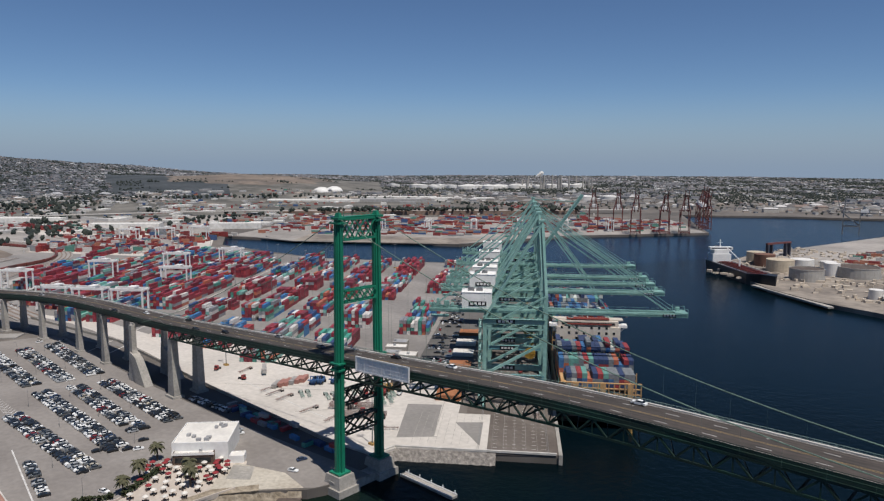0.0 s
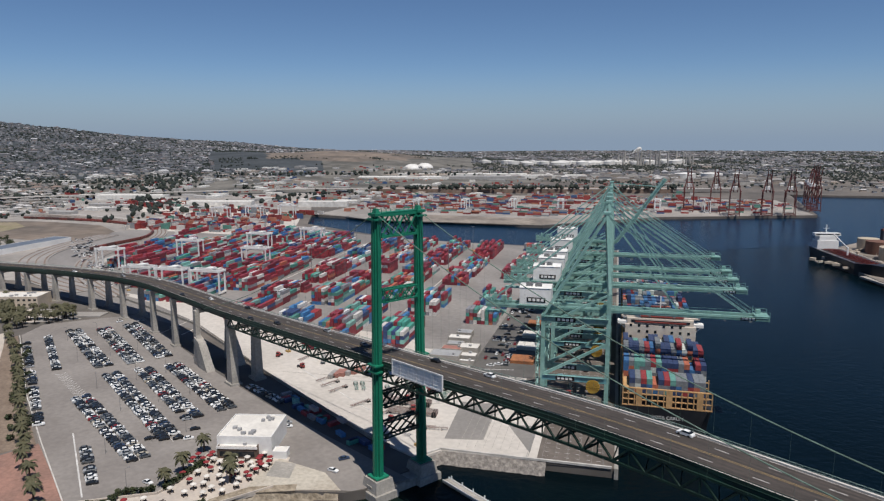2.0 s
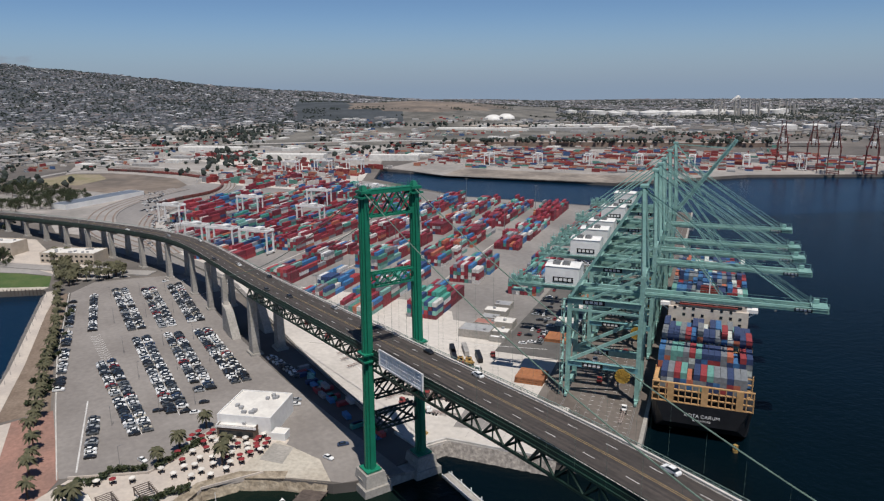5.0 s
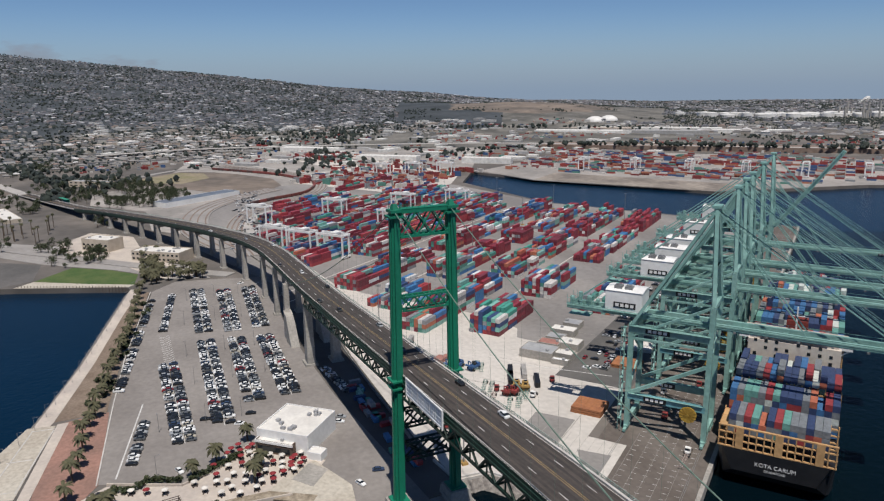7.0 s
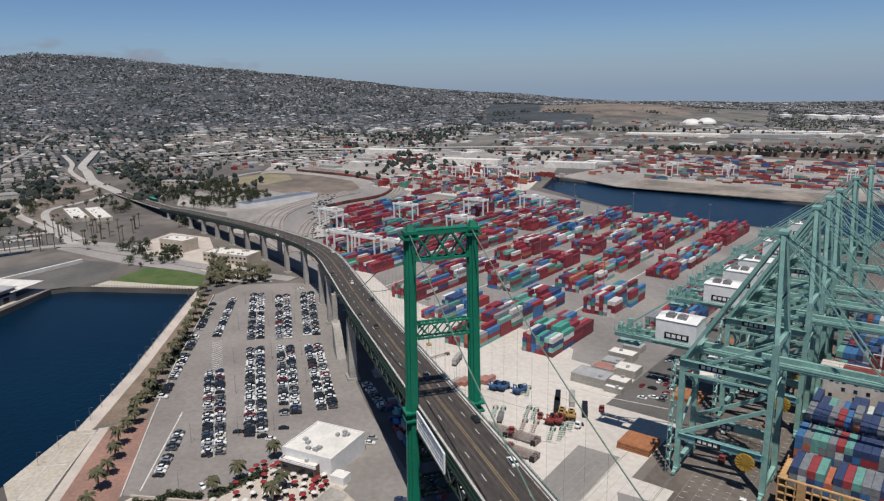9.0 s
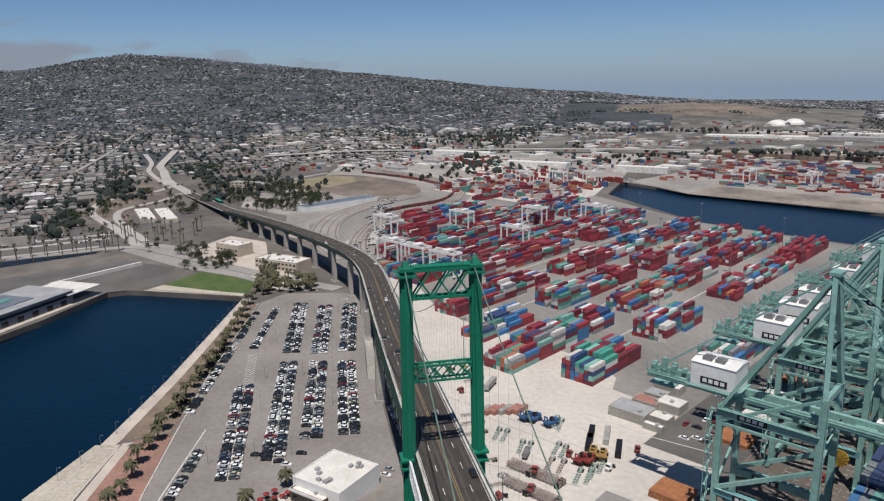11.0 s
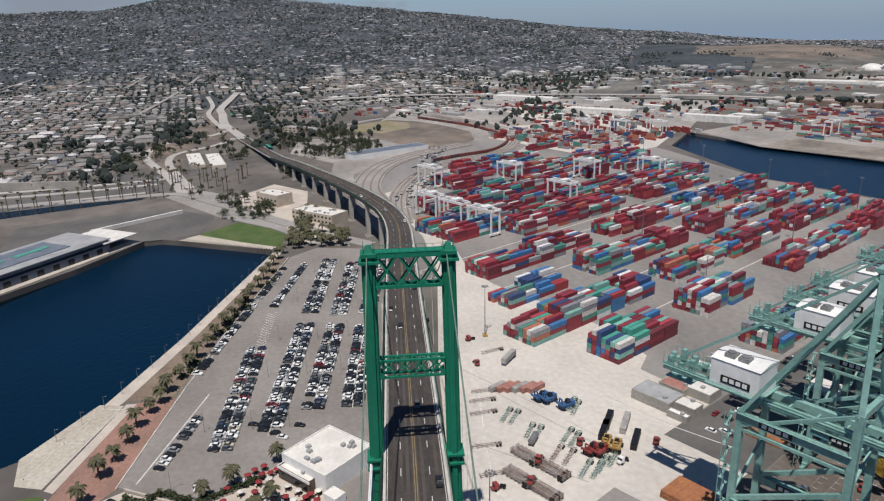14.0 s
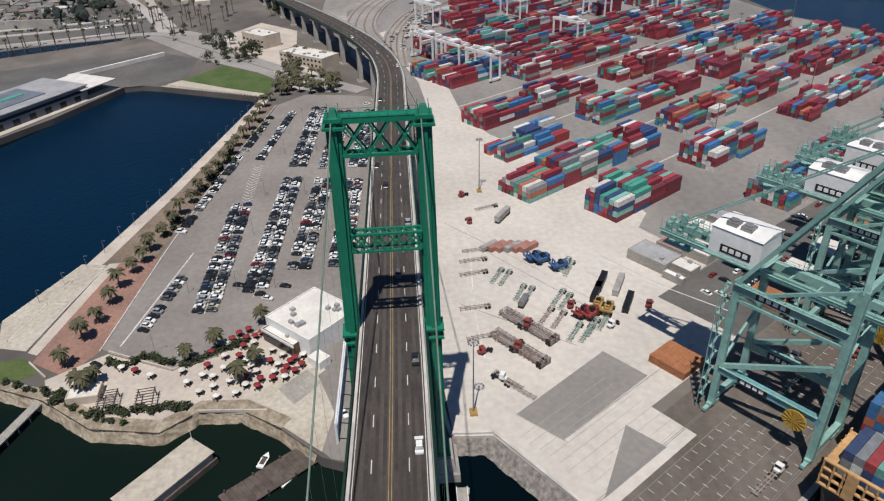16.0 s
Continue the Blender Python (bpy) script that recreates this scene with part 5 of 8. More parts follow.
cover("path_courts", [(-327, 59.6), (-268, 50), (-266, 54), (-327, 64)], "promenade", "pale path beside the sand courts", 0.14, "path")
cover("pavement_service", [Q2(40, -46), Q2(40, -9), Q2(300, -9), Q2(300, -40)], "dark_asphalt", "dark asphalt service yard behind the cranes", 0.11)
setting("kerb_parking", Shape().beam((-266, 75.5, 0.15), (-330, 81, 0.15), 0.5, 0.3).beam((-330, 81, 0.15), (-395, 87.5, 0.15), 0.5, 0.3).beam((-395, 87.5, 0.15), (-525, 107, 0.15), 0.5, 0.3), "kerb", "pale kerb between palms and car park", "kerb")
for o in (-7.5, -2.5, 2.5, 7.5):
    for line, k in ((RAIL, 1.0), (TRACKS, 1.6)):
        w_ = Way([(x, y, 0.75) for x, y in line], 10)
        setting("rail_track", w_.strip(0, w_.length, o * k - 0.75, o * k + 0.75, 0.1, 0.26, 10), "brown_bank", "rusty railway track", "rail")
road_line("road_overpass", [(x, y, 9) for x, y in ((-1560, 60), (-1600, 180), (-1600, 300), (-1550, 480), (-1500, 640), (-1400, 850), (-1200, 1080), (-930, 1360), (-770, 1570))], 18, "freeway", label="elevated freeway crossing behind the port")
road_line("road_port", [(x, y, 0.4) for x, y in ((-1130, 60), (-1300, 200), (-1350, 400), (-1250, 620), (-1000, 900))], 12, "road", label="port access road")
cover("pavement_rail_apron", [Q2(500, -430), Q2(610, -420), Q2(735, -470), Q2(720, -600), Q2(640, -690), Q2(520, -640)], "apron", "pale concrete of the inland rail terminal", 0.1)
# markings of the car park and the apron
PARK = [((-312, 94), (-275, 87.5), 1), ((-377, 108), (-285, 108), 2), ((-404, 130), (-294, 125), 2), ((-401, 146.5), (-312, 141), 2), ((-398, 162), (-312, 158), 2),
        ((-507, 120), (-431, 109), 1), ((-514, 137), (-419, 131), 2), ((-505, 154), (-414, 147), 2), ((-504, 171), (-414, 163.5), 2), ((-500, 106.5), (-350, 84), 1), ((-336, 180), (-302, 183), 1)]
for (ax, ay), (bx, by), k in PARK:
    setting("parking_line", Shape().beam((ax, ay, 0.06), (bx, by, 0.06), 0.25, 0.03), "line_white", "painted parking bay line", "marking")
for a, q in (((-332, 94, 0.07), (-268, 82, 0.07)),):
    setting("parking_line", Shape().beam(a, q, 0.6, 0.03), "line_white", "long pale kerb line across the car park", "marking")
for i in range(14):
    x = -424 + i * 3.2
    setting("parking_line", Shape().beam((x, 112, 0.06), (x + 3, 109.3, 0.06), 0.3, 0.03).beam((x + 3, 109.3, 0.06), (x, 106.6, 0.06), 0.3, 0.03), "line_white", "hatched no-parking marking", "marking")
for a, q, w in (((-341, 215), (-272, 210), 0.5), ((-272, 210), (-245, 210), 0.5), ((-245, 210), (-229, 216), 0.5), ((-345, 205), (-300, 240), 0.3), ((-322, 217), (-262, 260), 0.3), ((-280, 205), (-250, 243), 0.35), ((-300, 268), (-262, 305), 0.5), ((-207, 228), (-246, 283), 0.35), ((-219, 216), (-206, 229), 0.3)):
    setting("apron_line", Shape().beam((*a, 0.12), (*q, 0.12), w, 0.05), "line_white" if w > 0.4 else "concrete", "thin joint and painted line on the apron", "marking")
for v in (0.0, 30.5):
    for o in (-0.3, 0.3):
        setting("crane_rail", Shape().beam(Q(-55, v + o, 0.14), Q(488, v + o, 0.14), 0.14, 0.12), "steel_grey", "steel crane rail in the quay", "rail")
for v in (6, 11, 16, 21, 26):
    setting("quay_line", Shape().beam(Q(-55, v, 0.13), Q(488, v, 0.13), 0.14, 0.03), "dark_pad", "faded lane line on the quay", "marking")
for rv in (-120, -160, -202, -246, -262):
    setting("yard_line", Shape().beam(Q(70, rv, 0.08), Q(480, rv, 0.08), 0.9, 0.04), "apron", "pale concrete wheel track between the rows", "marking")
for k in range(16):
    setting("apron_joint", Shape().beam(Q(-52 + k * 0.4, -30 + k * 3.6, 0.12) if k < 9 else Q(20 + (k - 9) * 14, -80, 0.11), Q(-12, -30 + k * 3.6, 0.12) if k < 9 else Q(20 + (k - 9) * 14, -46, 0.11), 0.12, 0.03), "concrete", "joint between apron slabs", "marking")

# ---- plants ----
M["palm_leaf"] = surface("palm_leaf", (0.075, 0.075, 0.035), (0.11, 0.1, 0.05), 0.5, 1.5, 0.75, dirt=0.4)
M["bark"] = surface("bark", (0.13, 0.095, 0.065), (0.09, 0.07, 0.05), 0.5, 2.0, 0.95)
M["leaf"] = palette("leaf", [((0.035, 0.052, 0.02), 4), ((0.055, 0.07, 0.028), 4), ((0.03, 0.042, 0.022), 3), ((0.075, 0.08, 0.035), 2)], "island", 0.8, 0.4, 0.9)


def frond(sh, base, yaw, length, rise, rr):
    """One drooping feather leaf: a folded strip."""
    c_, s_ = math.cos(yaw), math.sin(yaw)
    prev = None
    n_ = 5
    for i in range(n_ + 1):
        k = i / n_
        d_ = length * k
        z = rise * math.sin(k * 1.5) * length * 0.5 - (k ** 2.2) * length * 0.55
        w = 0.62 * (math.sin(math.pi * min(1, k * 0.85 + 0.12)) + 0.1)
        p = Vector((base[0] + c_ * d_ * (1 - 0.18 * k), base[1] + s_ * d_ * (1 - 0.18 * k), base[2] + z))
        side = Vector((-s_, c_, 0)) * w
        cur = (p - side - Vector((0, 0, w * 0.45)), p, p + side - Vector((0, 0, w * 0.45)))
        if prev:
            sh.add([*prev, *cur], [(0, 1, 4, 3), (1, 2, 5, 4)])
        prev = cur


def build_palm(height, spread, count, seed):
    rr = random.Random(seed)
    t_ = thing("palm_tree", "date palm with a thick trunk and drooping grey-green fronds", "palm tree", group="palms")
    tr = Shape()
    for i in range(6):
        z0, z1 = height * i / 6, height * (i + 1) / 6
        tr.rod((0, 0, z0), (0, 0, z1), 0.42 - 0.02 * i, 8, 0.36 - 0.02 * i + (0.12 if i == 5 else 0))
    part("trunk", tr, "bark", t_)
    cr = Shape()
    for i in range(count):
        frond(cr, (0, 0, height), i * 2.399 + rr.uniform(-0.2, 0.2), spread * rr.uniform(0.85, 1.1), rr.uniform(-0.6, 1.3), rr)
    part("crown", cr, "palm_leaf", t_)
    return t_


def clump_tree(name, label, height, width, seed, n_=260):
    rr = random.Random(seed)
    t_ = thing(name, label, "tree", group="trees")
    tr = Shape().rod((0, 0, 0), (0, 0, height * 0.5), 0.3, 7, 0.18)
    for i in range(5):
        a = i * 1.3 + rr.random()
        tr.rod((0, 0, height * (0.28 + 0.05 * i)), (math.cos(a) * width * 0.3, math.sin(a) * width * 0.3, height * (0.55 + 0.06 * i)), 0.13, 5, 0.05)
    part("trunk", tr, "bark", t_)
    cr = Shape()
    lobes = [(rr.uniform(-0.3, 0.3) * width, rr.uniform(-0.3, 0.3) * width, height * rr.uniform(0.5, 0.82), width * rr.uniform(0.2, 0.34)) for _ in range(7)]
    for i in range(n_):
        lx, ly, lz, lr = lobes[i % 7]
        d_ = Vector((rr.gauss(0, 1), rr.gauss(0, 1), rr.gauss(0, 0.8))).normalized() * lr * rr.uniform(0.55, 1.05)
        p = Vector((lx, ly, lz)) + d_
        a, b_ = Vector((rr.gauss(0, 1), rr.gauss(0, 1), rr.gauss(0, 1))).normalized(), Vector((rr.gauss(0, 1), rr.gauss(0, 1), rr.gauss(0, 1))).normalized()
        k = rr.uniform(0.35, 0.75)
        cr.add([p - a * k, p + b_ * k * 0.8, p + a * k, p - b_ * k * 0.8], [(0, 1, 2, 3)])
    part("crown", cr, "leaf", t_)
    return t_


rnd = random.Random(21)
palms = [build_palm(6.8, 3.9, 32, 1), build_palm(7.8, 4.1, 34, 2), build_palm(6.0, 3.6, 30, 3)]
PALM_LINE = [(-259, 66), (-273, 67), (-283, 69), (-296, 70), (-307, 70.5), (-318, 73), (-327, 74), (-336, 75), (-348, 77), (-359, 78.5), (-370, 80), (-382, 82), (-394, 84), (-406, 86), (-418, 88),
             (-430, 90), (-441, 91.5), (-454, 93), (-467, 95), (-481, 96), (-496, 98), (-509, 99), (-522, 100), (-534, 102), (-276, 131), (-262, 118), (-256, 108), (-246, 76), (-243, 79), (-248, 80), (-252, 133), (-243, 128)]
for i in range(34):
    PALM_LINE.append((-552 - rnd.uniform(0, 95), 104 + rnd.uniform(0, 16) - 0.0))
for i in range(12):
    PALM_LINE.append((-545 - rnd.uniform(0, 30), 133 + rnd.uniform(0, 14)))
for i, (x, y) in enumerate(PALM_LINE):
    src = palms[i % 3]
    m = pose(x + rnd.uniform(-0.6, 0.6), y + rnd.uniform(-0.6, 0.6), 0.05, 0, 0, rnd.uniform(0, 360))
    if i < 3:
        src.matrix_world = m
    else:
        copy_thing(src, m)
tall = build_palm(15, 2.3, 22, 7)
tall["label"] = "tall slender fan palm along the avenue"
TALL = [(-660 - i * 5.2, -190 + i * 11) for i in range(15)] + [(-690 - i * 4.4, -200 + i * 11) for i in range(15)] + [(-738 - rnd.uniform(0, 90), -60 + rnd.uniform(0, 95)) for _ in range(30)]
for i, (x, y) in enumerate(TALL):
    m = pose(x, y, 0, 0, 0, rnd.uniform(0, 360))
    if i:
        copy_thing(tall, m)
    else:
        tall.matrix_world = m
trees = [clump_tree("tree", "round broadleaf tree with dark green foliage", 9, 9, 5), clump_tree("tree", "broadleaf tree with an uneven olive green crown", 7, 8, 6), clump_tree("tree", "tall dark green tree with a narrow crown", 14, 9, 8)]
spots = []
for cx, cy, sx, sy, n_ in ((-1027, 60, 45, 22, 12), (-982, 150, 40, 30, 26), (-951, 95, 30, 25, 20), (-1426, -33, 90, 25, 16), (-916, -120, 40, 20, 14), (-806, 78, 14, 8, 5), (-945, 0, 25, 16, 10),
                           (-690, 40, 30, 15, 10), (-1000, -115, 40, 12, 10), (-650, 70, 25, 8, 8)):
    spots += [(cx + rnd.gauss(0, 0.5) * sx, cy + rnd.gauss(0, 0.5) * sy) for _ in range(n_)]
for i, (x, y) in enumerate(spots):
    m = pose(x, y, max(0, land_height(x, y)), 0, 0, rnd.uniform(0, 360))
    if i < 3:
        trees[i].matrix_world = m
    else:
        copy_thing(trees[i % 3], m)
bush = clump_tree("shrub", "low green shrub at the terrace edge", 2.2, 3.6, 9, 120)
bush["category"], bush["group"] = "shrub", "shrubs"
SHRUBS = [(-258 + 2.0 * math.sin(i), 82 + i * 2.6) for i in range(9)] + [(-254 - i * 1.3, 108 + i * 2.2) for i in range(9)] + [(-233 + math.sin(i * 2), 84 + i * 2.6) for i in range(12)] + [(-240 - i * 1.1, 70 + 1.3 * math.sin(i)) for i in range(4)]
SHRUBS += [(-335 - rnd.uniform(0, 165), 0) for i in range(32)]
for i, (x, y) in enumerate(SHRUBS):
    if y == 0:
        y = 64 + (-330 - x) * 0.19 + rnd.uniform(3, 12)
    m = pose(x, y, 0.05, 0, 0, rnd.uniform(0, 360))
    if i:
        copy_thing(bush, m)
    else:
        bush.matrix_world = m



def lamp_post(x, y, h=7.0, turn=0):
    l_ = thing("lamp_post", "slim pale lamp post", "street lamp", pose(x, y, 0.05, 0, 0, turn), "lamp posts")
    part("pole", Shape().rod((0, 0, 0), (0, 0, h), 0.09, 6, 0.06), "steel_grey", l_)
    part("arm", Shape().beam((0, 0, h), (1.3, 0, h + 0.2), 0.08), "steel_grey", l_)
    part("lamp_head", Shape().box(1.5, 0, h + 0.12, 0.7, 0.28, 0.14), "steel_grey", l_)
    return l_


post = lamp_post(-300, 41.5, 6, 70)
for i in range(1, 20):
    k = i / 19
    x = -300 - 235 * k
    copy_thing(post, pose(x, float(np.interp(-x, (291, 328, 394, 538), (38.5, 52.5, 68.2, 96.2))), 0.06, 0, 0, 70))
tallpost = lamp_post(-300, 99, 9, 0)
for x, y in ((-345, 118), (-345, 136), (-345, 152), (-385, 118), (-385, 138), (-385, 154), (-440, 122), (-440, 140), (-440, 156), (-490, 128), (-490, 146), (-490, 162), (-300, 118), (-300, 133), (-262, 96)):
    copy_thing(tallpost, pose(x, y, 0.05, 0, 0, x))

# ---- cars ----
M["car_paint"] = palette("car_paint", [((0.72, 0.72, 0.71), 30), ((0.016, 0.016, 0.018), 34), ((0.3, 0.31, 0.32), 16), ((0.09, 0.095, 0.1), 14), ((0.2, 0.02, 0.02), 2.5), ((0.03, 0.05, 0.1), 3), ((0.42, 0.38, 0.31), 3)], "object", 0.3, 0.1, 0.5)
M["car_paint_many"] = palette("car_paint_many", [((0.72, 0.72, 0.71), 30), ((0.016, 0.016, 0.018), 34), ((0.3, 0.31, 0.32), 16), ((0.09, 0.095, 0.1), 14), ((0.2, 0.02, 0.02), 2.5), ((0.03, 0.05, 0.1), 3), ((0.42, 0.38, 0.31), 3)], "island", 0.3, 0.1, 0.5)
M["tyre"] = surface("tyre", (0.02, 0.02, 0.02), None, 1, 2, 0.9)
CAR_SECTIONS = [(-2.3, 0.62, 0.72, 0.72), (-2.15, 0.9, 0.84, 0.74), (-1.75, 0.98, 0.88, 0.76), (-1.1, 1.44, 0.88, 0.6), (0.35, 1.47, 0.89, 0.6), (1.05, 1.0, 0.89, 0.78), (2.05, 0.82, 0.86, 0.72), (2.3, 0.55, 0.74, 0.66)]


def car_body(sh, at=None, sections=CAR_SECTIONS):
    v, f = [], []
    for x, z, w, wt in sections:
        zb = min(0.95, z)
        v += [(x, -w, 0.28), (x, w, 0.28), (x, w, zb * 0.97), (x, wt, z), (x, -wt, z), (x, -w, zb * 0.97)]
    n_ = len(sections)
    for i in range(n_ - 1):
        k = 6 * i
        f += [(k + j, k + 6 + j, k + 6 + (j + 1) % 6, k + (j + 1) % 6) for j in range(6)]
    f += [(0, 1, 2, 3, 4, 5), tuple(6 * n_ - 1 - j for j in range(6))]
    if at is not None:
        v = [at @ Vector(p) for p in v]
    sh.add(v, f)


def car_glass(sh, at=None):
    v, f = [], []
    v += [(1.04, -0.8, 1.0), (1.04, 0.8, 1.0), (-1.74, 0.8, 1.0), (-1.74, -0.8, 1.0), (0.4, -0.63, 1.44), (0.4, 0.63, 1.44), (-1.14, 0.63, 1.42), (-1.14, -0.63, 1.42)]
    v = [(x * 1.012, y * (1.1 if z < 1.2 else 1.04), z) for x, y, z in v]
    f += [(0, 1, 5, 4), (1, 2, 6, 5), (2, 3, 7, 6), (3, 0, 4, 7)]
    if at is not None:
        v = [at @ Vector(p) for p in v]
    sh.add(v, f)


def build_car():
    c = thing("car", "parked passenger car with dark windows", "car", group="parked cars")
    s_ = Shape()
    car_body(s_)
    part("body", s_, "car_paint", c)
    s_ = Shape()
    car_glass(s_)
    part("glasshouse", s_, "glass_dark", c, "dark glass")
    for x in (-1.4, 1.4):
        for y in (-0.82, 0.82):
            part("wheel", Shape().rod((x, y - 0.1, 0.32), (x, y + 0.1, 0.32), 0.32, 10), "tyre", c)
    return c


rnd = random.Random(31)
car = build_car()
more_body, more_glass = Shape(), Shape()
used = 0


def put_car(m, label="", single=True):
    global used
    if single and used < 285:
        o = car if used == 0 else copy_thing(car, m)
        if used == 0:
            car.matrix_world = m
        used += 1
        if label:
            o["label"] = label
            o["group"] = "cars on the bridge"
        return o
    car_body(more_body, m)
    car_glass(more_glass, m)


# driving on the bridge
for s_, lane, d_ in ((S_TOWER - 16, 5.6, 1), (S_TOWER + 26, 1.9, -1), (S_TOWER - 45, 5.6, 1), (S_TOWER + 62, 5.5, 1), (S_TOWER + 96, -2.0, -1), (S_TOWER + 118, -5.7, -1), (S_TOWER + 147, 5.6, 1), (S_TOWER + 190, 1.8, 1), (S_TOWER + 216, -5.6, -1), (S_TOWER + 290, 5.6, 1), (S_TOWER + 330, -1.9, -1), (S_TOWER + 392, -5.5, -1), (S_TOWER - 118, 5.5, 1)):
    p, q = way.at(s_, lane), way.at(s_ + 3, lane)
    tr_ = math.degrees(math.atan2(q.y - p.y, q.x - p.x)) + (0 if d_ > 0 else 180)
    put_car(pose(p.x, p.y, p.z + 0.02, 0, 0, tr_), "car driving on the bridge deck")
order = sorted(PARK, key=lambda r_: -max(r_[0][0], r_[1][0]))
for (ax, ay), (bx, by), rows_ in order:
    L = math.hypot(bx - ax, by - ay)
    ang = math.degrees(math.atan2(by - ay, bx - ax))
    n_ = int(L / 2.72)
    for i in range(n_):
        for r_ in range(rows_):
            if rnd.random() < (0.95 if ax != -500 else 0.7):
                k = (n_ - 1 - i + 0.5) / n_
                off = (r_ - 0.5) * 5.2 if rows_ == 2 else 0
                x = ax + (bx - ax) * k - math.sin(radians(ang)) * off
                y = ay + (by - ay) * k + math.cos(radians(ang)) * off
                sc = rnd.choice((0.98, 1.02, 1.04, 1.1, 1.15))
                m = pose(x, y, 0.05, 0, 0, ang + 90 + (180 if rnd.random() < 0.5 else 0) + rnd.uniform(-2, 2) - 8) @ Matrix.Diagonal((sc, sc, sc * rnd.choice((1, 1, 1.12, 1.22)), 1))
                put_car(m, single=bx > -330 and i < 34)
for x, y, a in ((-263, 104, 20), (-258, 77, 60), (-303, 118, 80), (-292, 131, 70), (-300, 137, 75), (-287, 106, 12), (-225, 163, 20), (-231, 172, 75), (-275, 170, 60), (-279, 172, 60), (-517, 168, 100), (-509, 180, 80)):
    put_car(pose(x, y, 0.06, 0, 0, a))
for i in range(150):
    u_, v_ = rnd.uniform(52, 420), rnd.choice((-27, -31, -35, -40))
    p = Q(u_, v_)
    put_car(pose(p.x, p.y, 0.06, 0, 0, QUAY_TURN + rnd.choice((0, 90))), single=False)
for i in range(170):
    k = rnd.random()
    x, y = -640 - 330 * k + rnd.uniform(-12, 12), 192 + 60 * k + rnd.uniform(-14, 14)
    put_car(pose(x, y, 0.12, 0, 0, 160 + rnd.choice((0, 90))), single=False)
for i in range(130):
    k = rnd.random()
    x, y = -782 - 25 * rnd.choice((0, 1, 2)) + rnd.uniform(-2, 2), -320 + 255 * k
    put_car(pose(x, y, 0.08, 0, 0, rnd.choice((0, 180, 90))), single=False)
tagged(part("parked_cars", more_body, "car_paint_many"), "rows of parked white, black and grey cars", "car", kind="stuff")
tagged(part("parked_car_windows", more_glass, "glass_dark"), "dark windows of the parked cars", "car", kind="stuff")

# shrubs along the top of the sandy shore
SHORE_LINE = [(-250.5, 30), (-251, 49), (-244.5, 65), (-230, 85), (-226, 97)]
rr = random.Random(77)
for (ax, ay), (bx, by), n_ in zip(SHORE_LINE, SHORE_LINE[1:], (7, 6, 9, 4)):
    for i in range(n_):
        k = (i + rr.random() * 0.8) / n_
        copy_thing(bush, pose(ax + (bx - ax) * k - rr.random() * 1.2, ay + (by - ay) * k, 0.05, 0, 0, rr.uniform(0, 360)) @ Matrix.Scale(rr.uniform(0.45, 0.85), 4))

# groves on both sides of the road where the viaduct comes down
rr = random.Random(91)
for i in range(44):
    x = rr.uniform(-1190, -930)
    side = rr.uniform(22, 75) if i % 8 < 5 else -rr.uniform(22, 70)
    m = pose(x, 12 + (x + 1000) * 0.37 + side, 0.03, 0, 0, rr.uniform(0, 360)) @ Matrix.Scale(rr.uniform(0.7, 1.15), 4)
    copy_thing(trees[i % 3], m)

# street trees below the bluff, and round the lawn and the terminal building
for i in range(46):
    copy_thing(trees[i % 3], pose(-775 - rr.uniform(0, 75), -330 + i * 5.6, 0.05, 0, 0, rr.uniform(0, 360)) @ Matrix.Scale(rr.uniform(0.5, 0.8), 4))
for i in range(26):
    copy_thing(palms[i % 3], pose(-566 + rr.uniform(-22, 22), 119 + rr.uniform(-15, 17), 0.05, 0, 0, rr.uniform(0, 360)) @ Matrix.Scale(rr.uniform(0.8, 1.1), 4))
for i in range(22):
    copy_thing(trees[i % 2], pose(-655 + rr.uniform(-35, 25), 62 + rr.uniform(-25, 22), 0.05, 0, 0, rr.uniform(0, 360)) @ Matrix.Scale(rr.uniform(0.5, 0.85), 4))
# the dense dark grove between the viaduct and the field
for i in range(95):
    a, k = rr.random(), rr.random()
    x = -905 - 240 * a
    y = 92 + 62 * k - 45 * a + 30 * math.sin(a * 3.1)
    copy_thing(trees[2 if i % 3 else 0], pose(x, y, 0.03, 0, 0, rr.uniform(0, 360)) @ Matrix.Scale(rr.uniform(0.7, 1.15), 4))
for line in (LOOP, LOOP_IN):
    for x, y in line:
        for k in range(3):
            copy_thing(trees[k], pose(x + rr.uniform(-24, 24), y + rr.choice((-1, 1)) * rr.uniform(9, 22), 0.03, 0, 0, rr.uniform(0, 360)) @ Matrix.Scale(rr.uniform(0.5, 0.9), 4))

# ---- restaurant, terrace and wharf ----
M["roof_white"] = surface("roof_white", (0.72, 0.69, 0.64), (0.62, 0.59, 0.55), 0.12, 0.6, 0.8, dirt=0.15)
M["wall_beige"] = surface("wall_beige", (0.55, 0.47, 0.38), (0.48, 0.41, 0.33), 0.2, 0.8, 0.9, dirt=0.2)
M["wall_brown"] = surface("wall_brown", (0.14, 0.095, 0.07), None, 0.3, 0.9, 0.8)
M["roof_blue"] = surface("roof_blue", (0.13, 0.155, 0.19), (0.18, 0.2, 0.235), 0.1, 0.5, 0.5, dirt=0.2)
M["roof_grey"] = surface("roof_grey", (0.4, 0.4, 0.4), (0.32, 0.32, 0.33), 0.1, 0.5, 0.6, dirt=0.25)
M["roof_teal"] = surface("roof_teal", (0.1, 0.36, 0.29), None, 0.1, 0.5, 0.6)
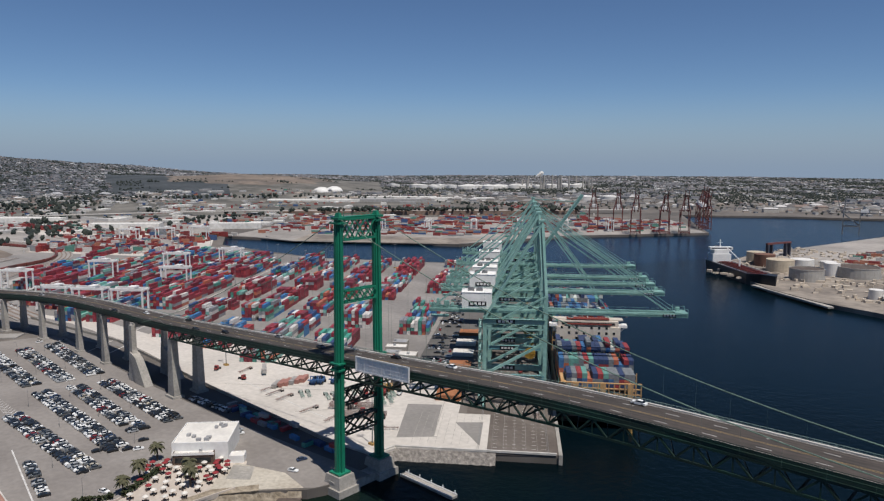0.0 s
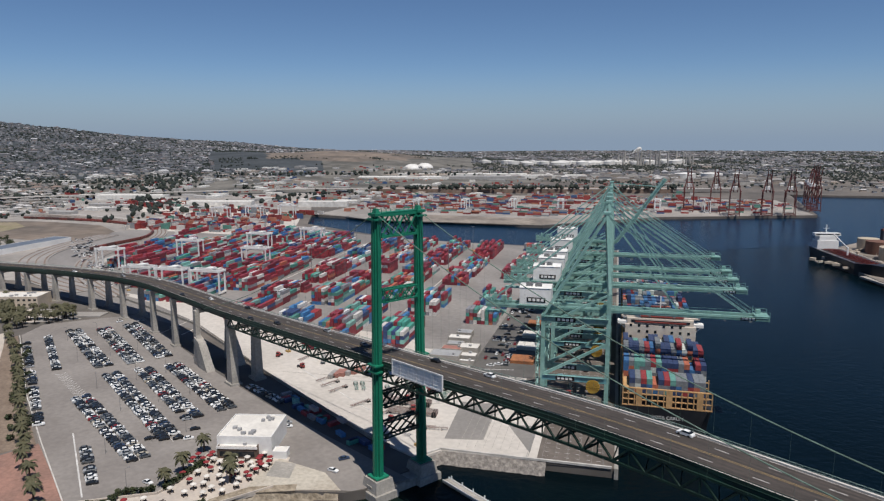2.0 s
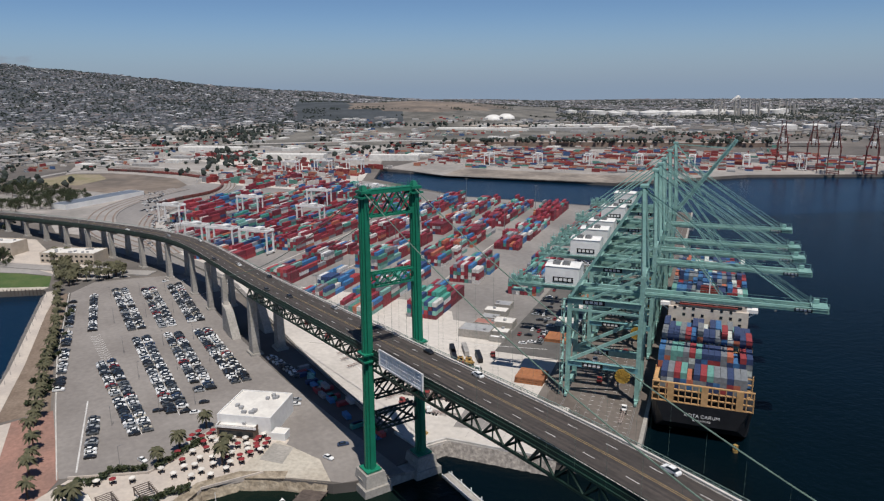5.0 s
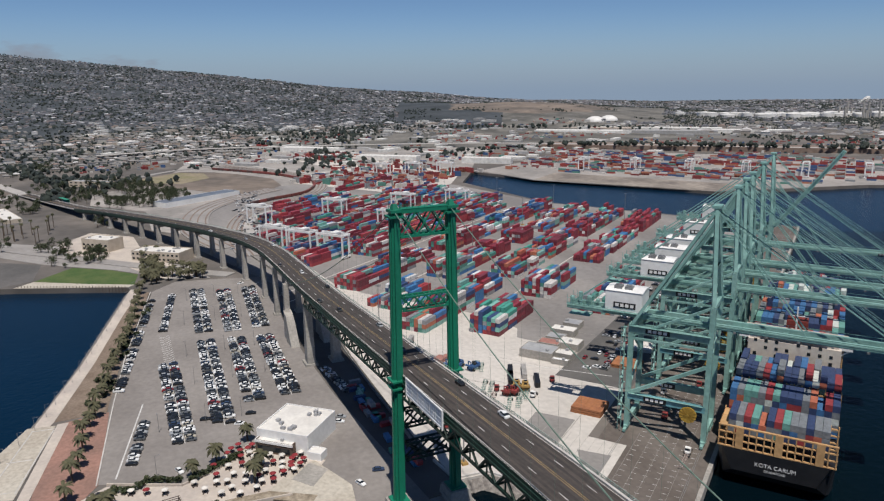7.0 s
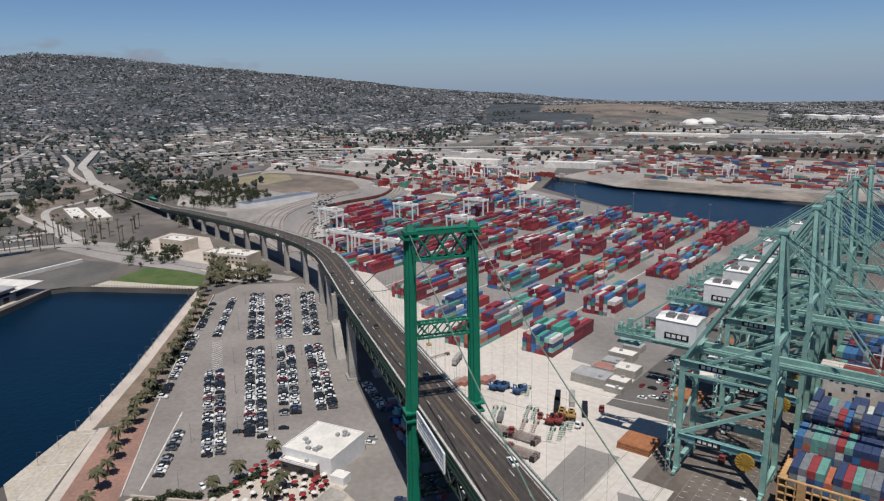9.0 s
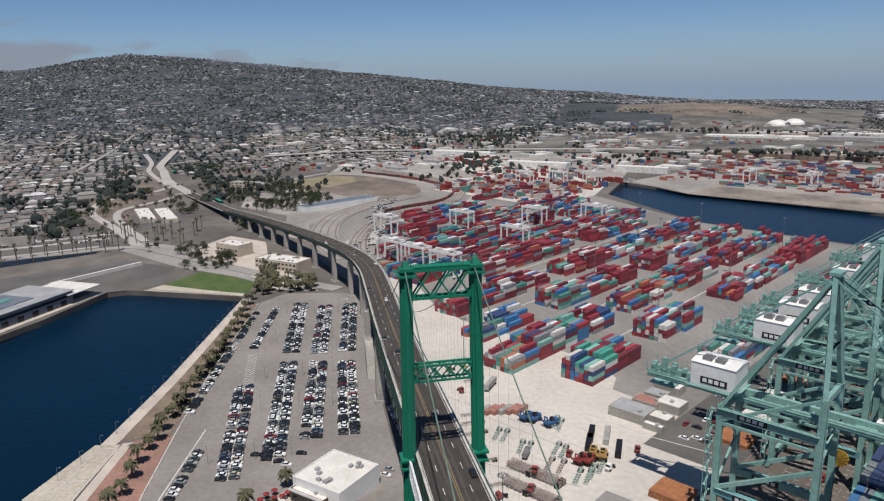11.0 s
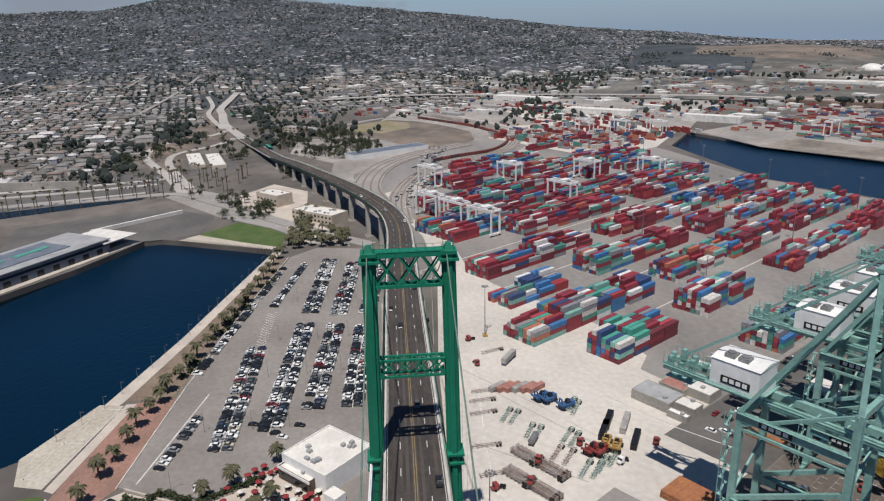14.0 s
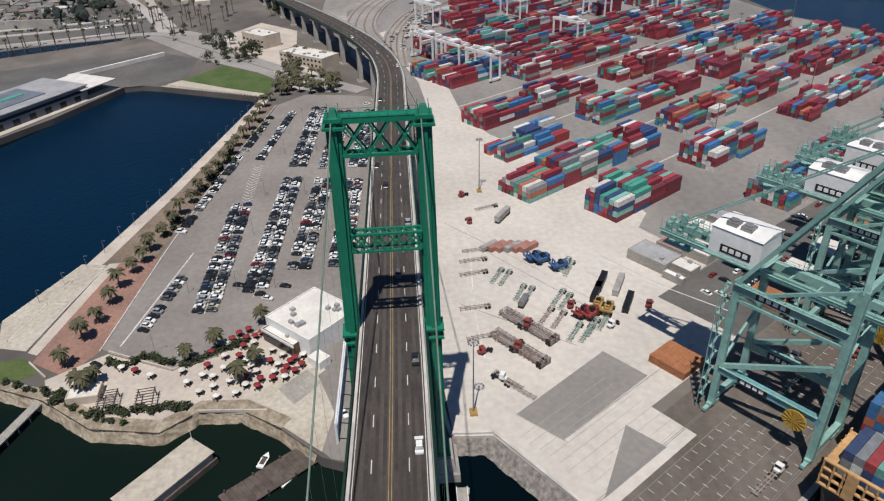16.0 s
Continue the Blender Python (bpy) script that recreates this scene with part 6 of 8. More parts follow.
M["screen_green"] = surface("screen_green", (0.04, 0.3, 0.2), None, 0.3, 1, 0.8)
M["cloth_red"] = surface("cloth_red", (0.3, 0.028, 0.035), None, 0.5, 2, 0.85)
M["cloth_white"] = surface("cloth_white", (0.72, 0.68, 0.62), None, 0.5, 2, 0.85, dirt=0.15)
M["wood_dark"] = surface("wood_dark", (0.085, 0.065, 0.055), (0.13, 0.1, 0.085), 0.3, 1.0, 0.9)
M["yellow_paint"] = surface("yellow_paint", (0.5, 0.31, 0.1), None, 0.3, 1, 0.5)
M["red_paint"] = surface("red_paint", (0.32, 0.055, 0.05), None, 0.3, 1, 0.5)
M["chassis_pale"] = surface("chassis_pale", (0.42, 0.37, 0.34), (0.34, 0.24, 0.21), 0.3, 1, 0.7)
M["chassis_green"] = surface("chassis_green", (0.2, 0.33, 0.28), (0.3, 0.36, 0.32), 0.3, 1, 0.7)
M["tank_white"] = surface("tank_white", (0.74, 0.72, 0.69), (0.66, 0.64, 0.6), 0.08, 0.4, 0.6, dirt=0.15)
M["tank_beige"] = surface("tank_beige", (0.52, 0.44, 0.33), (0.45, 0.38, 0.29), 0.08, 0.4, 0.7, dirt=0.2)
M["tank_grey"] = surface("tank_grey", (0.42, 0.4, 0.37), (0.36, 0.34, 0.31), 0.08, 0.4, 0.7, dirt=0.25)


def turned(shape, x, y, turn, z=0.0):
    m = pose(x, y, z, 0, 0, turn)
    shape.v = [tuple(m @ Vector(p)) for p in shape.v]
    return shape


def block(name, label, category, x, y, sx, sy, h, turn, wall="wall_beige", roof="roof_white", parapet=0.7, windows=0, group="", units=3):
    """A flat-roofed building: walls, recessed roof deck behind a parapet, windows and rooftop units."""
    b_ = thing(name, label, category, pose(x, y, 0.05, 0, 0, turn), group)
    w = Shape()
    t_ = 0.35
    for ox, oy, lx, ly in ((0, -sy / 2 + t_ / 2, sx, t_), (0, sy / 2 - t_ / 2, sx, t_), (-sx / 2 + t_ / 2, 0, t_, sy - 2 * t_), (sx / 2 - t_ / 2, 0, t_, sy - 2 * t_)):
        w.box(ox, oy, 0, lx, ly, h)
    part("wall", w, wall, b_)
    part("roof", Shape().box(0, 0, h - parapet - 0.3, sx - 2 * t_, sy - 2 * t_, 0.3), roof, b_)
    rr = random.Random(int(abs(x * 7 + y)))
    for i in range(units):
        ux, uy = rr.uniform(-sx * 0.38, sx * 0.38), rr.uniform(-sy * 0.38, sy * 0.38)
        part("roof_unit", Shape().box(ux, uy, h - parapet, rr.uniform(1.2, 2.2), rr.uniform(1.2, 2), 1.1), "roof_grey", b_)
    for k in range(windows):
        xx = -sx / 2 + (k + 0.5) * sx / windows
        for o in (-1, 1):
            for z_ in ([1.2] if h < 8 else [1.2, 5.0]):
                part("window", Shape().box(xx, o * (sy / 2 + 0.02), z_, sx / windows * 0.5, 0.08, 1.6), "glass_dark", b_)
    return b_


block("restaurant", "white flat-roofed waterfront restaurant with rooftop vents", "building", -269.3, 150.6, 23, 23.5, 8.5, 46.5, "white_paint", "roof_white", 0.5, 0, units=9)
low = block("restaurant_porch", "low white-roofed restaurant entrance wing with dark front", "building", -262.6, 141.2, 16.5, 6.5, 5.2, 46.5, "wall_brown", "roof_white", 0.3, 0, units=2)
part("cornice", Shape().box(0, -3.4, 4.3, 17.2, 0.4, 0.9).box(-8.4, 0, 4.3, 0.4, 6.8, 0.9), "white_paint", low)
part("window", Shape().box(0, -3.33, 1.0, 14.5, 0.1, 2.2), "glass_dark", low)
block("shed", "small white service shed beside the restaurant", "building", -250.5, 153.8, 6.0, 5.0, 3.2, 46.5, "white_paint", "roof_white", 0.2, 0, units=0)


def build_umbrella(cloth, label):
    u_ = thing("patio_umbrella", label, "umbrella", group="terrace umbrellas")
    c_ = Shape()
    n_ = 8
    ring = [(1.3 * math.cos(2 * math.pi * i / n_), 1.3 * math.sin(2 * math.pi * i / n_), 2.15) for i in range(n_)]
    inner = [(x * 0.97, y * 0.97, 1.95) for x, y, _ in ring]
    c_.add([(0, 0, 2.85)] + ring + inner, [(0, 1 + i, 1 + (i + 1) % n_) for i in range(n_)] + [(1 + i, 9 + i, 9 + (i + 1) % n_, 1 + (i + 1) % n_) for i in range(n_)])
    part("canopy", c_, cloth, u_)
    part("pole", Shape().rod((0, 0, 0), (0, 0, 2.8), 0.04, 6), "steel_grey", u_)
    part("table", Shape().rod((0, 0, 0.7), (0, 0, 0.76), 0.6, 12).rod((0, 0, 0), (0, 0, 0.7), 0.08, 6), "wood_dark", u_)
    for i in range(4):
        a = math.pi / 4 + i * math.pi / 2
        part("stool", Shape().box(1.0 * math.cos(a), 1.0 * math.sin(a), 0, 0.42, 0.42, 0.46).box(1.18 * math.cos(a), 1.18 * math.sin(a), 0.46, 0.42, 0.1, 0.45), "wood_dark", u_)
    return u_


rnd = random.Random(41)
red_u, white_u = build_umbrella("cloth_red", "dark red patio umbrella over a table"), build_umbrella("cloth_white", "cream patio umbrella over a table")
SPOT = [(-269, 124), (-271, 127), (-266, 122), (-266, 127), (-263, 121), (-259, 116), (-263, 130), (-259, 131), (-256, 126), (-253, 129), (-254, 133), (-250, 131), (-252, 137), (-250, 140), (-248, 143), (-251, 144), (-246, 139), (-246, 146), (-249, 148), (-254, 148), (-243, 143), (-247, 133), (-243, 135),
        (-250, 122), (-246, 119), (-243, 125), (-252, 116), (-248, 126), (-258, 137), (-255, 141), (-252, 92), (-249, 98), (-254, 87),
        (-261.5, 126.5), (-266.5, 130), (-268.5, 132), (-256.5, 121), (-244.5, 130), (-240.5, 130.5), (-239.5, 134.5), (-237, 128), (-247, 115.5), (-241, 120), (-236, 122), (-245.5, 142.5), (-243, 139), (-252.5, 145.5), (-239, 116), (-244, 111), (-250, 108)]
for i, (x, y) in enumerate(SPOT):
    src = red_u if i in (0, 1, 2, 3, 5, 8, 12, 14, 15, 17, 18, 22, 26, 30, 33, 34, 35, 37, 39, 44, 45, 46) else white_u
    m = pose(x, y, 0.12, 0, 0, rnd.uniform(0, 90))
    if src.get("placed"):
        copy_thing(src, m)
    else:
        src.matrix_world = m
        src["placed"] = 1
for u_ in [o for o in scene.objects if o.get("placed")]:
    del u_["placed"]


def pergola(x, y, turn, sx, sy):
    p_ = thing("pergola", "dark wooden pergola on the waterside terrace", "pergola", pose(x, y, 0.1, 0, 0, turn))
    for a in (-1, 1):
        for b_ in (-1, 1):
            part("post", Shape().box(a * sx / 2, b_ * sy / 2, 0, 0.3, 0.3, 3.0), "wood_dark", p_)
        part("beam", Shape().box(0, a * sy / 2, 3.0, sx + 1, 0.3, 0.35), "wood_dark", p_)
    for i in range(7):
        part("slat", Shape().box(-sx / 2 + sx * i / 6, 0, 3.36, 0.2, sy + 1, 0.2), "wood_dark", p_)


pergola(-237, 88, 8, 7, 5)
pergola(-236, 100, 8, 8, 5)
block("kiosk", "small pale flat-roofed kiosk on the terrace", "building", -242, 79, 7, 10, 3.0, 5, "wall_beige", "cloth_white", 0.2, 0, units=0)
# terrace planter walls between car park and terrace
for a, q in (((-265, 79), (-252.5, 104)), ((-252.5, 104), (-258, 117)), ((-258, 117), (-271.5, 131)), ((-231, 117), (-229, 139)), ((-253, 62), (-262, 53))):
    setting("wall_low", Shape().beam((*a, 0.4), (*q, 0.4), 0.5, 0.9), "promenade", "low pale planter wall", "wall")

barge = thing("floating_clubhouse", "tan flat-roofed floating building moored by the shore", "building", pose(-205.5, 113, -4.2, 0, 0, 141))
part("hull", Shape().box(0, 0, 0, 28, 11, 2.2), "wood_dark", barge)
part("cabin", Shape().box(0.5, 0, 2.2, 25, 9.4, 2.6), "wall_beige", barge)
part("roof", Shape().box(0, 0, 4.8, 27, 10.6, 0.35), "sand", barge)
part("mast", Shape().rod((12.5, 3, 4.8), (12.5, 3, 10), 0.1, 6), "white_paint", barge)
dock = thing("timber_dock", "dark weathered timber dock beside the bridge pier", "dock", pose(-205, 143, -3.0, 0, 0, 128))
for i in range(16):
    part("plank", Shape().box(-14 + i * 1.9, 0, 0, 1.84, 9, 0.3), "wood_dark", dock)
for a in (-13, -4, 5, 14):
    for b_ in (-4.2, 4.2):
        part("pile", Shape().rod((a, b_, -3), (a, b_, 1.2), 0.25, 8), "wood_dark", dock)


def boat(x, y, turn, length=6.0):
    b_ = thing("motorboat", "small white motorboat moored at the dock", "boat", pose(x, y, -4.1, 0, 0, turn), "boats")
    h = Shape()
    w = length * 0.19
    h.hexa([(-length / 2, -w * 0.8, -0.2), (length * 0.2, -w * 0.8, -0.2), (length * 0.2, w * 0.8, -0.2), (-length / 2, w * 0.8, -0.2)], [(-length / 2, -w, 0.8), (length * 0.2, -w, 0.85), (length * 0.2, w, 0.85), (-length / 2, w, 0.8)])
    h.add([(length * 0.2, -w * 0.8, -0.2), (length * 0.2, w * 0.8, -0.2), (length * 0.45, 0, 0), (length * 0.2, -w, 0.85), (length * 0.2, w, 0.85), (length / 2, 0, 1.0)], [(0, 2, 1), (3, 4, 5), (0, 3, 5, 2), (1, 2, 5, 4)])
    part("hull", h, "white_paint", b_)
    part("cockpit", Shape().box(-0.6, 0, 0.81, length * 0.4, w * 1.3, 0.06), "wood_dark", b_)
    part("windscreen", Shape().box(0.7, 0, 0.8, 0.1, w * 1.5, 0.6), "glass_dark", b_)


boat(-212, 139.5, 160)
boat(-204.5, 147.5, 140, 7)
boat(-185.5, 165.5, 60, 8)
gang = thing("floating_dock", "white floating dock with railings beside the tower pier", "dock", pose(-181, 196, -4.0, 0, 0, -2))
part("deck", Shape().box(0, 0, 0, 29, 3.2, 0.9), "concrete", gang)
part("kerb", Shape().box(0, 1.5, 0.9, 29, 0.25, 0.5).box(0, -1.5, 0.9, 29, 0.25, 0.5), "white_paint", gang)
for i in range(5):
    part("pile", Shape().rod((-13 + i * 6.5, 1.9, -3), (-13 + i * 6.5, 1.9, 2.2), 0.22, 8), "white_paint", gang)
jetty = thing("jetty", "narrow pale concrete jetty on piles", "jetty", pose(-232, 60, -1.6, 0, 0, -17))
part("deck", Shape().box(0, 0, 0, 24, 3.2, 0.5), "concrete", jetty)
for i in range(5):
    part("pile", Shape().rod((-10 + i * 5, 1.2, -5), (-10 + i * 5, 1.2, 0.8), 0.25, 8), "concrete", jetty)
# fender piles at the head of the basin
for i in range(34):
    x, y = -583.5 + i * 1.1, 20 + i * 2.15
    tagged(part("fender_pile", Shape().rod((x + 2, y, -6), (x + 2, y, 1.2), 0.28, 6), "wood_dark"), "dark timber fender pile in the water", "pile", "basin piles")
buoy = thing("buoy", "yellow channel marker buoy", "buoy", pose(-146, 300, -4))
part("float", Shape().rod((0, 0, 0), (0, 0, 1.2), 1.1, 10), "yellow_paint", buoy)
part("top", Shape().box(0, 0, 1.2, 1.5, 1.5, 1.9), "yellow_paint", buoy)
# pier floor under the bridge and fence wall
setting("wall_fence", Shape().beam((-230, 191, 0.9), (-345, 196, 0.9), 0.3, 1.8).beam((-345, 196, 0.9), (-480, 205, 0.9), 0.3, 1.8).beam((-480, 205, 0.9), (-600, 190, 0.9), 0.3, 1.8), "concrete", "low concrete wall between car park and terminal", "wall")
for i in range(26):
    x = -222 - rnd.uniform(0, 90)
    o = new("shipping_container", yard_mesh)
    o.matrix_world = pose(x, 184 + rnd.uniform(-3, 4) + (-x - 222) * 0.03, 0.06 + (2.6 if i > 22 else 0), 0, 0, rnd.choice((85, 88, 90, 0)) + 2) @ Matrix.Diagonal((0.9, 0.45, 0.7, 1))
    tagged(o, "dark storage box standing in the shade under the bridge", "container", "boxes under the bridge")

for x, y, z, turn in ((-968, 26, 6.0, 20), (-1385, -100, 1.2, 18)):
    net = thing("work_screen", "bright green mesh screen on a work scaffold over the road", "scaffold", pose(x, y, z, 0, 0, turn), "green work screens")
    part("screen", Shape().box(0, 8.6, -1.0, 26, 0.3, 4.5).box(0, 6.5, 3.5, 26, 4.5, 0.2), "screen_green", net)
    for k in range(5):
        part("post", Shape().box(-12 + 6 * k, 8.9, -3.0, 0.3, 0.3, 6.5), "steel_grey", net)

# ---- buildings round the basin ----
block("terminal_building", "two-storey beige building with white roof beside the viaduct", "building", -626, 122, 46, 20, 8.5, 50, "wall_beige", "roof_white", 0.6, 11, units=10)
block("office_building", "pale pink stepped office building among trees", "building", -690, 76, 30, 18, 11, 45, "wall_beige", "roof_white", 0.6, 6)
block("warehouse_low", "long low white-roofed building", "building", -921, -50, 88, 17, 4.4, 17, "wall_beige", "roof_white", 0.3, 0, units=4)
block("warehouse_low", "long low white-roofed building", "building", -915, -25, 88, 17, 4.4, 17, "wall_beige", "roof_white", 0.3, 0, units=4)
block("transit_shed", "long shed with blue-grey striped roof beside the railway", "building", -936, 184, 113, 26, 6, 122.4, "white_paint", "roof_blue", 0.2, 0, units=0)
block("park_building", "long low brown and white building on the rise", "building", -1150, 60, 70, 16, 8, 50, "wall_beige", "roof_grey", 0.4, 8)
wh = thing("cruise_terminal", "long dark-windowed terminal with blue-grey and white roofs on the wharf", "building", pose(-505, -82, 0, 0, 0, -29))
part("wall", Shape().box(0, 0, 0, 150, 42, 9.5), "roof_blue", wh)
part("roof", Shape().box(0, 0, 9.5, 152, 44, 0.6), "roof_grey", wh)
part("solar_field", Shape().box(10, -2, 10.1, 120, 28, 0.5), "roof_blue", wh, "dark blue-grey roof panels")
for i in range(3):
    part("skylight", Shape().box(-30 + i * 34, -2, 10.6, 26, 5, 0.3), "roof_teal", wh)
part("window_band", Shape().box(0, 21.05, 5.6, 148, 0.12, 1.8), "glass_dark", wh)
for i in range(12):
    part("door", Shape().box(-66 + i * 12, 21.05, 0.2, 5, 0.14, 4), "glass_dark", wh)
part("canopy", Shape().box(-84, 4, 7.2, 30, 40, 0.6), "roof_white", wh)
cover("pavement_wharf_edge", [(-582, -12), (-470, -70), (-110, -290), (-115, -300), (-474, -79), (-586, -21)], "promenade", "pale concrete wharf edge", 0.12)
setting("wall_long", Shape().beam((-612, -60, 1.5), (-668, -2, 1.5), 2.2, 3.0), "roof_white", "long low white canopy roof by the road", "canopy")
setting("wall_bluff", Shape().beam((-800, -330, 4), (-790, -130, 4), 2.5, 9), "concrete", "grey retaining wall below the town", "wall")

# ---- apron and quay equipment ----


def build_chassis(material, label):
    c = thing("trailer_chassis", label, "trailer", group="parked chassis")
    f = Shape().box(-0.45, 0, 1.05, 0.18, 12, 0.25).box(0.45, 0, 1.05, 0.18, 12, 0.25)
    for i in range(7):
        f.box(0, -5.8 + i * 1.93, 1.05, 2.3, 0.2, 0.22)
    part("frame", f, material, c)
    for y in (4.0, 5.2):
        for x in (-0.95, 0.95):
            part("wheel", Shape().rod((x - 0.28, y, 0.5), (x + 0.28, y, 0.5), 0.5, 10), "tyre", c)
    part("landing_leg", Shape().box(-0.7, -3.2, 0, 0.15, 0.15, 1.1).box(0.7, -3.2, 0, 0.15, 0.15, 1.1), material, c)
    return c


def build_tractor(material, label):
    c = thing("yard_tractor", label, "truck", group="yard tractors")
    part("chassis", Shape().box(0, 0, 0.6, 1.1, 5.0, 0.4), "black_paint", c)
    cab = part("cab", Shape().box(0, -1.5, 1.0, 2.3, 1.7, 1.9, 0, 0.92), material, c)
    part("windscreen", Shape().box(0, -2.36, 1.9, 1.9, 0.08, 0.8), "glass_dark", cab)
    part("bonnet", Shape().box(0, -2.7, 0.8, 1.6, 0.9, 0.7), material, c)
    for y in (-1.9, 1.4):
        for x in (-0.95, 0.95):
            part("wheel", Shape().rod((x - 0.25, y, 0.5), (x + 0.25, y, 0.5), 0.5, 10), "tyre", c)
    return c


M["handler_blue"] = surface("handler_blue", (0.05, 0.13, 0.3), None, 0.3, 1, 0.6)


def build_reach(material, label):
    """A top handler: body, mast and spreader."""
    c = thing("container_handler", label, "forklift", group="container handlers")
    part("body", Shape().box(0, 0.5, 0.9, 3.2, 6.0, 1.6).box(0, 2.6, 2.5, 2.8, 1.8, 0.8), material, c)
    part("cab", Shape().box(0, 0.6, 2.5, 1.7, 1.7, 1.7, 0, 0.9), "glass_dark", c)
    part("mast", Shape().box(-0.9, -2.8, 0.5, 0.4, 0.5, 4.6).box(0.9, -2.8, 0.5, 0.4, 0.5, 4.6).box(0, -2.8, 4.8, 2.2, 0.5, 0.4), material, c)
    part("spreader", Shape().box(0, -3.5, 2.6, 4.6, 0.7, 0.7), material, c)
    for y in (-1.8, 2.6):
        for x in (-1.7, 1.7):
            part("wheel", Shape().rod((x - 0.4, y, 0.85), (x + 0.4, y, 0.85), 0.85, 12), "tyre", c)
    return c


KIT = {"green": build_chassis("chassis_green", "pale green empty container chassis parked on the apron"), "grey": build_chassis("chassis_pale", "grey empty container chassis parked on the apron"),
       "redt": build_tractor("red_paint", "red yard tractor parked on the apron"), "whitet": build_tractor("white_paint", "white yard tractor on the quay"),
       "redh": build_reach("red_paint", "red container handler with raised mast"), "yellowh": build_reach("yellow_paint", "yellow container handler with raised mast"), "blueh": build_reach("handler_blue", "blue container handler with raised mast")}
placed = set()


def put(kind, x, y, turn, z=0.1):
    m = pose(x, y, z, 0, 0, turn)
    if kind in placed:
        return copy_thing(KIT[kind], m)
    placed.add(kind)
    KIT[kind].matrix_world = m
    return KIT[kind]


for a, q in (((-259, 215), (-240, 230)), ((-272, 220), (-251, 236))):
    ang = math.degrees(math.atan2(q[1] - a[1], q[0] - a[0])) - 90
    for k in (0.25, 0.75):
        for lay in range(3):
            for off in (-1.4, 1.4):
                put("grey", a[0] + (q[0] - a[0]) * k - math.sin(radians(ang + 90)) * off, a[1] + (q[1] - a[1]) * k + math.cos(radians(ang + 90)) * off, ang + rnd.uniform(-2, 2), 0.1 + 0.75 * lay)
for k in (0.5,):
    put("redt", -259 + 19 * k, 215 + 15 * k, 60, 2.4)
    put("redt", -272 + 21 * k, 220 + 16 * k, 60, 2.4)
for x, y, a, kd in ((-297, 222, 60, "green"), (-295, 225, 60, "green"), (-284, 229, 62, "green"), (-282, 232, 62, "green"), (-279, 243, 55, "green"), (-276, 245, 55, "green"), (-274, 247, 58, "redt"), (-268, 236, 55, "grey"), (-265, 240, 55, "grey"),
                    (-257, 244, 55, "green"), (-256, 248, 55, "green"), (-259, 251, 55, "green"), (-262, 256, 55, "green"), (-260, 259, 35, "whitet"), (-267, 249, 40, "redh"), (-266, 252, 40, "redh"), (-271, 256, 60, "yellowh"), (-268, 259, 60, "yellowh"),
                    (-308, 239, 30, "blueh"), (-306, 242, 30, "blueh"), (-300, 248, 20, "blueh"), (-302, 251, 60, "green"), (-299, 252, 60, "green"), (-271, 276, 60, "redt"), (-234, 216, 130, "grey"), (-229, 219, 132, "grey"), (-236, 213, 150, "whitet"),
                    (-345, 216, 100, "redt"), (-300, 213, 10, "grey"), (-310, 214, 8, "grey"), (-318, 216, 5, "grey"), (-258, 211, 10, "grey"), (-250, 211, 20, "redt"), (-276, 210.5, 5, "grey"), (-372, 217, 30, "redt"), (-357, 226, 20, "grey")):
    put(kd, x, y, a)
for u_, v_, kd in ((-6, 26.5, "whitet"), (-14.5, 26.5, "grey"), (20, 12, "redt"), (28, 12, "green"), (60, 19, "redt"), (90, 10, "whitet"), (98, 10, "green"), (150, 15, "whitet"), (44, 6, "whitet")):
    p = Q(u_, v_)
    put(kd, p.x, p.y, QUAY_TURN - 90, 0.14)


def loose_box(x, y, z, turn, mat, label, l=12.19, h=2.6):
    o = thing("shipping_container", label, "container", pose(x, y, z, 0, 0, turn), "containers on the apron")
    part("body", Shape().box(0, 0, 0, 2.44, l, h), mat, o)
    part("door_end", Shape().box(-0.6, -l / 2 - 0.03, 0.1, 1.1, 0.06, h - 0.2).box(0.6, -l / 2 - 0.03, 0.1, 1.1, 0.06, h - 0.2), mat, o)
    return o


M["box_pink"] = surface("box_pink", (0.42, 0.2, 0.16), (0.34, 0.16, 0.13), 0.3, 1, 0.8)
M["box_grey"] = surface("box_grey", (0.4, 0.38, 0.36), None, 0.3, 1, 0.7)
for i in range(6):
    loose_box(-320 + i * 0.6, 222 + i * 3.4, 0.1, QUAY_TURN - 90, "box_pink" if i % 3 else "box_grey", "faded red flat container standing on the apron", 9, 2.3)
for x, y, a in ((-287, 262, 62), (-280, 258, 62), (-272, 268, 62)):
    loose_box(x, y, 0.1, a, "black_paint", "dark container standing on the apron")
loose_box(-284, 268, 0.1, 62, "box_grey", "long grey container on the apron", 13.7)
loose_box(-346, 232, 1.4, QUAY_TURN - 70, "box_grey", "grey container on a parked chassis")
put("green", -346, 232, QUAY_TURN - 70)
tk = thing("tank_container", "grey tank trailer parked on the apron", "tank", pose(-277, 229, 0.1, 0, 0, 60))
part("tank", Shape().rod((0, -3, 1.9), (0, 3, 1.9), 1.3, 14), "steel_grey", tk)
part("frame", Shape().box(0, 0, 0, 2.2, 6.4, 0.6), "black_paint", tk)


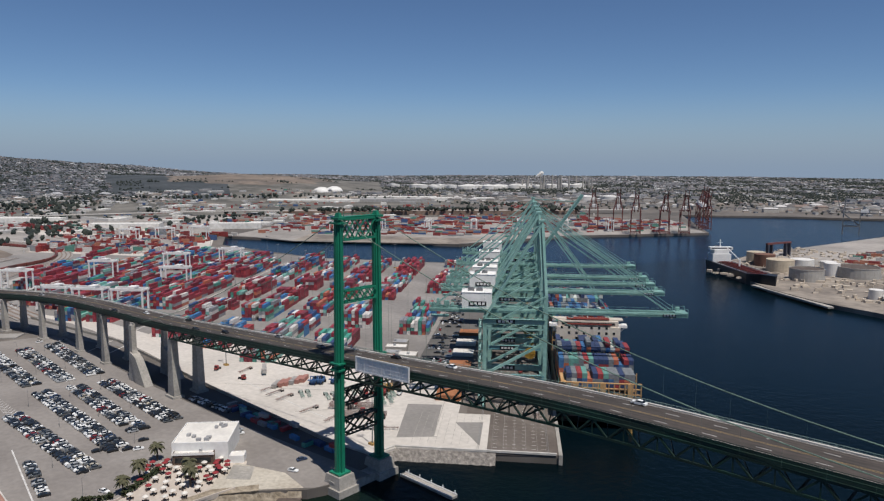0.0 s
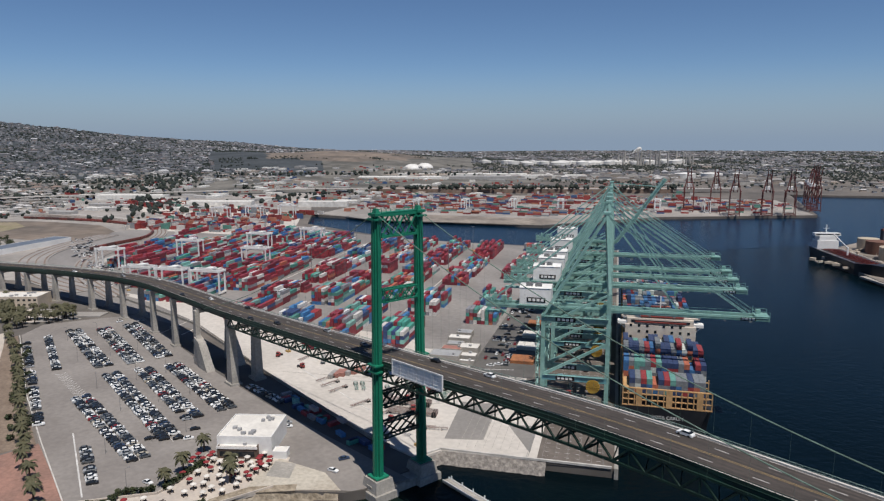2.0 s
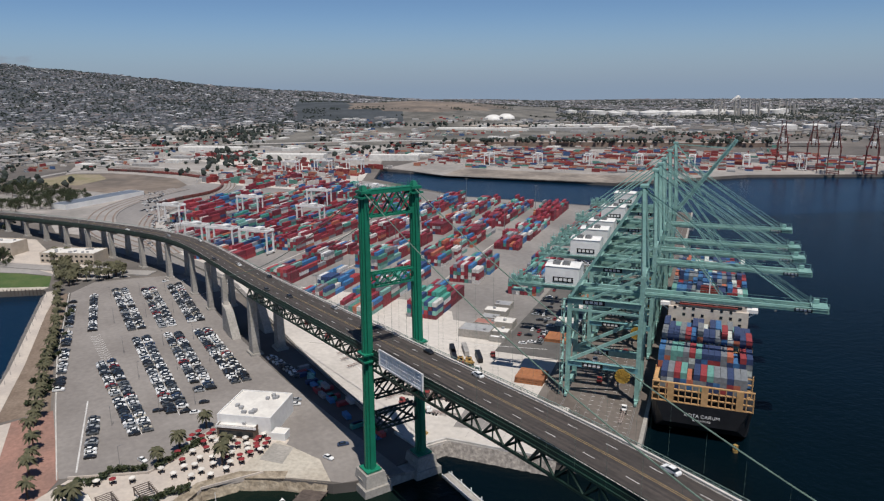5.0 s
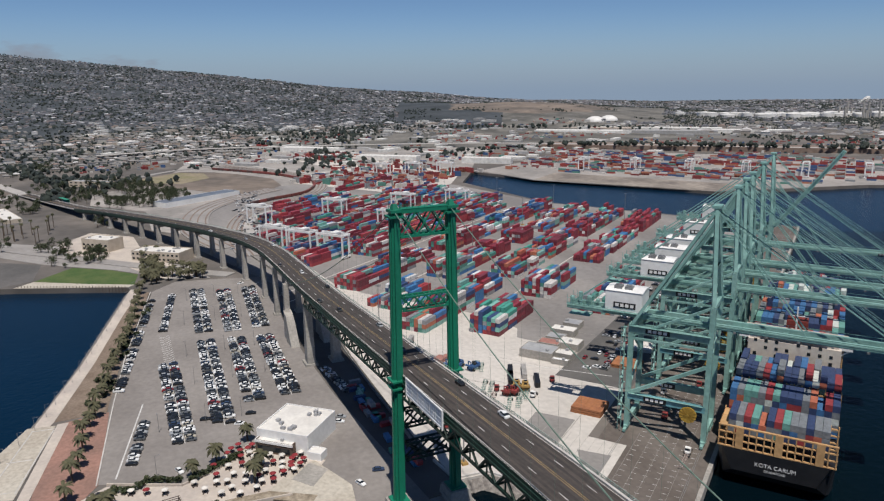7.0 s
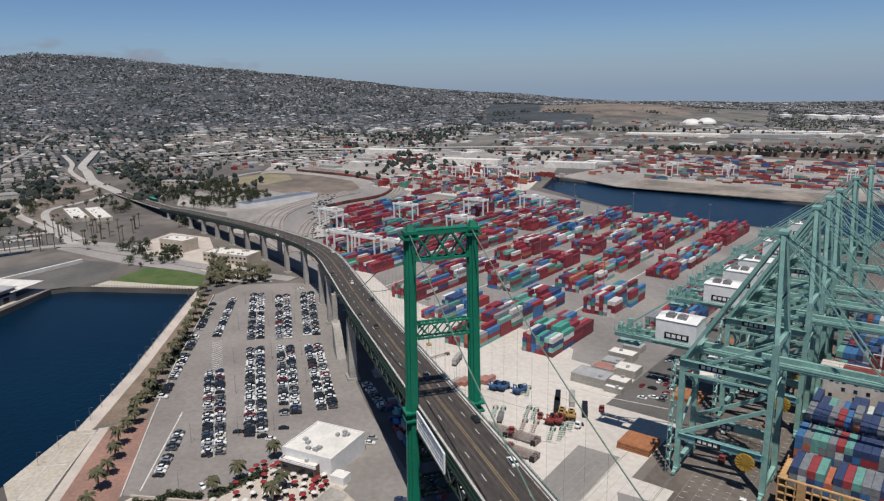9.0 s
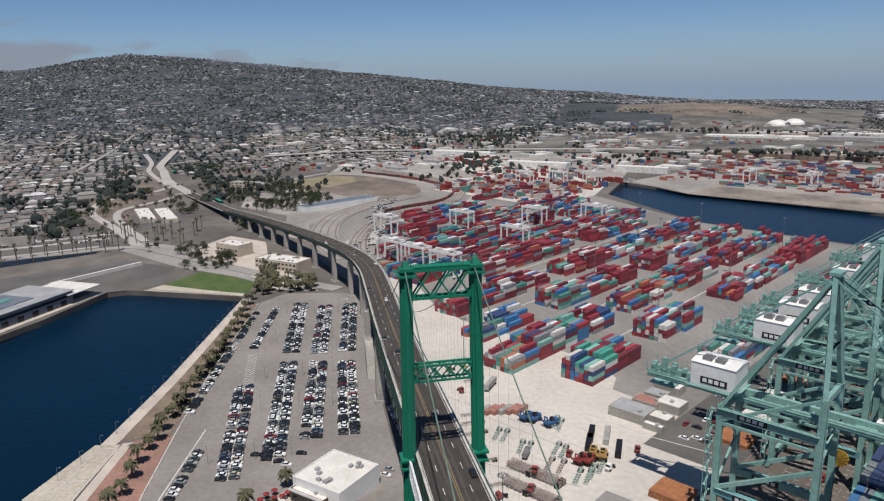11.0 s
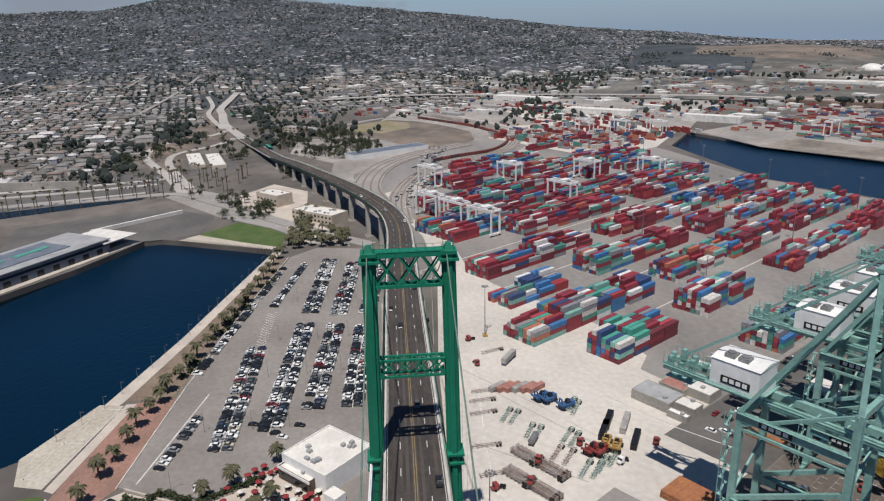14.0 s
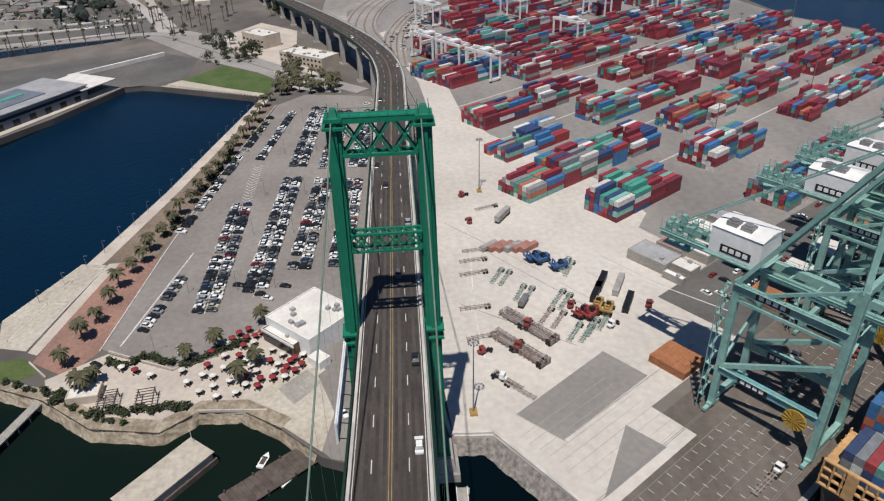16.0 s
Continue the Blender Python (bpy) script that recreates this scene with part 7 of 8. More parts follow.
def hatch(u_, v_, mat, label, n_=3, turn=0):
    p = Q(u_, v_)
    h_ = thing("hatch_cover_stack", label, "hatch cover", pose(p.x, p.y, 0.12, 0, 0, QUAY_TURN - 90 + turn), "hatch covers")
    for i in range(n_):
        c_ = part("cover", Shape().box(0.1 * i, 0, i * 1.05, 13.5, 12, 0.8), mat, h_)
        for k in range(4):
            part("rib", Shape().box(-5 + k * 3.3, 0, i * 1.05 + 0.8, 0.3, 11.6, 0.12), mat, c_)
    part("skid", Shape().box(-5, 0, -0.04, 0.6, 11, 0.1), "wood_dark", h_)


hatch(11.5, -19, "hatch_orange", "stack of rusty orange ship hatch covers on the quay")
hatch(69, -18, "hatch_orange", "stack of rusty orange ship hatch covers on the quay", 2)
hatch(96, -18, "roof_white", "stack of pale ship hatch covers on the quay", 2)
hatch(122, -18, "roof_white", "stack of pale ship hatch covers on the quay", 2)
hatch(150, -18, "hatch_orange", "stack of rusty orange ship hatch covers on the quay", 2)
for x, y, sx, sy, h_, rf in ((-301, 288, 18, 12, 4.6, "roof_grey"), (-293, 296, 14, 7, 4, "roof_white"), (-308, 299, 12, 8, 4, "box_pink"), (-303, 309, 12, 10, 4.2, "roof_white"), (-315, 308, 10, 8, 3.6, "roof_grey"), (-322, 318, 14, 8, 4, "roof_white"), (-286, 291, 9, 3, 3, "white_paint"), (-330, 330, 10, 9, 3.6, "roof_grey")):
    block("yard_office", "low grey-roofed site office on the terminal", "building", x, y, sx, sy, h_, QUAY_TURN - 90, "concrete", rf, 0.15, 0, units=1)


def light_mast(x, y, h=28):
    l_ = thing("light_mast", "tall slim floodlight mast on the terminal", "street lamp", pose(x, y, 0), "light masts")
    part("pole", Shape().rod((0, 0, 0), (0, 0, h), 0.3, 8, 0.14), "steel_grey", l_)
    hd = Shape()
    for i in range(10):
        a = i * 0.628
        hd.box(1.5 * math.cos(a), 1.5 * math.sin(a), h - 0.5, 0.5, 0.5, 0.4)
        hd.beam((0, 0, h - 0.3), (1.5 * math.cos(a), 1.5 * math.sin(a), h - 0.3), 0.08)
    part("lamp_ring", hd, "steel_grey", l_)
    part("base", Shape().box(0, 0, 0, 3, 2.4, 1.0), "yellow_paint", l_)


for x, y in ((-221, 203), (-376, 225), (-620, 205), *[Q2(u_, v_) for u_, v_ in ((210, -125), (330, -125), (450, -125), (260, -205), (380, -210), (480, -215), (300, -256), (430, -258), (510, -300), (520, -380))]):
    light_mast(x, y)


def build_rtg(span=26, h=19):
    g_ = thing("yard_gantry", "white rubber-tyred yard gantry crane over the container rows", "crane", group="yard gantries")
    for x in (-span / 2, span / 2):
        for y in (-4.5, 4.5):
            part("leg", Shape().box(x, y, 1.2, 1.1, 1.3, h - 1.2), "white_paint", g_)
            part("wheel", Shape().rod((x - 0.4, y, 0.75), (x + 0.4, y, 0.75), 0.75, 10), "tyre", g_)
        part("sill", Shape().box(x, 0, 1.2, 1.3, 11.5, 1.2), "white_paint", g_)
        part("end_beam", Shape().box(x, 0, h, 1.1, 10.5, 1.2), "white_paint", g_)
    for y in (-4.2, 4.2):
        part("girder", Shape().box(0, y, h, span + 3, 1.2, 1.9), "white_paint", g_)
    part("trolley", Shape().box(3, 0, h + 1.9, 6, 9, 1.4), "white_paint", g_)
    return g_


rtg = build_rtg()
SPOTS = [(186, -364), (184, -331), (184, -297), (300, -316), (395, -363), (445, -320), (262, -455), (330, -410)]
for i, (u_, v_) in enumerate(SPOTS):
    p = Q(u_, v_)
    m = pose(p.x, p.y, 0.1, 0, 0, QUAY_TURN - 90)
    if i:
        copy_thing(rtg, m)
    else:
        rtg.matrix_world = m
# freight train on the curve
loop = Way([(x, y, 0.3) for x, y in ((-868, 240), (-890, 268), (-928, 321), (-1003, 352), (-1072, 346), (-1147, 322), (-1210, 285), (-1290, 232))], 5)
M["rail_car"] = palette("rail_car_paint", [((0.17, 0.05, 0.04), 5), ((0.1, 0.045, 0.04), 5), ((0.24, 0.06, 0.05), 3), ((0.05, 0.16, 0.1), 1)], "object")
s_ = 4.0
while s_ < loop.length - 14:
    p, q = loop.at(s_), loop.at(s_ + 2)
    o = part("freight_wagon", Shape().box(0, 0, 0.9, 13, 2.8, 2.9).box(0, 0, 0.5, 12.6, 1.6, 0.4).box(-4.6, 0, 0, 1.8, 2.0, 0.6).box(4.6, 0, 0, 1.8, 2.0, 0.6), "rail_car")
    o.matrix_world = pose(p.x, p.y, 0.1, 0, 0, math.degrees(math.atan2(q.y - p.y, q.x - p.x)))
    tagged(o, "brown-red freight wagon standing on the curved track", "wagon", "freight train")
    s_ += 14.2

# ---- tanker and the tank farm across the channel ----
tanker = thing("tanker_ship", "black-hulled tanker with white deckhouse moored at the oil terminal", "ship", pose(-266, 803, -4, 0, 0, math.degrees(math.atan2(-100, 97))))
h = Shape()
secs = [(-72, 9, 7, 3), (-66, 12.5, 11, 0), (-30, 13, 13, -3), (40, 13, 13, -3), (62, 9, 7, -2), (76, 0.8, 0.5, 1)]
for (x0, w0, b0, k0), (x1, w1, b1, k1) in zip(secs, secs[1:]):
    z1_, z0_ = 11 + (3 if x1 > 60 else 0), 11 + (3 if x0 > 60 else 0)
    h.hexa([(x0, -b0, k0), (x0, b0, k0), (x1, b1, k1), (x1, -b1, k1)], [(x0, -w0, z0_), (x0, w0, z0_), (x1, w1, z1_), (x1, -w1, z1_)])
part("hull", h, "hull_black", tanker)
dk = part("deckhouse", Shape().box(-56, 0, 11, 14, 22, 9).box(-56, 0, 20, 12, 18, 5).box(-55, 0, 25, 7, 27, 3), "white_paint", tanker, "white deckhouse")
part("window_band", Shape().box(-51.4, 0, 26.2, 0.3, 24, 1.0), "glass_dark", dk)
part("funnel", Shape().box(-66, 0, 11, 5, 6, 17, 0, 0.85), "far_crane_dark", tanker)
part("mast", Shape().beam((-56, 0, 28), (-56, 0, 37), 0.8).beam((-56, -3, 33), (-56, 3, 33), 0.4), "white_paint", tanker)
part("deck_crane", Shape().beam((-4, 0, 11), (-4, 0, 20), 1.4).beam((-4, 0, 19), (-28, -4, 30), 0.9), "white_paint", tanker)
pp = Shape()
for y in (-5, -3, -1, 1, 3, 5):
    pp.beam((-45, y, 12), (55, y, 12), 0.5)
for x in range(-40, 56, 8):
    pp.beam((x, -9, 11.6), (x, 9, 11.6), 0.6)
part("deck_pipes", pp, "rust_red", tanker)
part("rail", Shape().beam((-66, -12.5, 12), (40, -13, 12), 0.25).beam((-66, 12.5, 12), (40, 13, 12), 0.25), "white_paint", tanker)
M["tank_rust"] = surface("tank_rust", (0.2, 0.1, 0.07), None, 0.1, 0.5, 0.8)


def tank(x, y, r_, h_, mat, open_top=False, label="", z=0.0, group="storage tanks"):
    t_ = thing("storage_tank", label or "round pale storage tank", "tank", pose(x, y, z), group)
    part("shell", Shape().rod((0, 0, 0), (0, 0, h_), r_, 28), mat, t_)
    if open_top:
        part("floating_roof", Shape().rod((0, 0, h_), (0, 0, h_ + 0.06), r_ * 0.96, 28), "wood_dark", t_)
        rim = Shape()
        for i in range(28):
            a, b_ = 2 * math.pi * i / 28, 2 * math.pi * (i + 1) / 28
            rim.beam((r_ * math.cos(a), r_ * math.sin(a), h_ + 0.3), (r_ * math.cos(b_), r_ * math.sin(b_), h_ + 0.3), 0.5, 0.9)
        part("rim", rim, mat, t_)
    else:
        part("roof", Shape().rod((0, 0, h_), (0, 0, h_ + r_ * 0.12), r_ * 1.01, 28, 0.6), mat, t_)
    st_ = Shape()
    v = [((r_ + e) * math.cos(i * 0.12), (r_ + e) * math.sin(i * 0.12), h_ * i / 10 + u) for i in range(11) for e, u in ((0.2, 0), (0.8, 0), (0.8, 0.35), (0.2, 0.35))]
    st_.add(v, [(4 * i + k, 4 * i + (k + 1) % 4, 4 * i + 4 + (k + 1) % 4, 4 * i + 4 + k) for i in range(10) for k in range(4)] + [(3, 2, 1, 0), (40, 41, 42, 43)])
    part("stair", st_, "steel_grey", t_)


for x, y, r_, h_, mat, op in ((-240, 855, 15, 14, "tank_beige", False), (-201, 812, 17, 12, "tank_grey", True), (-188, 862, 8, 14, "tank_white", False), (-165, 872, 22, 11, "tank_grey", True), (-124, 741, 6, 9, "tank_white", False), (-110, 736, 6, 10, "tank_white", False), (-268, 890, 12, 14, "tank_rust", False),
                              (-283, 906, 11, 14, "tank_beige", False), (-230, 905, 13, 10, "tank_white", False), (-205, 920, 9, 8, "tank_white", False), (-95, 728, 7, 12, "tank_white", False)):
    tank(x, y, r_, h_, mat, op, "large round oil storage tank on the quay across the channel")
rnd = random.Random(51)
junk = Shape()
for i in range(900):
    x, y = rnd.uniform(-300, 60), rnd.uniform(680, 1100)
    if y > 705 + (-x - 106) * 0.4:
        junk.box(x, y, 0, rnd.uniform(2, 9), rnd.uniform(1, 4), rnd.uniform(0.8, 3), rnd.uniform(0, 90))
tagged(part("pipework_yard", junk, "wall_beige"), "low pipes, pumps and small sheds of the tank farm", "yard", kind="stuff")
cover("pavement_island_quay", [(-309, 1000), (-224, 1368), (-60, 1420), (-60, 990), (-250, 930)], "rail_ground", "pale quay pavement across the channel", 0.08)
jet = thing("oil_jetty", "long concrete jetty head below the tanker", "jetty", pose(-190, 712, -2.2, 0, 0, -38))
part("deck", Shape().box(0, 0, 0, 110, 6, 1.6), "concrete", jet)

# ---- far terminal cranes and blocks ----


def build_far_crane(mat, height=50, label="dark red container crane with raised boom on the far pier"):
    c = thing("container_crane", label, "crane", group="far quay cranes")
    for x in (0, 25):
        for y in (-8, 8):
            part("leg", Shape().beam((x, y, 0), (x, y * 0.9, height), 1.2), mat, c)
        part("sill", Shape().beam((x, -8, 3), (x, 8, 3), 1.5), mat, c)
    for y in (-8, 8):
        part("portal_beam", Shape().beam((0, y, 15), (25, y, 15), 1.6).beam((0, y, height), (25, y, height), 1.6).beam((0, y, 16), (25, y, height - 2), 1.1), mat, c)
    part("girder", Shape().beam((-22, -3, height), (28, -3, height), 1.4, 2).beam((-22, 3, height), (28, 3, height), 1.4, 2), mat, c)
    part("apex", Shape().beam((25, -7, height), (22, -1.5, height + 28), 1.3).beam((25, 7, height), (22, 1.5, height + 28), 1.3).beam((22, 0, height + 28), (-20, 0, height + 2), 0.7), mat, c)
    part("boom", Shape().beam((28, -3, height), (40, -3, height + 36), 1.1).beam((28, 3, height), (40, 3, height + 36), 1.1).beam((36, -3, height + 22), (36, 3, height + 22), 1.0), mat, c)
    part("house", Shape().box(-6, 0, height + 1, 12, 8, 5), "white_paint", c)
    return c


far_one = build_far_crane("far_crane_red", 40)
FAR = [(-640, 1135, 20), (-600, 1150, 20), (-556, 1130, 20), (-520, 1165, 20), (-497, 1195, 20), (-500, 1290, 120), (-520, 1330, 120), (-545, 1385, 120)]
for i, (x, y, a) in enumerate(FAR):
    m = pose(x, y, 0.1, 0, 0, -62 if a == 20 else QUAY_TURN - 180)
    if i:
        copy_thing(far_one, m)
    else:
        far_one.matrix_world = m
grey_crane = build_far_crane("steel_grey", 38, "pale grey lattice crane on the far quay")
grey_crane.matrix_world = pose(-262, 1370, 0.1, 0, 0, 190)
o = copy_thing(grey_crane, pose(-190, 1420, 0.1, 0, 0, 190))
gan = thing("gantry", "blue and red travelling gantry on the quay across the channel", "crane", pose(-280, 985, 0.1, 0, 0, 70))
for x in (-22, -14, 14, 22):
    part("leg", Shape().box(x, 0, 0, 2.2, 4, 17), "far_crane_dark", gan)
part("girder", Shape().box(0, 0, 17, 48, 3, 2.2), "far_crane_red", gan)
farbox = Shape()
rnd = random.Random(61)
for i in range(1500):
    u_, v_ = rnd.uniform(800, 1140), rnd.uniform(-420, 330)
    shore_u = 720 if v_ < -70 else (715 + (v_ + 70) * 0.86 if v_ < 100 else 875 + (v_ - 100) * 0.336)
    if noise.noise(Vector((u_ * 0.02, v_ * 0.012, 1))) < -0.12 or u_ < shore_u:
        continue
    row = round(u_ / 16) * 16
    p = Q(row + rnd.choice((0, 2.7, 5.4, 8.1)), round(v_ / 13) * 13)
    for k in range(rnd.choice((1, 2, 2, 3))):
        farbox.box(p.x, p.y, 0.1 + 2.6 * k, 12.2, 2.44, 2.6, QUAY_TURN - 90)
for i in range(150):
    x, y = -1400 + 390 * rnd.random(), 0
    x = round(x / 13) * 13
    y = 412 + (x + 1400) * 0.3 + 100 * rnd.random()
    farbox.box(x, round(y / 9) * 9, 0.1, 12.2, 2.44, 2.6 * rnd.choice((1, 2, 2, 3)), 18)
for i in range(560):
    k = rnd.random()
    p = Q(rnd.uniform(520, 690), -640 + rnd.uniform(0, 190))
    if rnd.random() < 0.75:
        farbox.box(p.x, p.y, 0.1, 12.2, 2.44, 2.6 * rnd.choice((1, 1, 2, 3)), rnd.choice((QUAY_TURN, QUAY_TURN - 90)))
for i in range(120):
    x, y = rnd.uniform(-200, 0), rnd.uniform(960, 1150)
    farbox.box(round(x / 13) * 13, round(y / 6) * 6, 0.1, 12.2, 2.44, 2.6 * rnd.choice((1, 1, 2)), 10)
FAR_PAINT = [((0.3, 0.05, 0.045), 8), ((0.2, 0.035, 0.035), 6), ((0.6, 0.56, 0.52), 9), ((0.4, 0.16, 0.1), 3), ((0.05, 0.1, 0.22), 4), ((0.25, 0.26, 0.27), 4), ((0.1, 0.25, 0.2), 2)]
M["far_box"] = palette("far_container_paint", FAR_PAINT, "island")
tagged(part("far_containers", farbox, "far_box"), "red, white and grey containers in the distant terminals", "container", kind="stuff")
for i in range(7):
    p = Q(840 + i * 14, -300 + i * 80)
    copy_thing(rtg, pose(p.x, p.y, 0.1, 0, 0, QUAY_TURN))
for i in range(9):
    p = Q(640 + i * 9, -560 + i * 14)
    if i % 3 == 0:
        copy_thing(rtg, pose(p.x, p.y, 0.1, 0, 0, QUAY_TURN - 90))

# ---- the town, the industry and the far trees ----
M["house_wall"] = palette("house_wall", [((0.46, 0.43, 0.39), 5), ((0.6, 0.58, 0.55), 3), ((0.34, 0.3, 0.26), 4), ((0.38, 0.32, 0.27), 2), ((0.3, 0.31, 0.32), 3)], "island", 0.9, 0.25, 0.3)
M["house_roof"] = palette("house_roof", [((0.2, 0.19, 0.18), 7), ((0.13, 0.12, 0.115), 6), ((0.22, 0.165, 0.14), 4), ((0.52, 0.5, 0.49), 3), ((0.25, 0.235, 0.225), 5)], "island", 0.9, 0.25, 0.3)
M["big_roof"] = palette("big_roof", [((0.68, 0.66, 0.62), 6), ((0.5, 0.48, 0.46), 4), ((0.34, 0.33, 0.32), 3), ((0.45, 0.38, 0.32), 2)], "island", 0.8, 0.25, 0.2)
# foliage cooled towards blue, a little haze put into its colour
M["far_leaf"] = palette("far_leaf", [((0.02, 0.03, 0.026), 4), ((0.028, 0.038, 0.03), 4), ((0.038, 0.046, 0.036), 3), ((0.023, 0.033, 0.031), 3)], "island", 0.9, 0.4, 0.3)
rnd = random.Random(71)
walls, roofs, woods, sheds = Shape(), Shape(), Shape(), Shape()
hill_walls, hill_roofs = Shape(), Shape()
# hillside walls and roofs dulled and blued, haze put into their colours
M["hill_wall_hazed"] = palette("hill_wall_hazed", [((0.24, 0.245, 0.26), 4), ((0.36, 0.365, 0.38), 3), ((0.18, 0.185, 0.195), 4)], "island", 0.9, 0.25, 0.3)
M["hill_roof_hazed"] = palette("hill_roof_hazed", [((0.12, 0.12, 0.13), 6), ((0.18, 0.18, 0.19), 4), ((0.16, 0.135, 0.13), 3), ((0.42, 0.42, 0.43), 2)], "island", 0.9, 0.25, 0.3)
ICO = []
phi = (1 + 5 ** 0.5) / 2
for a, b_ in ((-1, phi), (1, phi), (-1, -phi), (1, -phi)):
    ICO += [(a, b_, 0)]
for a, b_ in ((-1, phi), (1, phi), (-1, -phi), (1, -phi)):
    ICO += [(0, a, b_)]
for a, b_ in ((phi, -1), (phi, 1), (-phi, -1), (-phi, 1)):
    ICO += [(a, 0, b_)]
ICO_F = [(0, 11, 5), (0, 5, 1), (0, 1, 7), (0, 7, 10), (0, 10, 11), (1, 5, 9), (5, 11, 4), (11, 10, 2), (10, 7, 6), (7, 1, 8), (3, 9, 4), (3, 4, 2), (3, 2, 6), (3, 6, 8), (3, 8, 9), (4, 9, 5), (2, 4, 11), (6, 2, 10), (8, 6, 7), (9, 8, 1)]


OCT = [(1, 0, 0), (0, 1, 0), (-1, 0, 0), (0, -1, 0), (0, 0, 1), (0, 0, -1)]
OCT_F = [(0, 1, 4), (1, 2, 4), (2, 3, 4), (3, 0, 4), (1, 0, 5), (2, 1, 5), (3, 2, 5), (0, 3, 5)]


def far_tree(x, y, z, w, h_):
    sh = woods
    v = []
    if (x + 40) ** 2 + (y - 100) ** 2 > 2100 ** 2:
        # distant crowns: fewer faces
        for a, b_, c_ in OCT:
            k = rnd.uniform(0.6, 1.2)
            v.append((x + a * w * 0.5 * k, y + b_ * w * 0.5 * k, z + h_ * 0.5 + c_ * h_ * 0.5 * k))
        sh.add(v, OCT_F)
        return
    for a, b_, c_ in ICO:
        k = rnd.uniform(0.55, 1.25) / 1.9
        v.append((x + a * w * 0.5 * k, y + b_ * w * 0.5 * k, z + h_ * 0.52 + c_ * h_ * 0.5 * k))
    sh.add(v, ICO_F)


def house(x, y, z, sx, sy, h_, turn):
    c_, s_ = math.cos(radians(turn)), math.sin(radians(turn))

    def at(a, b_, zz):
        return (x + c_ * a - s_ * b_, y + s_ * a + c_ * b_, z + zz)
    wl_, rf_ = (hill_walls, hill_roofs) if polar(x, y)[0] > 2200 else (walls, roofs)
    wl_.add([at(a, b_, zz) for zz in (-2.5, h_) for a, b_ in ((-sx / 2, -sy / 2), (sx / 2, -sy / 2), (sx / 2, sy / 2), (-sx / 2, sy / 2))], [(0, 1, 5, 4), (1, 2, 6, 5), (2, 3, 7, 6), (3, 0, 4, 7)])
    o = 0.5
    rz = h_ + sy * 0.2
    rf_.add([at(-sx / 2 - o, -sy / 2 - o, h_), at(sx / 2 + o, -sy / 2 - o, h_), at(sx / 2 + o, sy / 2 + o, h_), at(-sx / 2 - o, sy / 2 + o, h_), at(-sx / 2 + sy * 0.25, 0, rz), at(sx / 2 - sy * 0.25, 0, rz)], [(0, 1, 5, 4), (2, 3, 4, 5), (1, 2, 5), (3, 0, 4)])


def polar(x, y):
    return math.hypot(x + 40, y - 100), math.degrees(math.atan2(-(x + 40), y - 100))


FREEWAY = [(-1000, 12), (-1150, -40), (-1273, -84), (-1400, -113), (-1505, -138), (-1640, -146), (-1760, -150)]
BRANCH = [(-1215, -75), (-1306, -107), (-1420, -143), (-1560, -165), (-1700, -205)]


def near_road(x, y):
    for line, gap in ((FREEWAY, 18), (BRANCH, 13), (LOOP, 10), (LOOP_IN, 9)):
        for (ax, ay), (bx, by) in zip(line, line[1:]):
            k = max(0.0, min(1.0, ((x - ax) * (bx - ax) + (y - ay) * (by - ay)) / ((bx - ax) ** 2 + (by - ay) ** 2)))
            if math.hypot(x - ax - (bx - ax) * k, y - ay - (by - ay) * k) < gap:
                return True
    return False


def town(x, y):
    """How built-up a place is: 0 none, 1 houses."""
    r_, yaw = polar(x, y)
    if -1240 < x < -830 and y > -156 and yaw > 98:
        return 0.0
    if 94 < yaw < 104 and r_ < 2600 and near_road(x, y):
        return 0.0
    if abs(yaw - 58) < 10.5 and 2300 < r_ < 3500:
        return 0.0
    if 93 < yaw < 98.5 and r_ < 2300:
        return 0.55 if r_ > 1300 else 0.0
    if yaw > 98.5:
        return 1.0 if r_ > 830 else 0
    if yaw > 64:
        return 1.0 if r_ > (1850 + (93 - yaw) * 4 if yaw < 80 else 1400) else 0
    return 0.5 if r_ > 3300 else 0


G_TURN = 14
gc, gs = math.cos(radians(G_TURN)), math.sin(radians(G_TURN))
for i in range(30000):
    yaw = rnd.uniform(20, 123)
    r_ = 800 + 3900 * rnd.random() ** 0.62
    x, y = -40 - r_ * math.sin(radians(yaw)), 100 + r_ * math.cos(radians(yaw))
    if r_ < 1900:
        continue
    t_ = town(x, y)
    clear = noise.noise(Vector((x * 0.003, y * 0.003, 4)))
    if t_ and rnd.random() < t_ * (0.9 if clear > -0.25 else 0.3):
        zz = max(0.0, land_height(x, y))
        big = rnd.random() < 0.035
        k = 2.2 if big else 1
        house(x, y, zz, rnd.uniform(9, 15) * k, rnd.uniform(7.5, 10) * k * 0.9, rnd.choice((3.0, 3.2, 3.4, 5.4)) * (1.3 if big else 1), G_TURN + rnd.choice((0, 90)) + (rnd.uniform(-40, 40) if r_ > 2300 else 0))
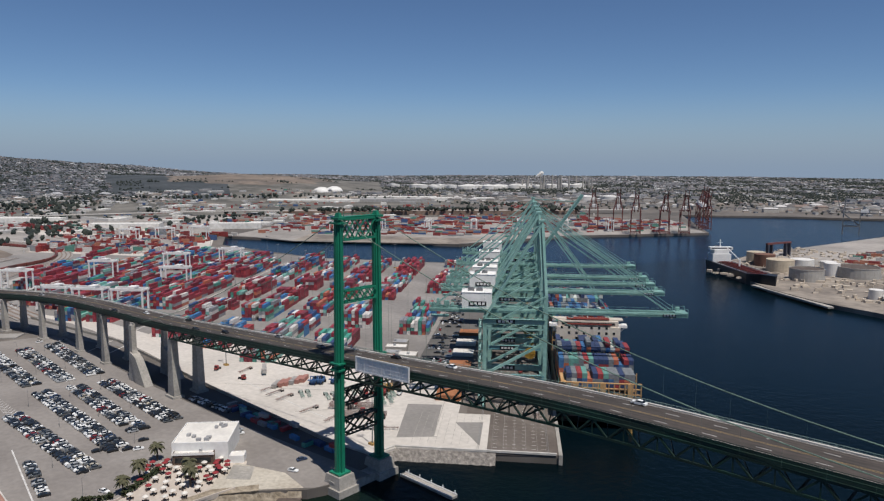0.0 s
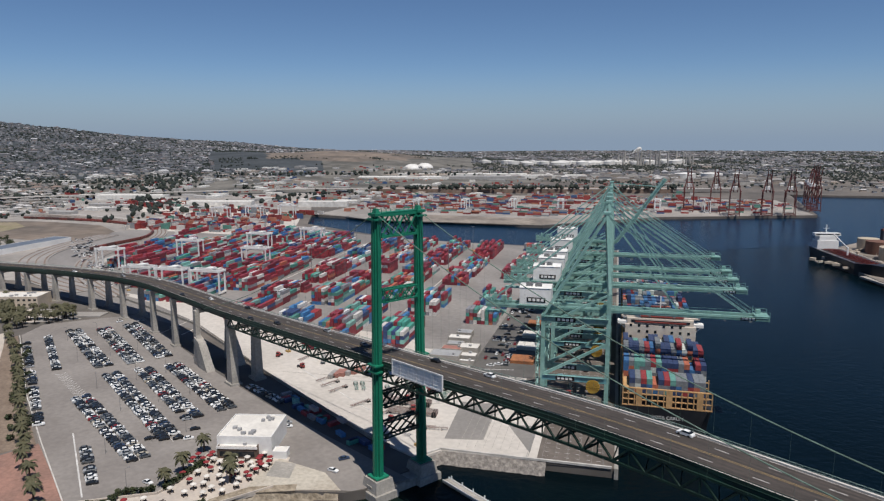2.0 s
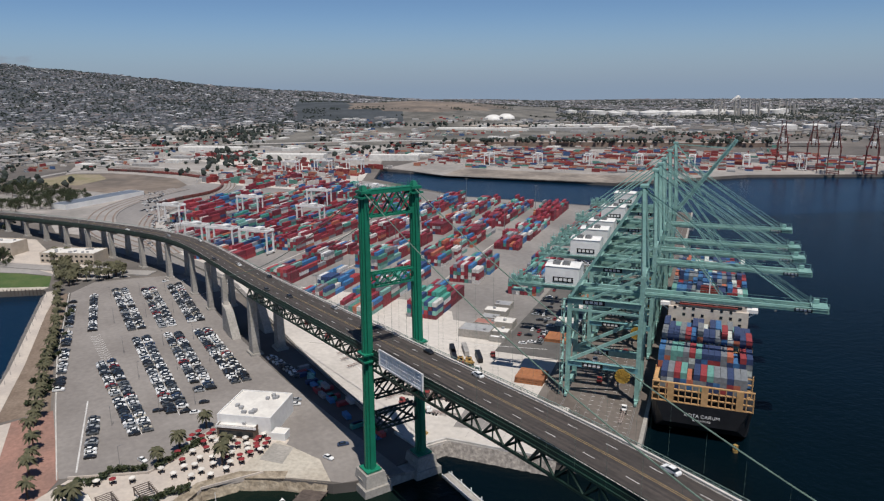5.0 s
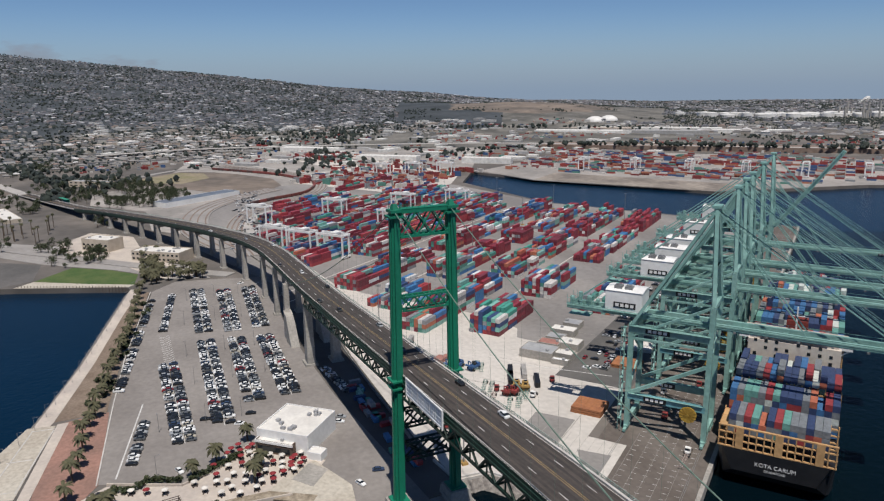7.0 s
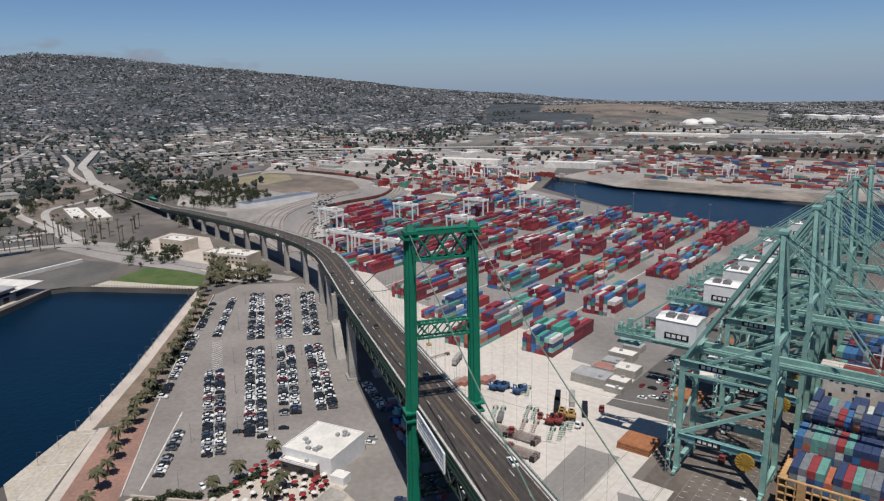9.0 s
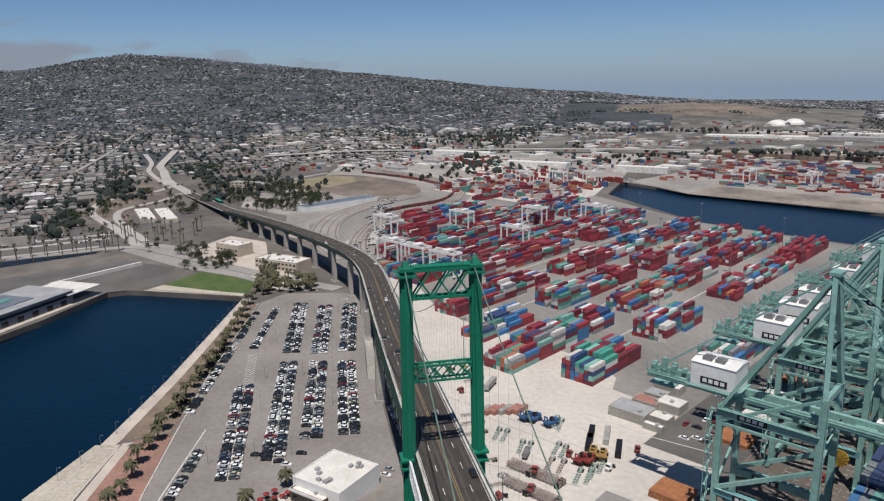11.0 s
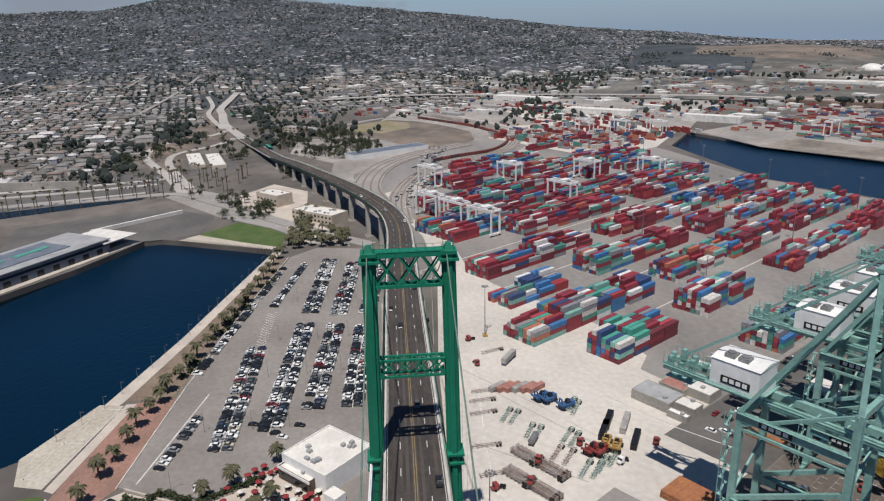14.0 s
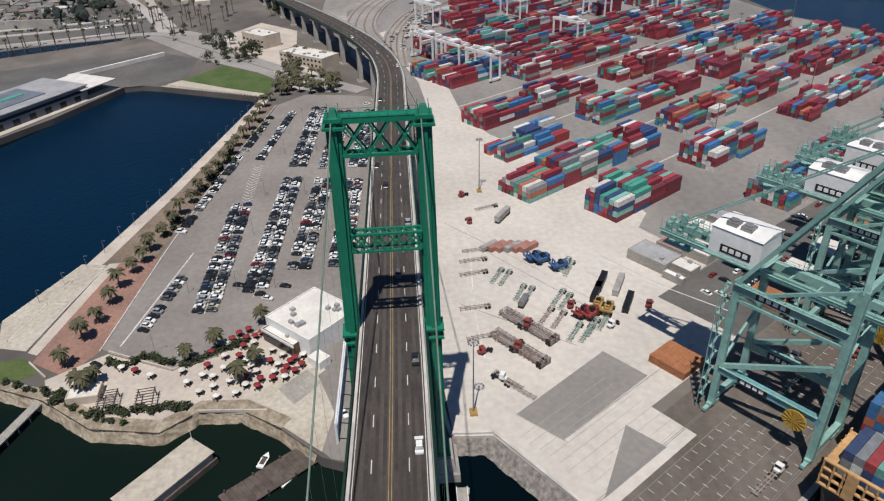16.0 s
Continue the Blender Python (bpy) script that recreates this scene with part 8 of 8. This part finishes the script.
for ia in range(-110, -30):
    for ib in range(-60, 40):
        for side in (-8.5, 8.5):
            # nearer streets keep their rows
            a_, b_ = ia * 17.5 + rnd.uniform(-1.5, 1.5), ib * 33 + side + rnd.uniform(-1.2, 1.2)
            x, y = a_ * gc - b_ * gs, a_ * gs + b_ * gc
            r_ = polar(x, y)[0]
            if r_ < 830 or r_ > 1920 or rnd.random() > (0.86 if noise.noise(Vector((x * 0.005, y * 0.005, 13))) > -0.2 else 0.45) * town(x, y) or near_road(x, y) or ia % 9 == 0:
                continue
            k = 1.7 if rnd.random() < 0.05 else 1.0
            house(x, y, max(0.0, land_height(x, y)), rnd.uniform(10, 14.5) * k, rnd.uniform(8.5, 11.5) * k, rnd.choice((3.0, 3.3, 3.6, 5.6)) * k, G_TURN + rnd.choice((0, 90)))
for i in range(92000):
    yaw = rnd.uniform(2, 123)
    r_ = 780 + (4750 - 780) * rnd.random() ** 0.6
    x, y = -40 - r_ * math.sin(radians(yaw)), 100 + r_ * math.cos(radians(yaw))
    t_ = town(x, y)
    dens = noise.noise(Vector((x * 0.0042, y * 0.0042, 7))) + 0.5 * noise.noise(Vector((x * 0.013, y * 0.013, 3)))
    if t_ > 0.1 and yaw > 64 and dens + rnd.uniform(-0.35, 0.35) > -0.12:
        pass
    elif yaw < 64 and r_ > 2500 and dens > -0.05 and not (abs(yaw - 58) < 10.5 and r_ < 3500) and rnd.random() < 0.55:
        pass
    elif abs(yaw - 58) < 10 and 2300 < r_ < 3500 and dens > 0.28:
        pass
    else:
        continue
    w = rnd.uniform(3.5, 7.0) * (1 + r_ / 12000)
    if near_road(x, y):
        continue
    far_tree(x, y, max(0.0, land_height(x, y)) - 0.6, w * rnd.uniform(0.9, 1.5), w * rnd.uniform(0.6, 1.0))
# tree belts
for (ax, ay), (bx, by), n_, spread in (((-1300, 930), (-850, 1430), 120, 10), ((-1360, 1000), (-900, 1500), 150, 12), ((-1250, 420), (-1900, 700), 150, 26), ((-1150, 300), (-1350, 900), 80, 30), ((-1560, 240), (-2100, 900), 200, 40),
                                       ((-1150, 20), (-1480, -75), 80, 12), ((-1050, -105), (-1500, -215), 90, 14), ((-830, -130), (-960, -150), 40, 16), ((-1020, -130), (-1100, -330), 40, 12), ((-2000, 850), (-1500, 1700), 160, 24), ((-1080, 100), (-1300, 60), 70, 30), ((-1000, 20), (-1120, 30), 30, 12)):
    for i in range(n_):
        k = rnd.random()
        w = rnd.uniform(6, 12)
        x, y = ax + (bx - ax) * k + rnd.gauss(0, spread), ay + (by - ay) * k + rnd.gauss(0, spread)
        far_tree(x, y, max(0, land_height(x, y)) - 0.4 + (9 if spread == 10 and ay > 900 else 0), w, w * rnd.uniform(0.8, 1.3))
for i in range(4200):
    yaw = rnd.uniform(66, 123)
    r_ = rnd.uniform(820, 2000)
    x, y = -40 - r_ * math.sin(radians(yaw)), 100 + r_ * math.cos(radians(yaw))
    ok = (town(x, y) > 0.1 and noise.noise(Vector((x * 0.006, y * 0.006, 11))) > -0.15) or (yaw < 95 and r_ > 1250 and noise.noise(Vector((x * 0.008, y * 0.008, 2))) > 0.12)
    if ok and not near_road(x, y):
        w = rnd.uniform(4, 9)
        far_tree(x, y, max(0, land_height(x, y)) - 0.4, w, w * rnd.uniform(0.7, 1.1))
# flat inland districts: streets of low roofs among trees, out to the horizon
for i in range(38000):
    yaw, r_ = rnd.uniform(-2, 64), 1750 + 3000 * rnd.random() ** 0.75
    x, y = -40 - r_ * math.sin(radians(yaw)), 100 + r_ * math.cos(radians(yaw))
    if (abs(yaw - 58) < 10.5 and 2300 < r_ < 3500) or y < np.interp(x, (-900, -700, -514, -299, 320), (1500, 1710, 1720, 1830, 2080)):
        continue
    d_ = noise.noise(Vector((x * 0.0022, y * 0.0045, 9))) + 0.6 * noise.noise(Vector((x * 0.008, y * 0.008, 5)))
    zz = max(0.0, land_height(x, y))
    if d_ + rnd.uniform(-0.25, 0.25) > (-0.1 if r_ > 2300 else 0.2):
        w = rnd.uniform(5, 10)
        far_tree(x, y, zz - 0.5, w, w * rnd.uniform(0.6, 0.9))
    elif rnd.random() < 0.4:
        big = 1.9 if r_ < 2400 and rnd.random() < 0.25 else 1.0
        house(x, y, zz, rnd.uniform(9, 20) * big, rnd.uniform(7, 12) * big, rnd.uniform(3, 6) * big, QUAY_TURN + rnd.choice((0, 90)))
lots = Shape()
for i in range(3600):
    yaw = rnd.uniform(30, 94)
    r_ = rnd.uniform(1150, 2300)
    x, y = -40 - r_ * math.sin(radians(yaw)), 100 + r_ * math.cos(radians(yaw))
    if noise.noise(Vector((x * 0.006, y * 0.006, 6))) < 0.02 or (y > 1000 and x > -720) or near_road(x, y) or town(x, y):
        continue
    g_ = 12
    x, y = round(x / g_) * g_ + rnd.uniform(-2, 2), round(y / 5) * 5
    if -1240 < x < -880 and 150 < y < 330:
        continue
    lots.box(x, y, max(0, land_height(x, y)) - 0.3, rnd.choice((4.6, 4.6, 9, 12.2, 12.2)), rnd.choice((1.9, 2.4)), rnd.choice((1.6, 2.6, 2.9, 5.2)), rnd.choice((40, 46, 130)))
tagged(part("trailer_lots", lots, "far_box"), "parked trailers, wagons and containers in the distant yards", "trailer", kind="stuff")
# big roofs and industry
for i in range(620):
    yaw = rnd.uniform(2, 92)
    r_ = rnd.uniform(1250, 2300) if yaw > 45 else rnd.uniform(1900, 4600)
    x, y = -40 - r_ * math.sin(radians(yaw)), 100 + r_ * math.cos(radians(yaw))
    if polar(x, y)[0] < 1500 and yaw > 86 or (abs(yaw - 58) < 10.5 and 2300 < r_ < 3500):
        continue
    if -760 < x < -200 and y < 1800 or (y > 1000 and x > -700 and y < 1850):
        continue
    sheds.box(x, y, max(0, land_height(x, y)) - 1, rnd.uniform(10, 46), rnd.uniform(8, 22), rnd.uniform(4, 7), rnd.choice((QUAY_TURN, QUAY_TURN - 90)) + rnd.uniform(-4, 4))
for k, (x, y, l_, w) in enumerate(((-1620, 1270, 260, 50), (-1480, 1450, 240, 50), (-1700, 1360, 220, 46), (-1560, 1550, 240, 40), (-1380, 1640, 200, 40), (-1850, 1250, 180, 40), (-1250, 560, 120, 26), (-1120, 700, 90, 20), (-1500, 480, 140, 30))):
    sheds.box(x, y, 0, l_, w, 10, math.degrees(math.atan2(437, 397)))
tagged(part("house_walls", walls, "house_wall"), "pale walls of the many small houses of the town", "house", kind="stuff")
tagged(part("house_roofs", roofs, "house_roof"), "grey, brown and pale roofs of the many small houses", "house", kind="stuff")
tagged(part("hillside_house_walls", hill_walls, "hill_wall_hazed"), "walls of the houses on the hillside, muted as by haze", "house", kind="stuff")
tagged(part("hillside_house_roofs", hill_roofs, "hill_roof_hazed"), "brown and grey roofs of the houses on the hillside, muted as by haze", "house", kind="stuff")
tagged(part("far_trees", woods, "far_leaf"), "dark green trees scattered between the houses and hills", "tree", kind="stuff")
tagged(part("industrial_sheds", sheds, "big_roof"), "white and grey flat-roofed sheds of the industrial district", "building", kind="stuff")
for i in range(58):
    k, j = rnd.random(), rnd.uniform(-150, 150)
    x, y = -2010 + 400 * k + j * 0.6, 2000 + 760 * k + j * 0.3
    tank(x, y, rnd.uniform(17, 30), rnd.uniform(11, 17), "tank_white", False, "white oil storage tank of the distant refinery", max(0, land_height(x, y)) - 1, "refinery tanks")
for x, y in ((-1860, 1490), (-1880, 1560)):
    t_ = thing("dome_tank", "white domed storage building", "tank", pose(x, y, max(0, land_height(x, y)) - 1))
    sh = Shape()
    for i in range(6):
        a, b_ = radians(15 * i), radians(15 * (i + 1))
        sh.rod((0, 0, 17 * math.sin(a)), (0, 0, 17 * math.sin(b_)), 29 * math.cos(a), 24, max(0.3, 29 * math.cos(b_)))
    part("dome", sh, "tank_white", t_)
for x, y in ((-1100, 1900), (-1050, 1960)):
    tank(x, y, 30, 16, "tank_white", False, "large white tank beyond the far pier", 0, "refinery tanks")
stacks = Shape()
for i in range(26):
    x, y = -1640 + rnd.uniform(-120, 160), 2560 + rnd.uniform(-150, 200)
    stacks.rod((x, y, 0), (x, y, rnd.uniform(30, 70)), rnd.uniform(1.5, 3.5), 8)
tagged(part("refinery_stacks", stacks, "tank_grey"), "chimneys and columns of the distant refinery", "chimney", kind="stuff")

plume = Shape()
for i in range(7):
    k = i / 6
    v = [(-1739 + 20 * k + a * (2 + 4 * k) * rnd.uniform(0.7, 1.2), 2572 + 14 * k + b_ * (2 + 4 * k) * rnd.uniform(0.7, 1.2), 52 + 16 * k + c_ * (1.5 + 3 * k)) for a, b_, c_ in ICO]
    plume.add(v, ICO_F)
tagged(part("steam_plume", plume, "tank_white"), "small white steam plume over the refinery", "steam", kind="structure")
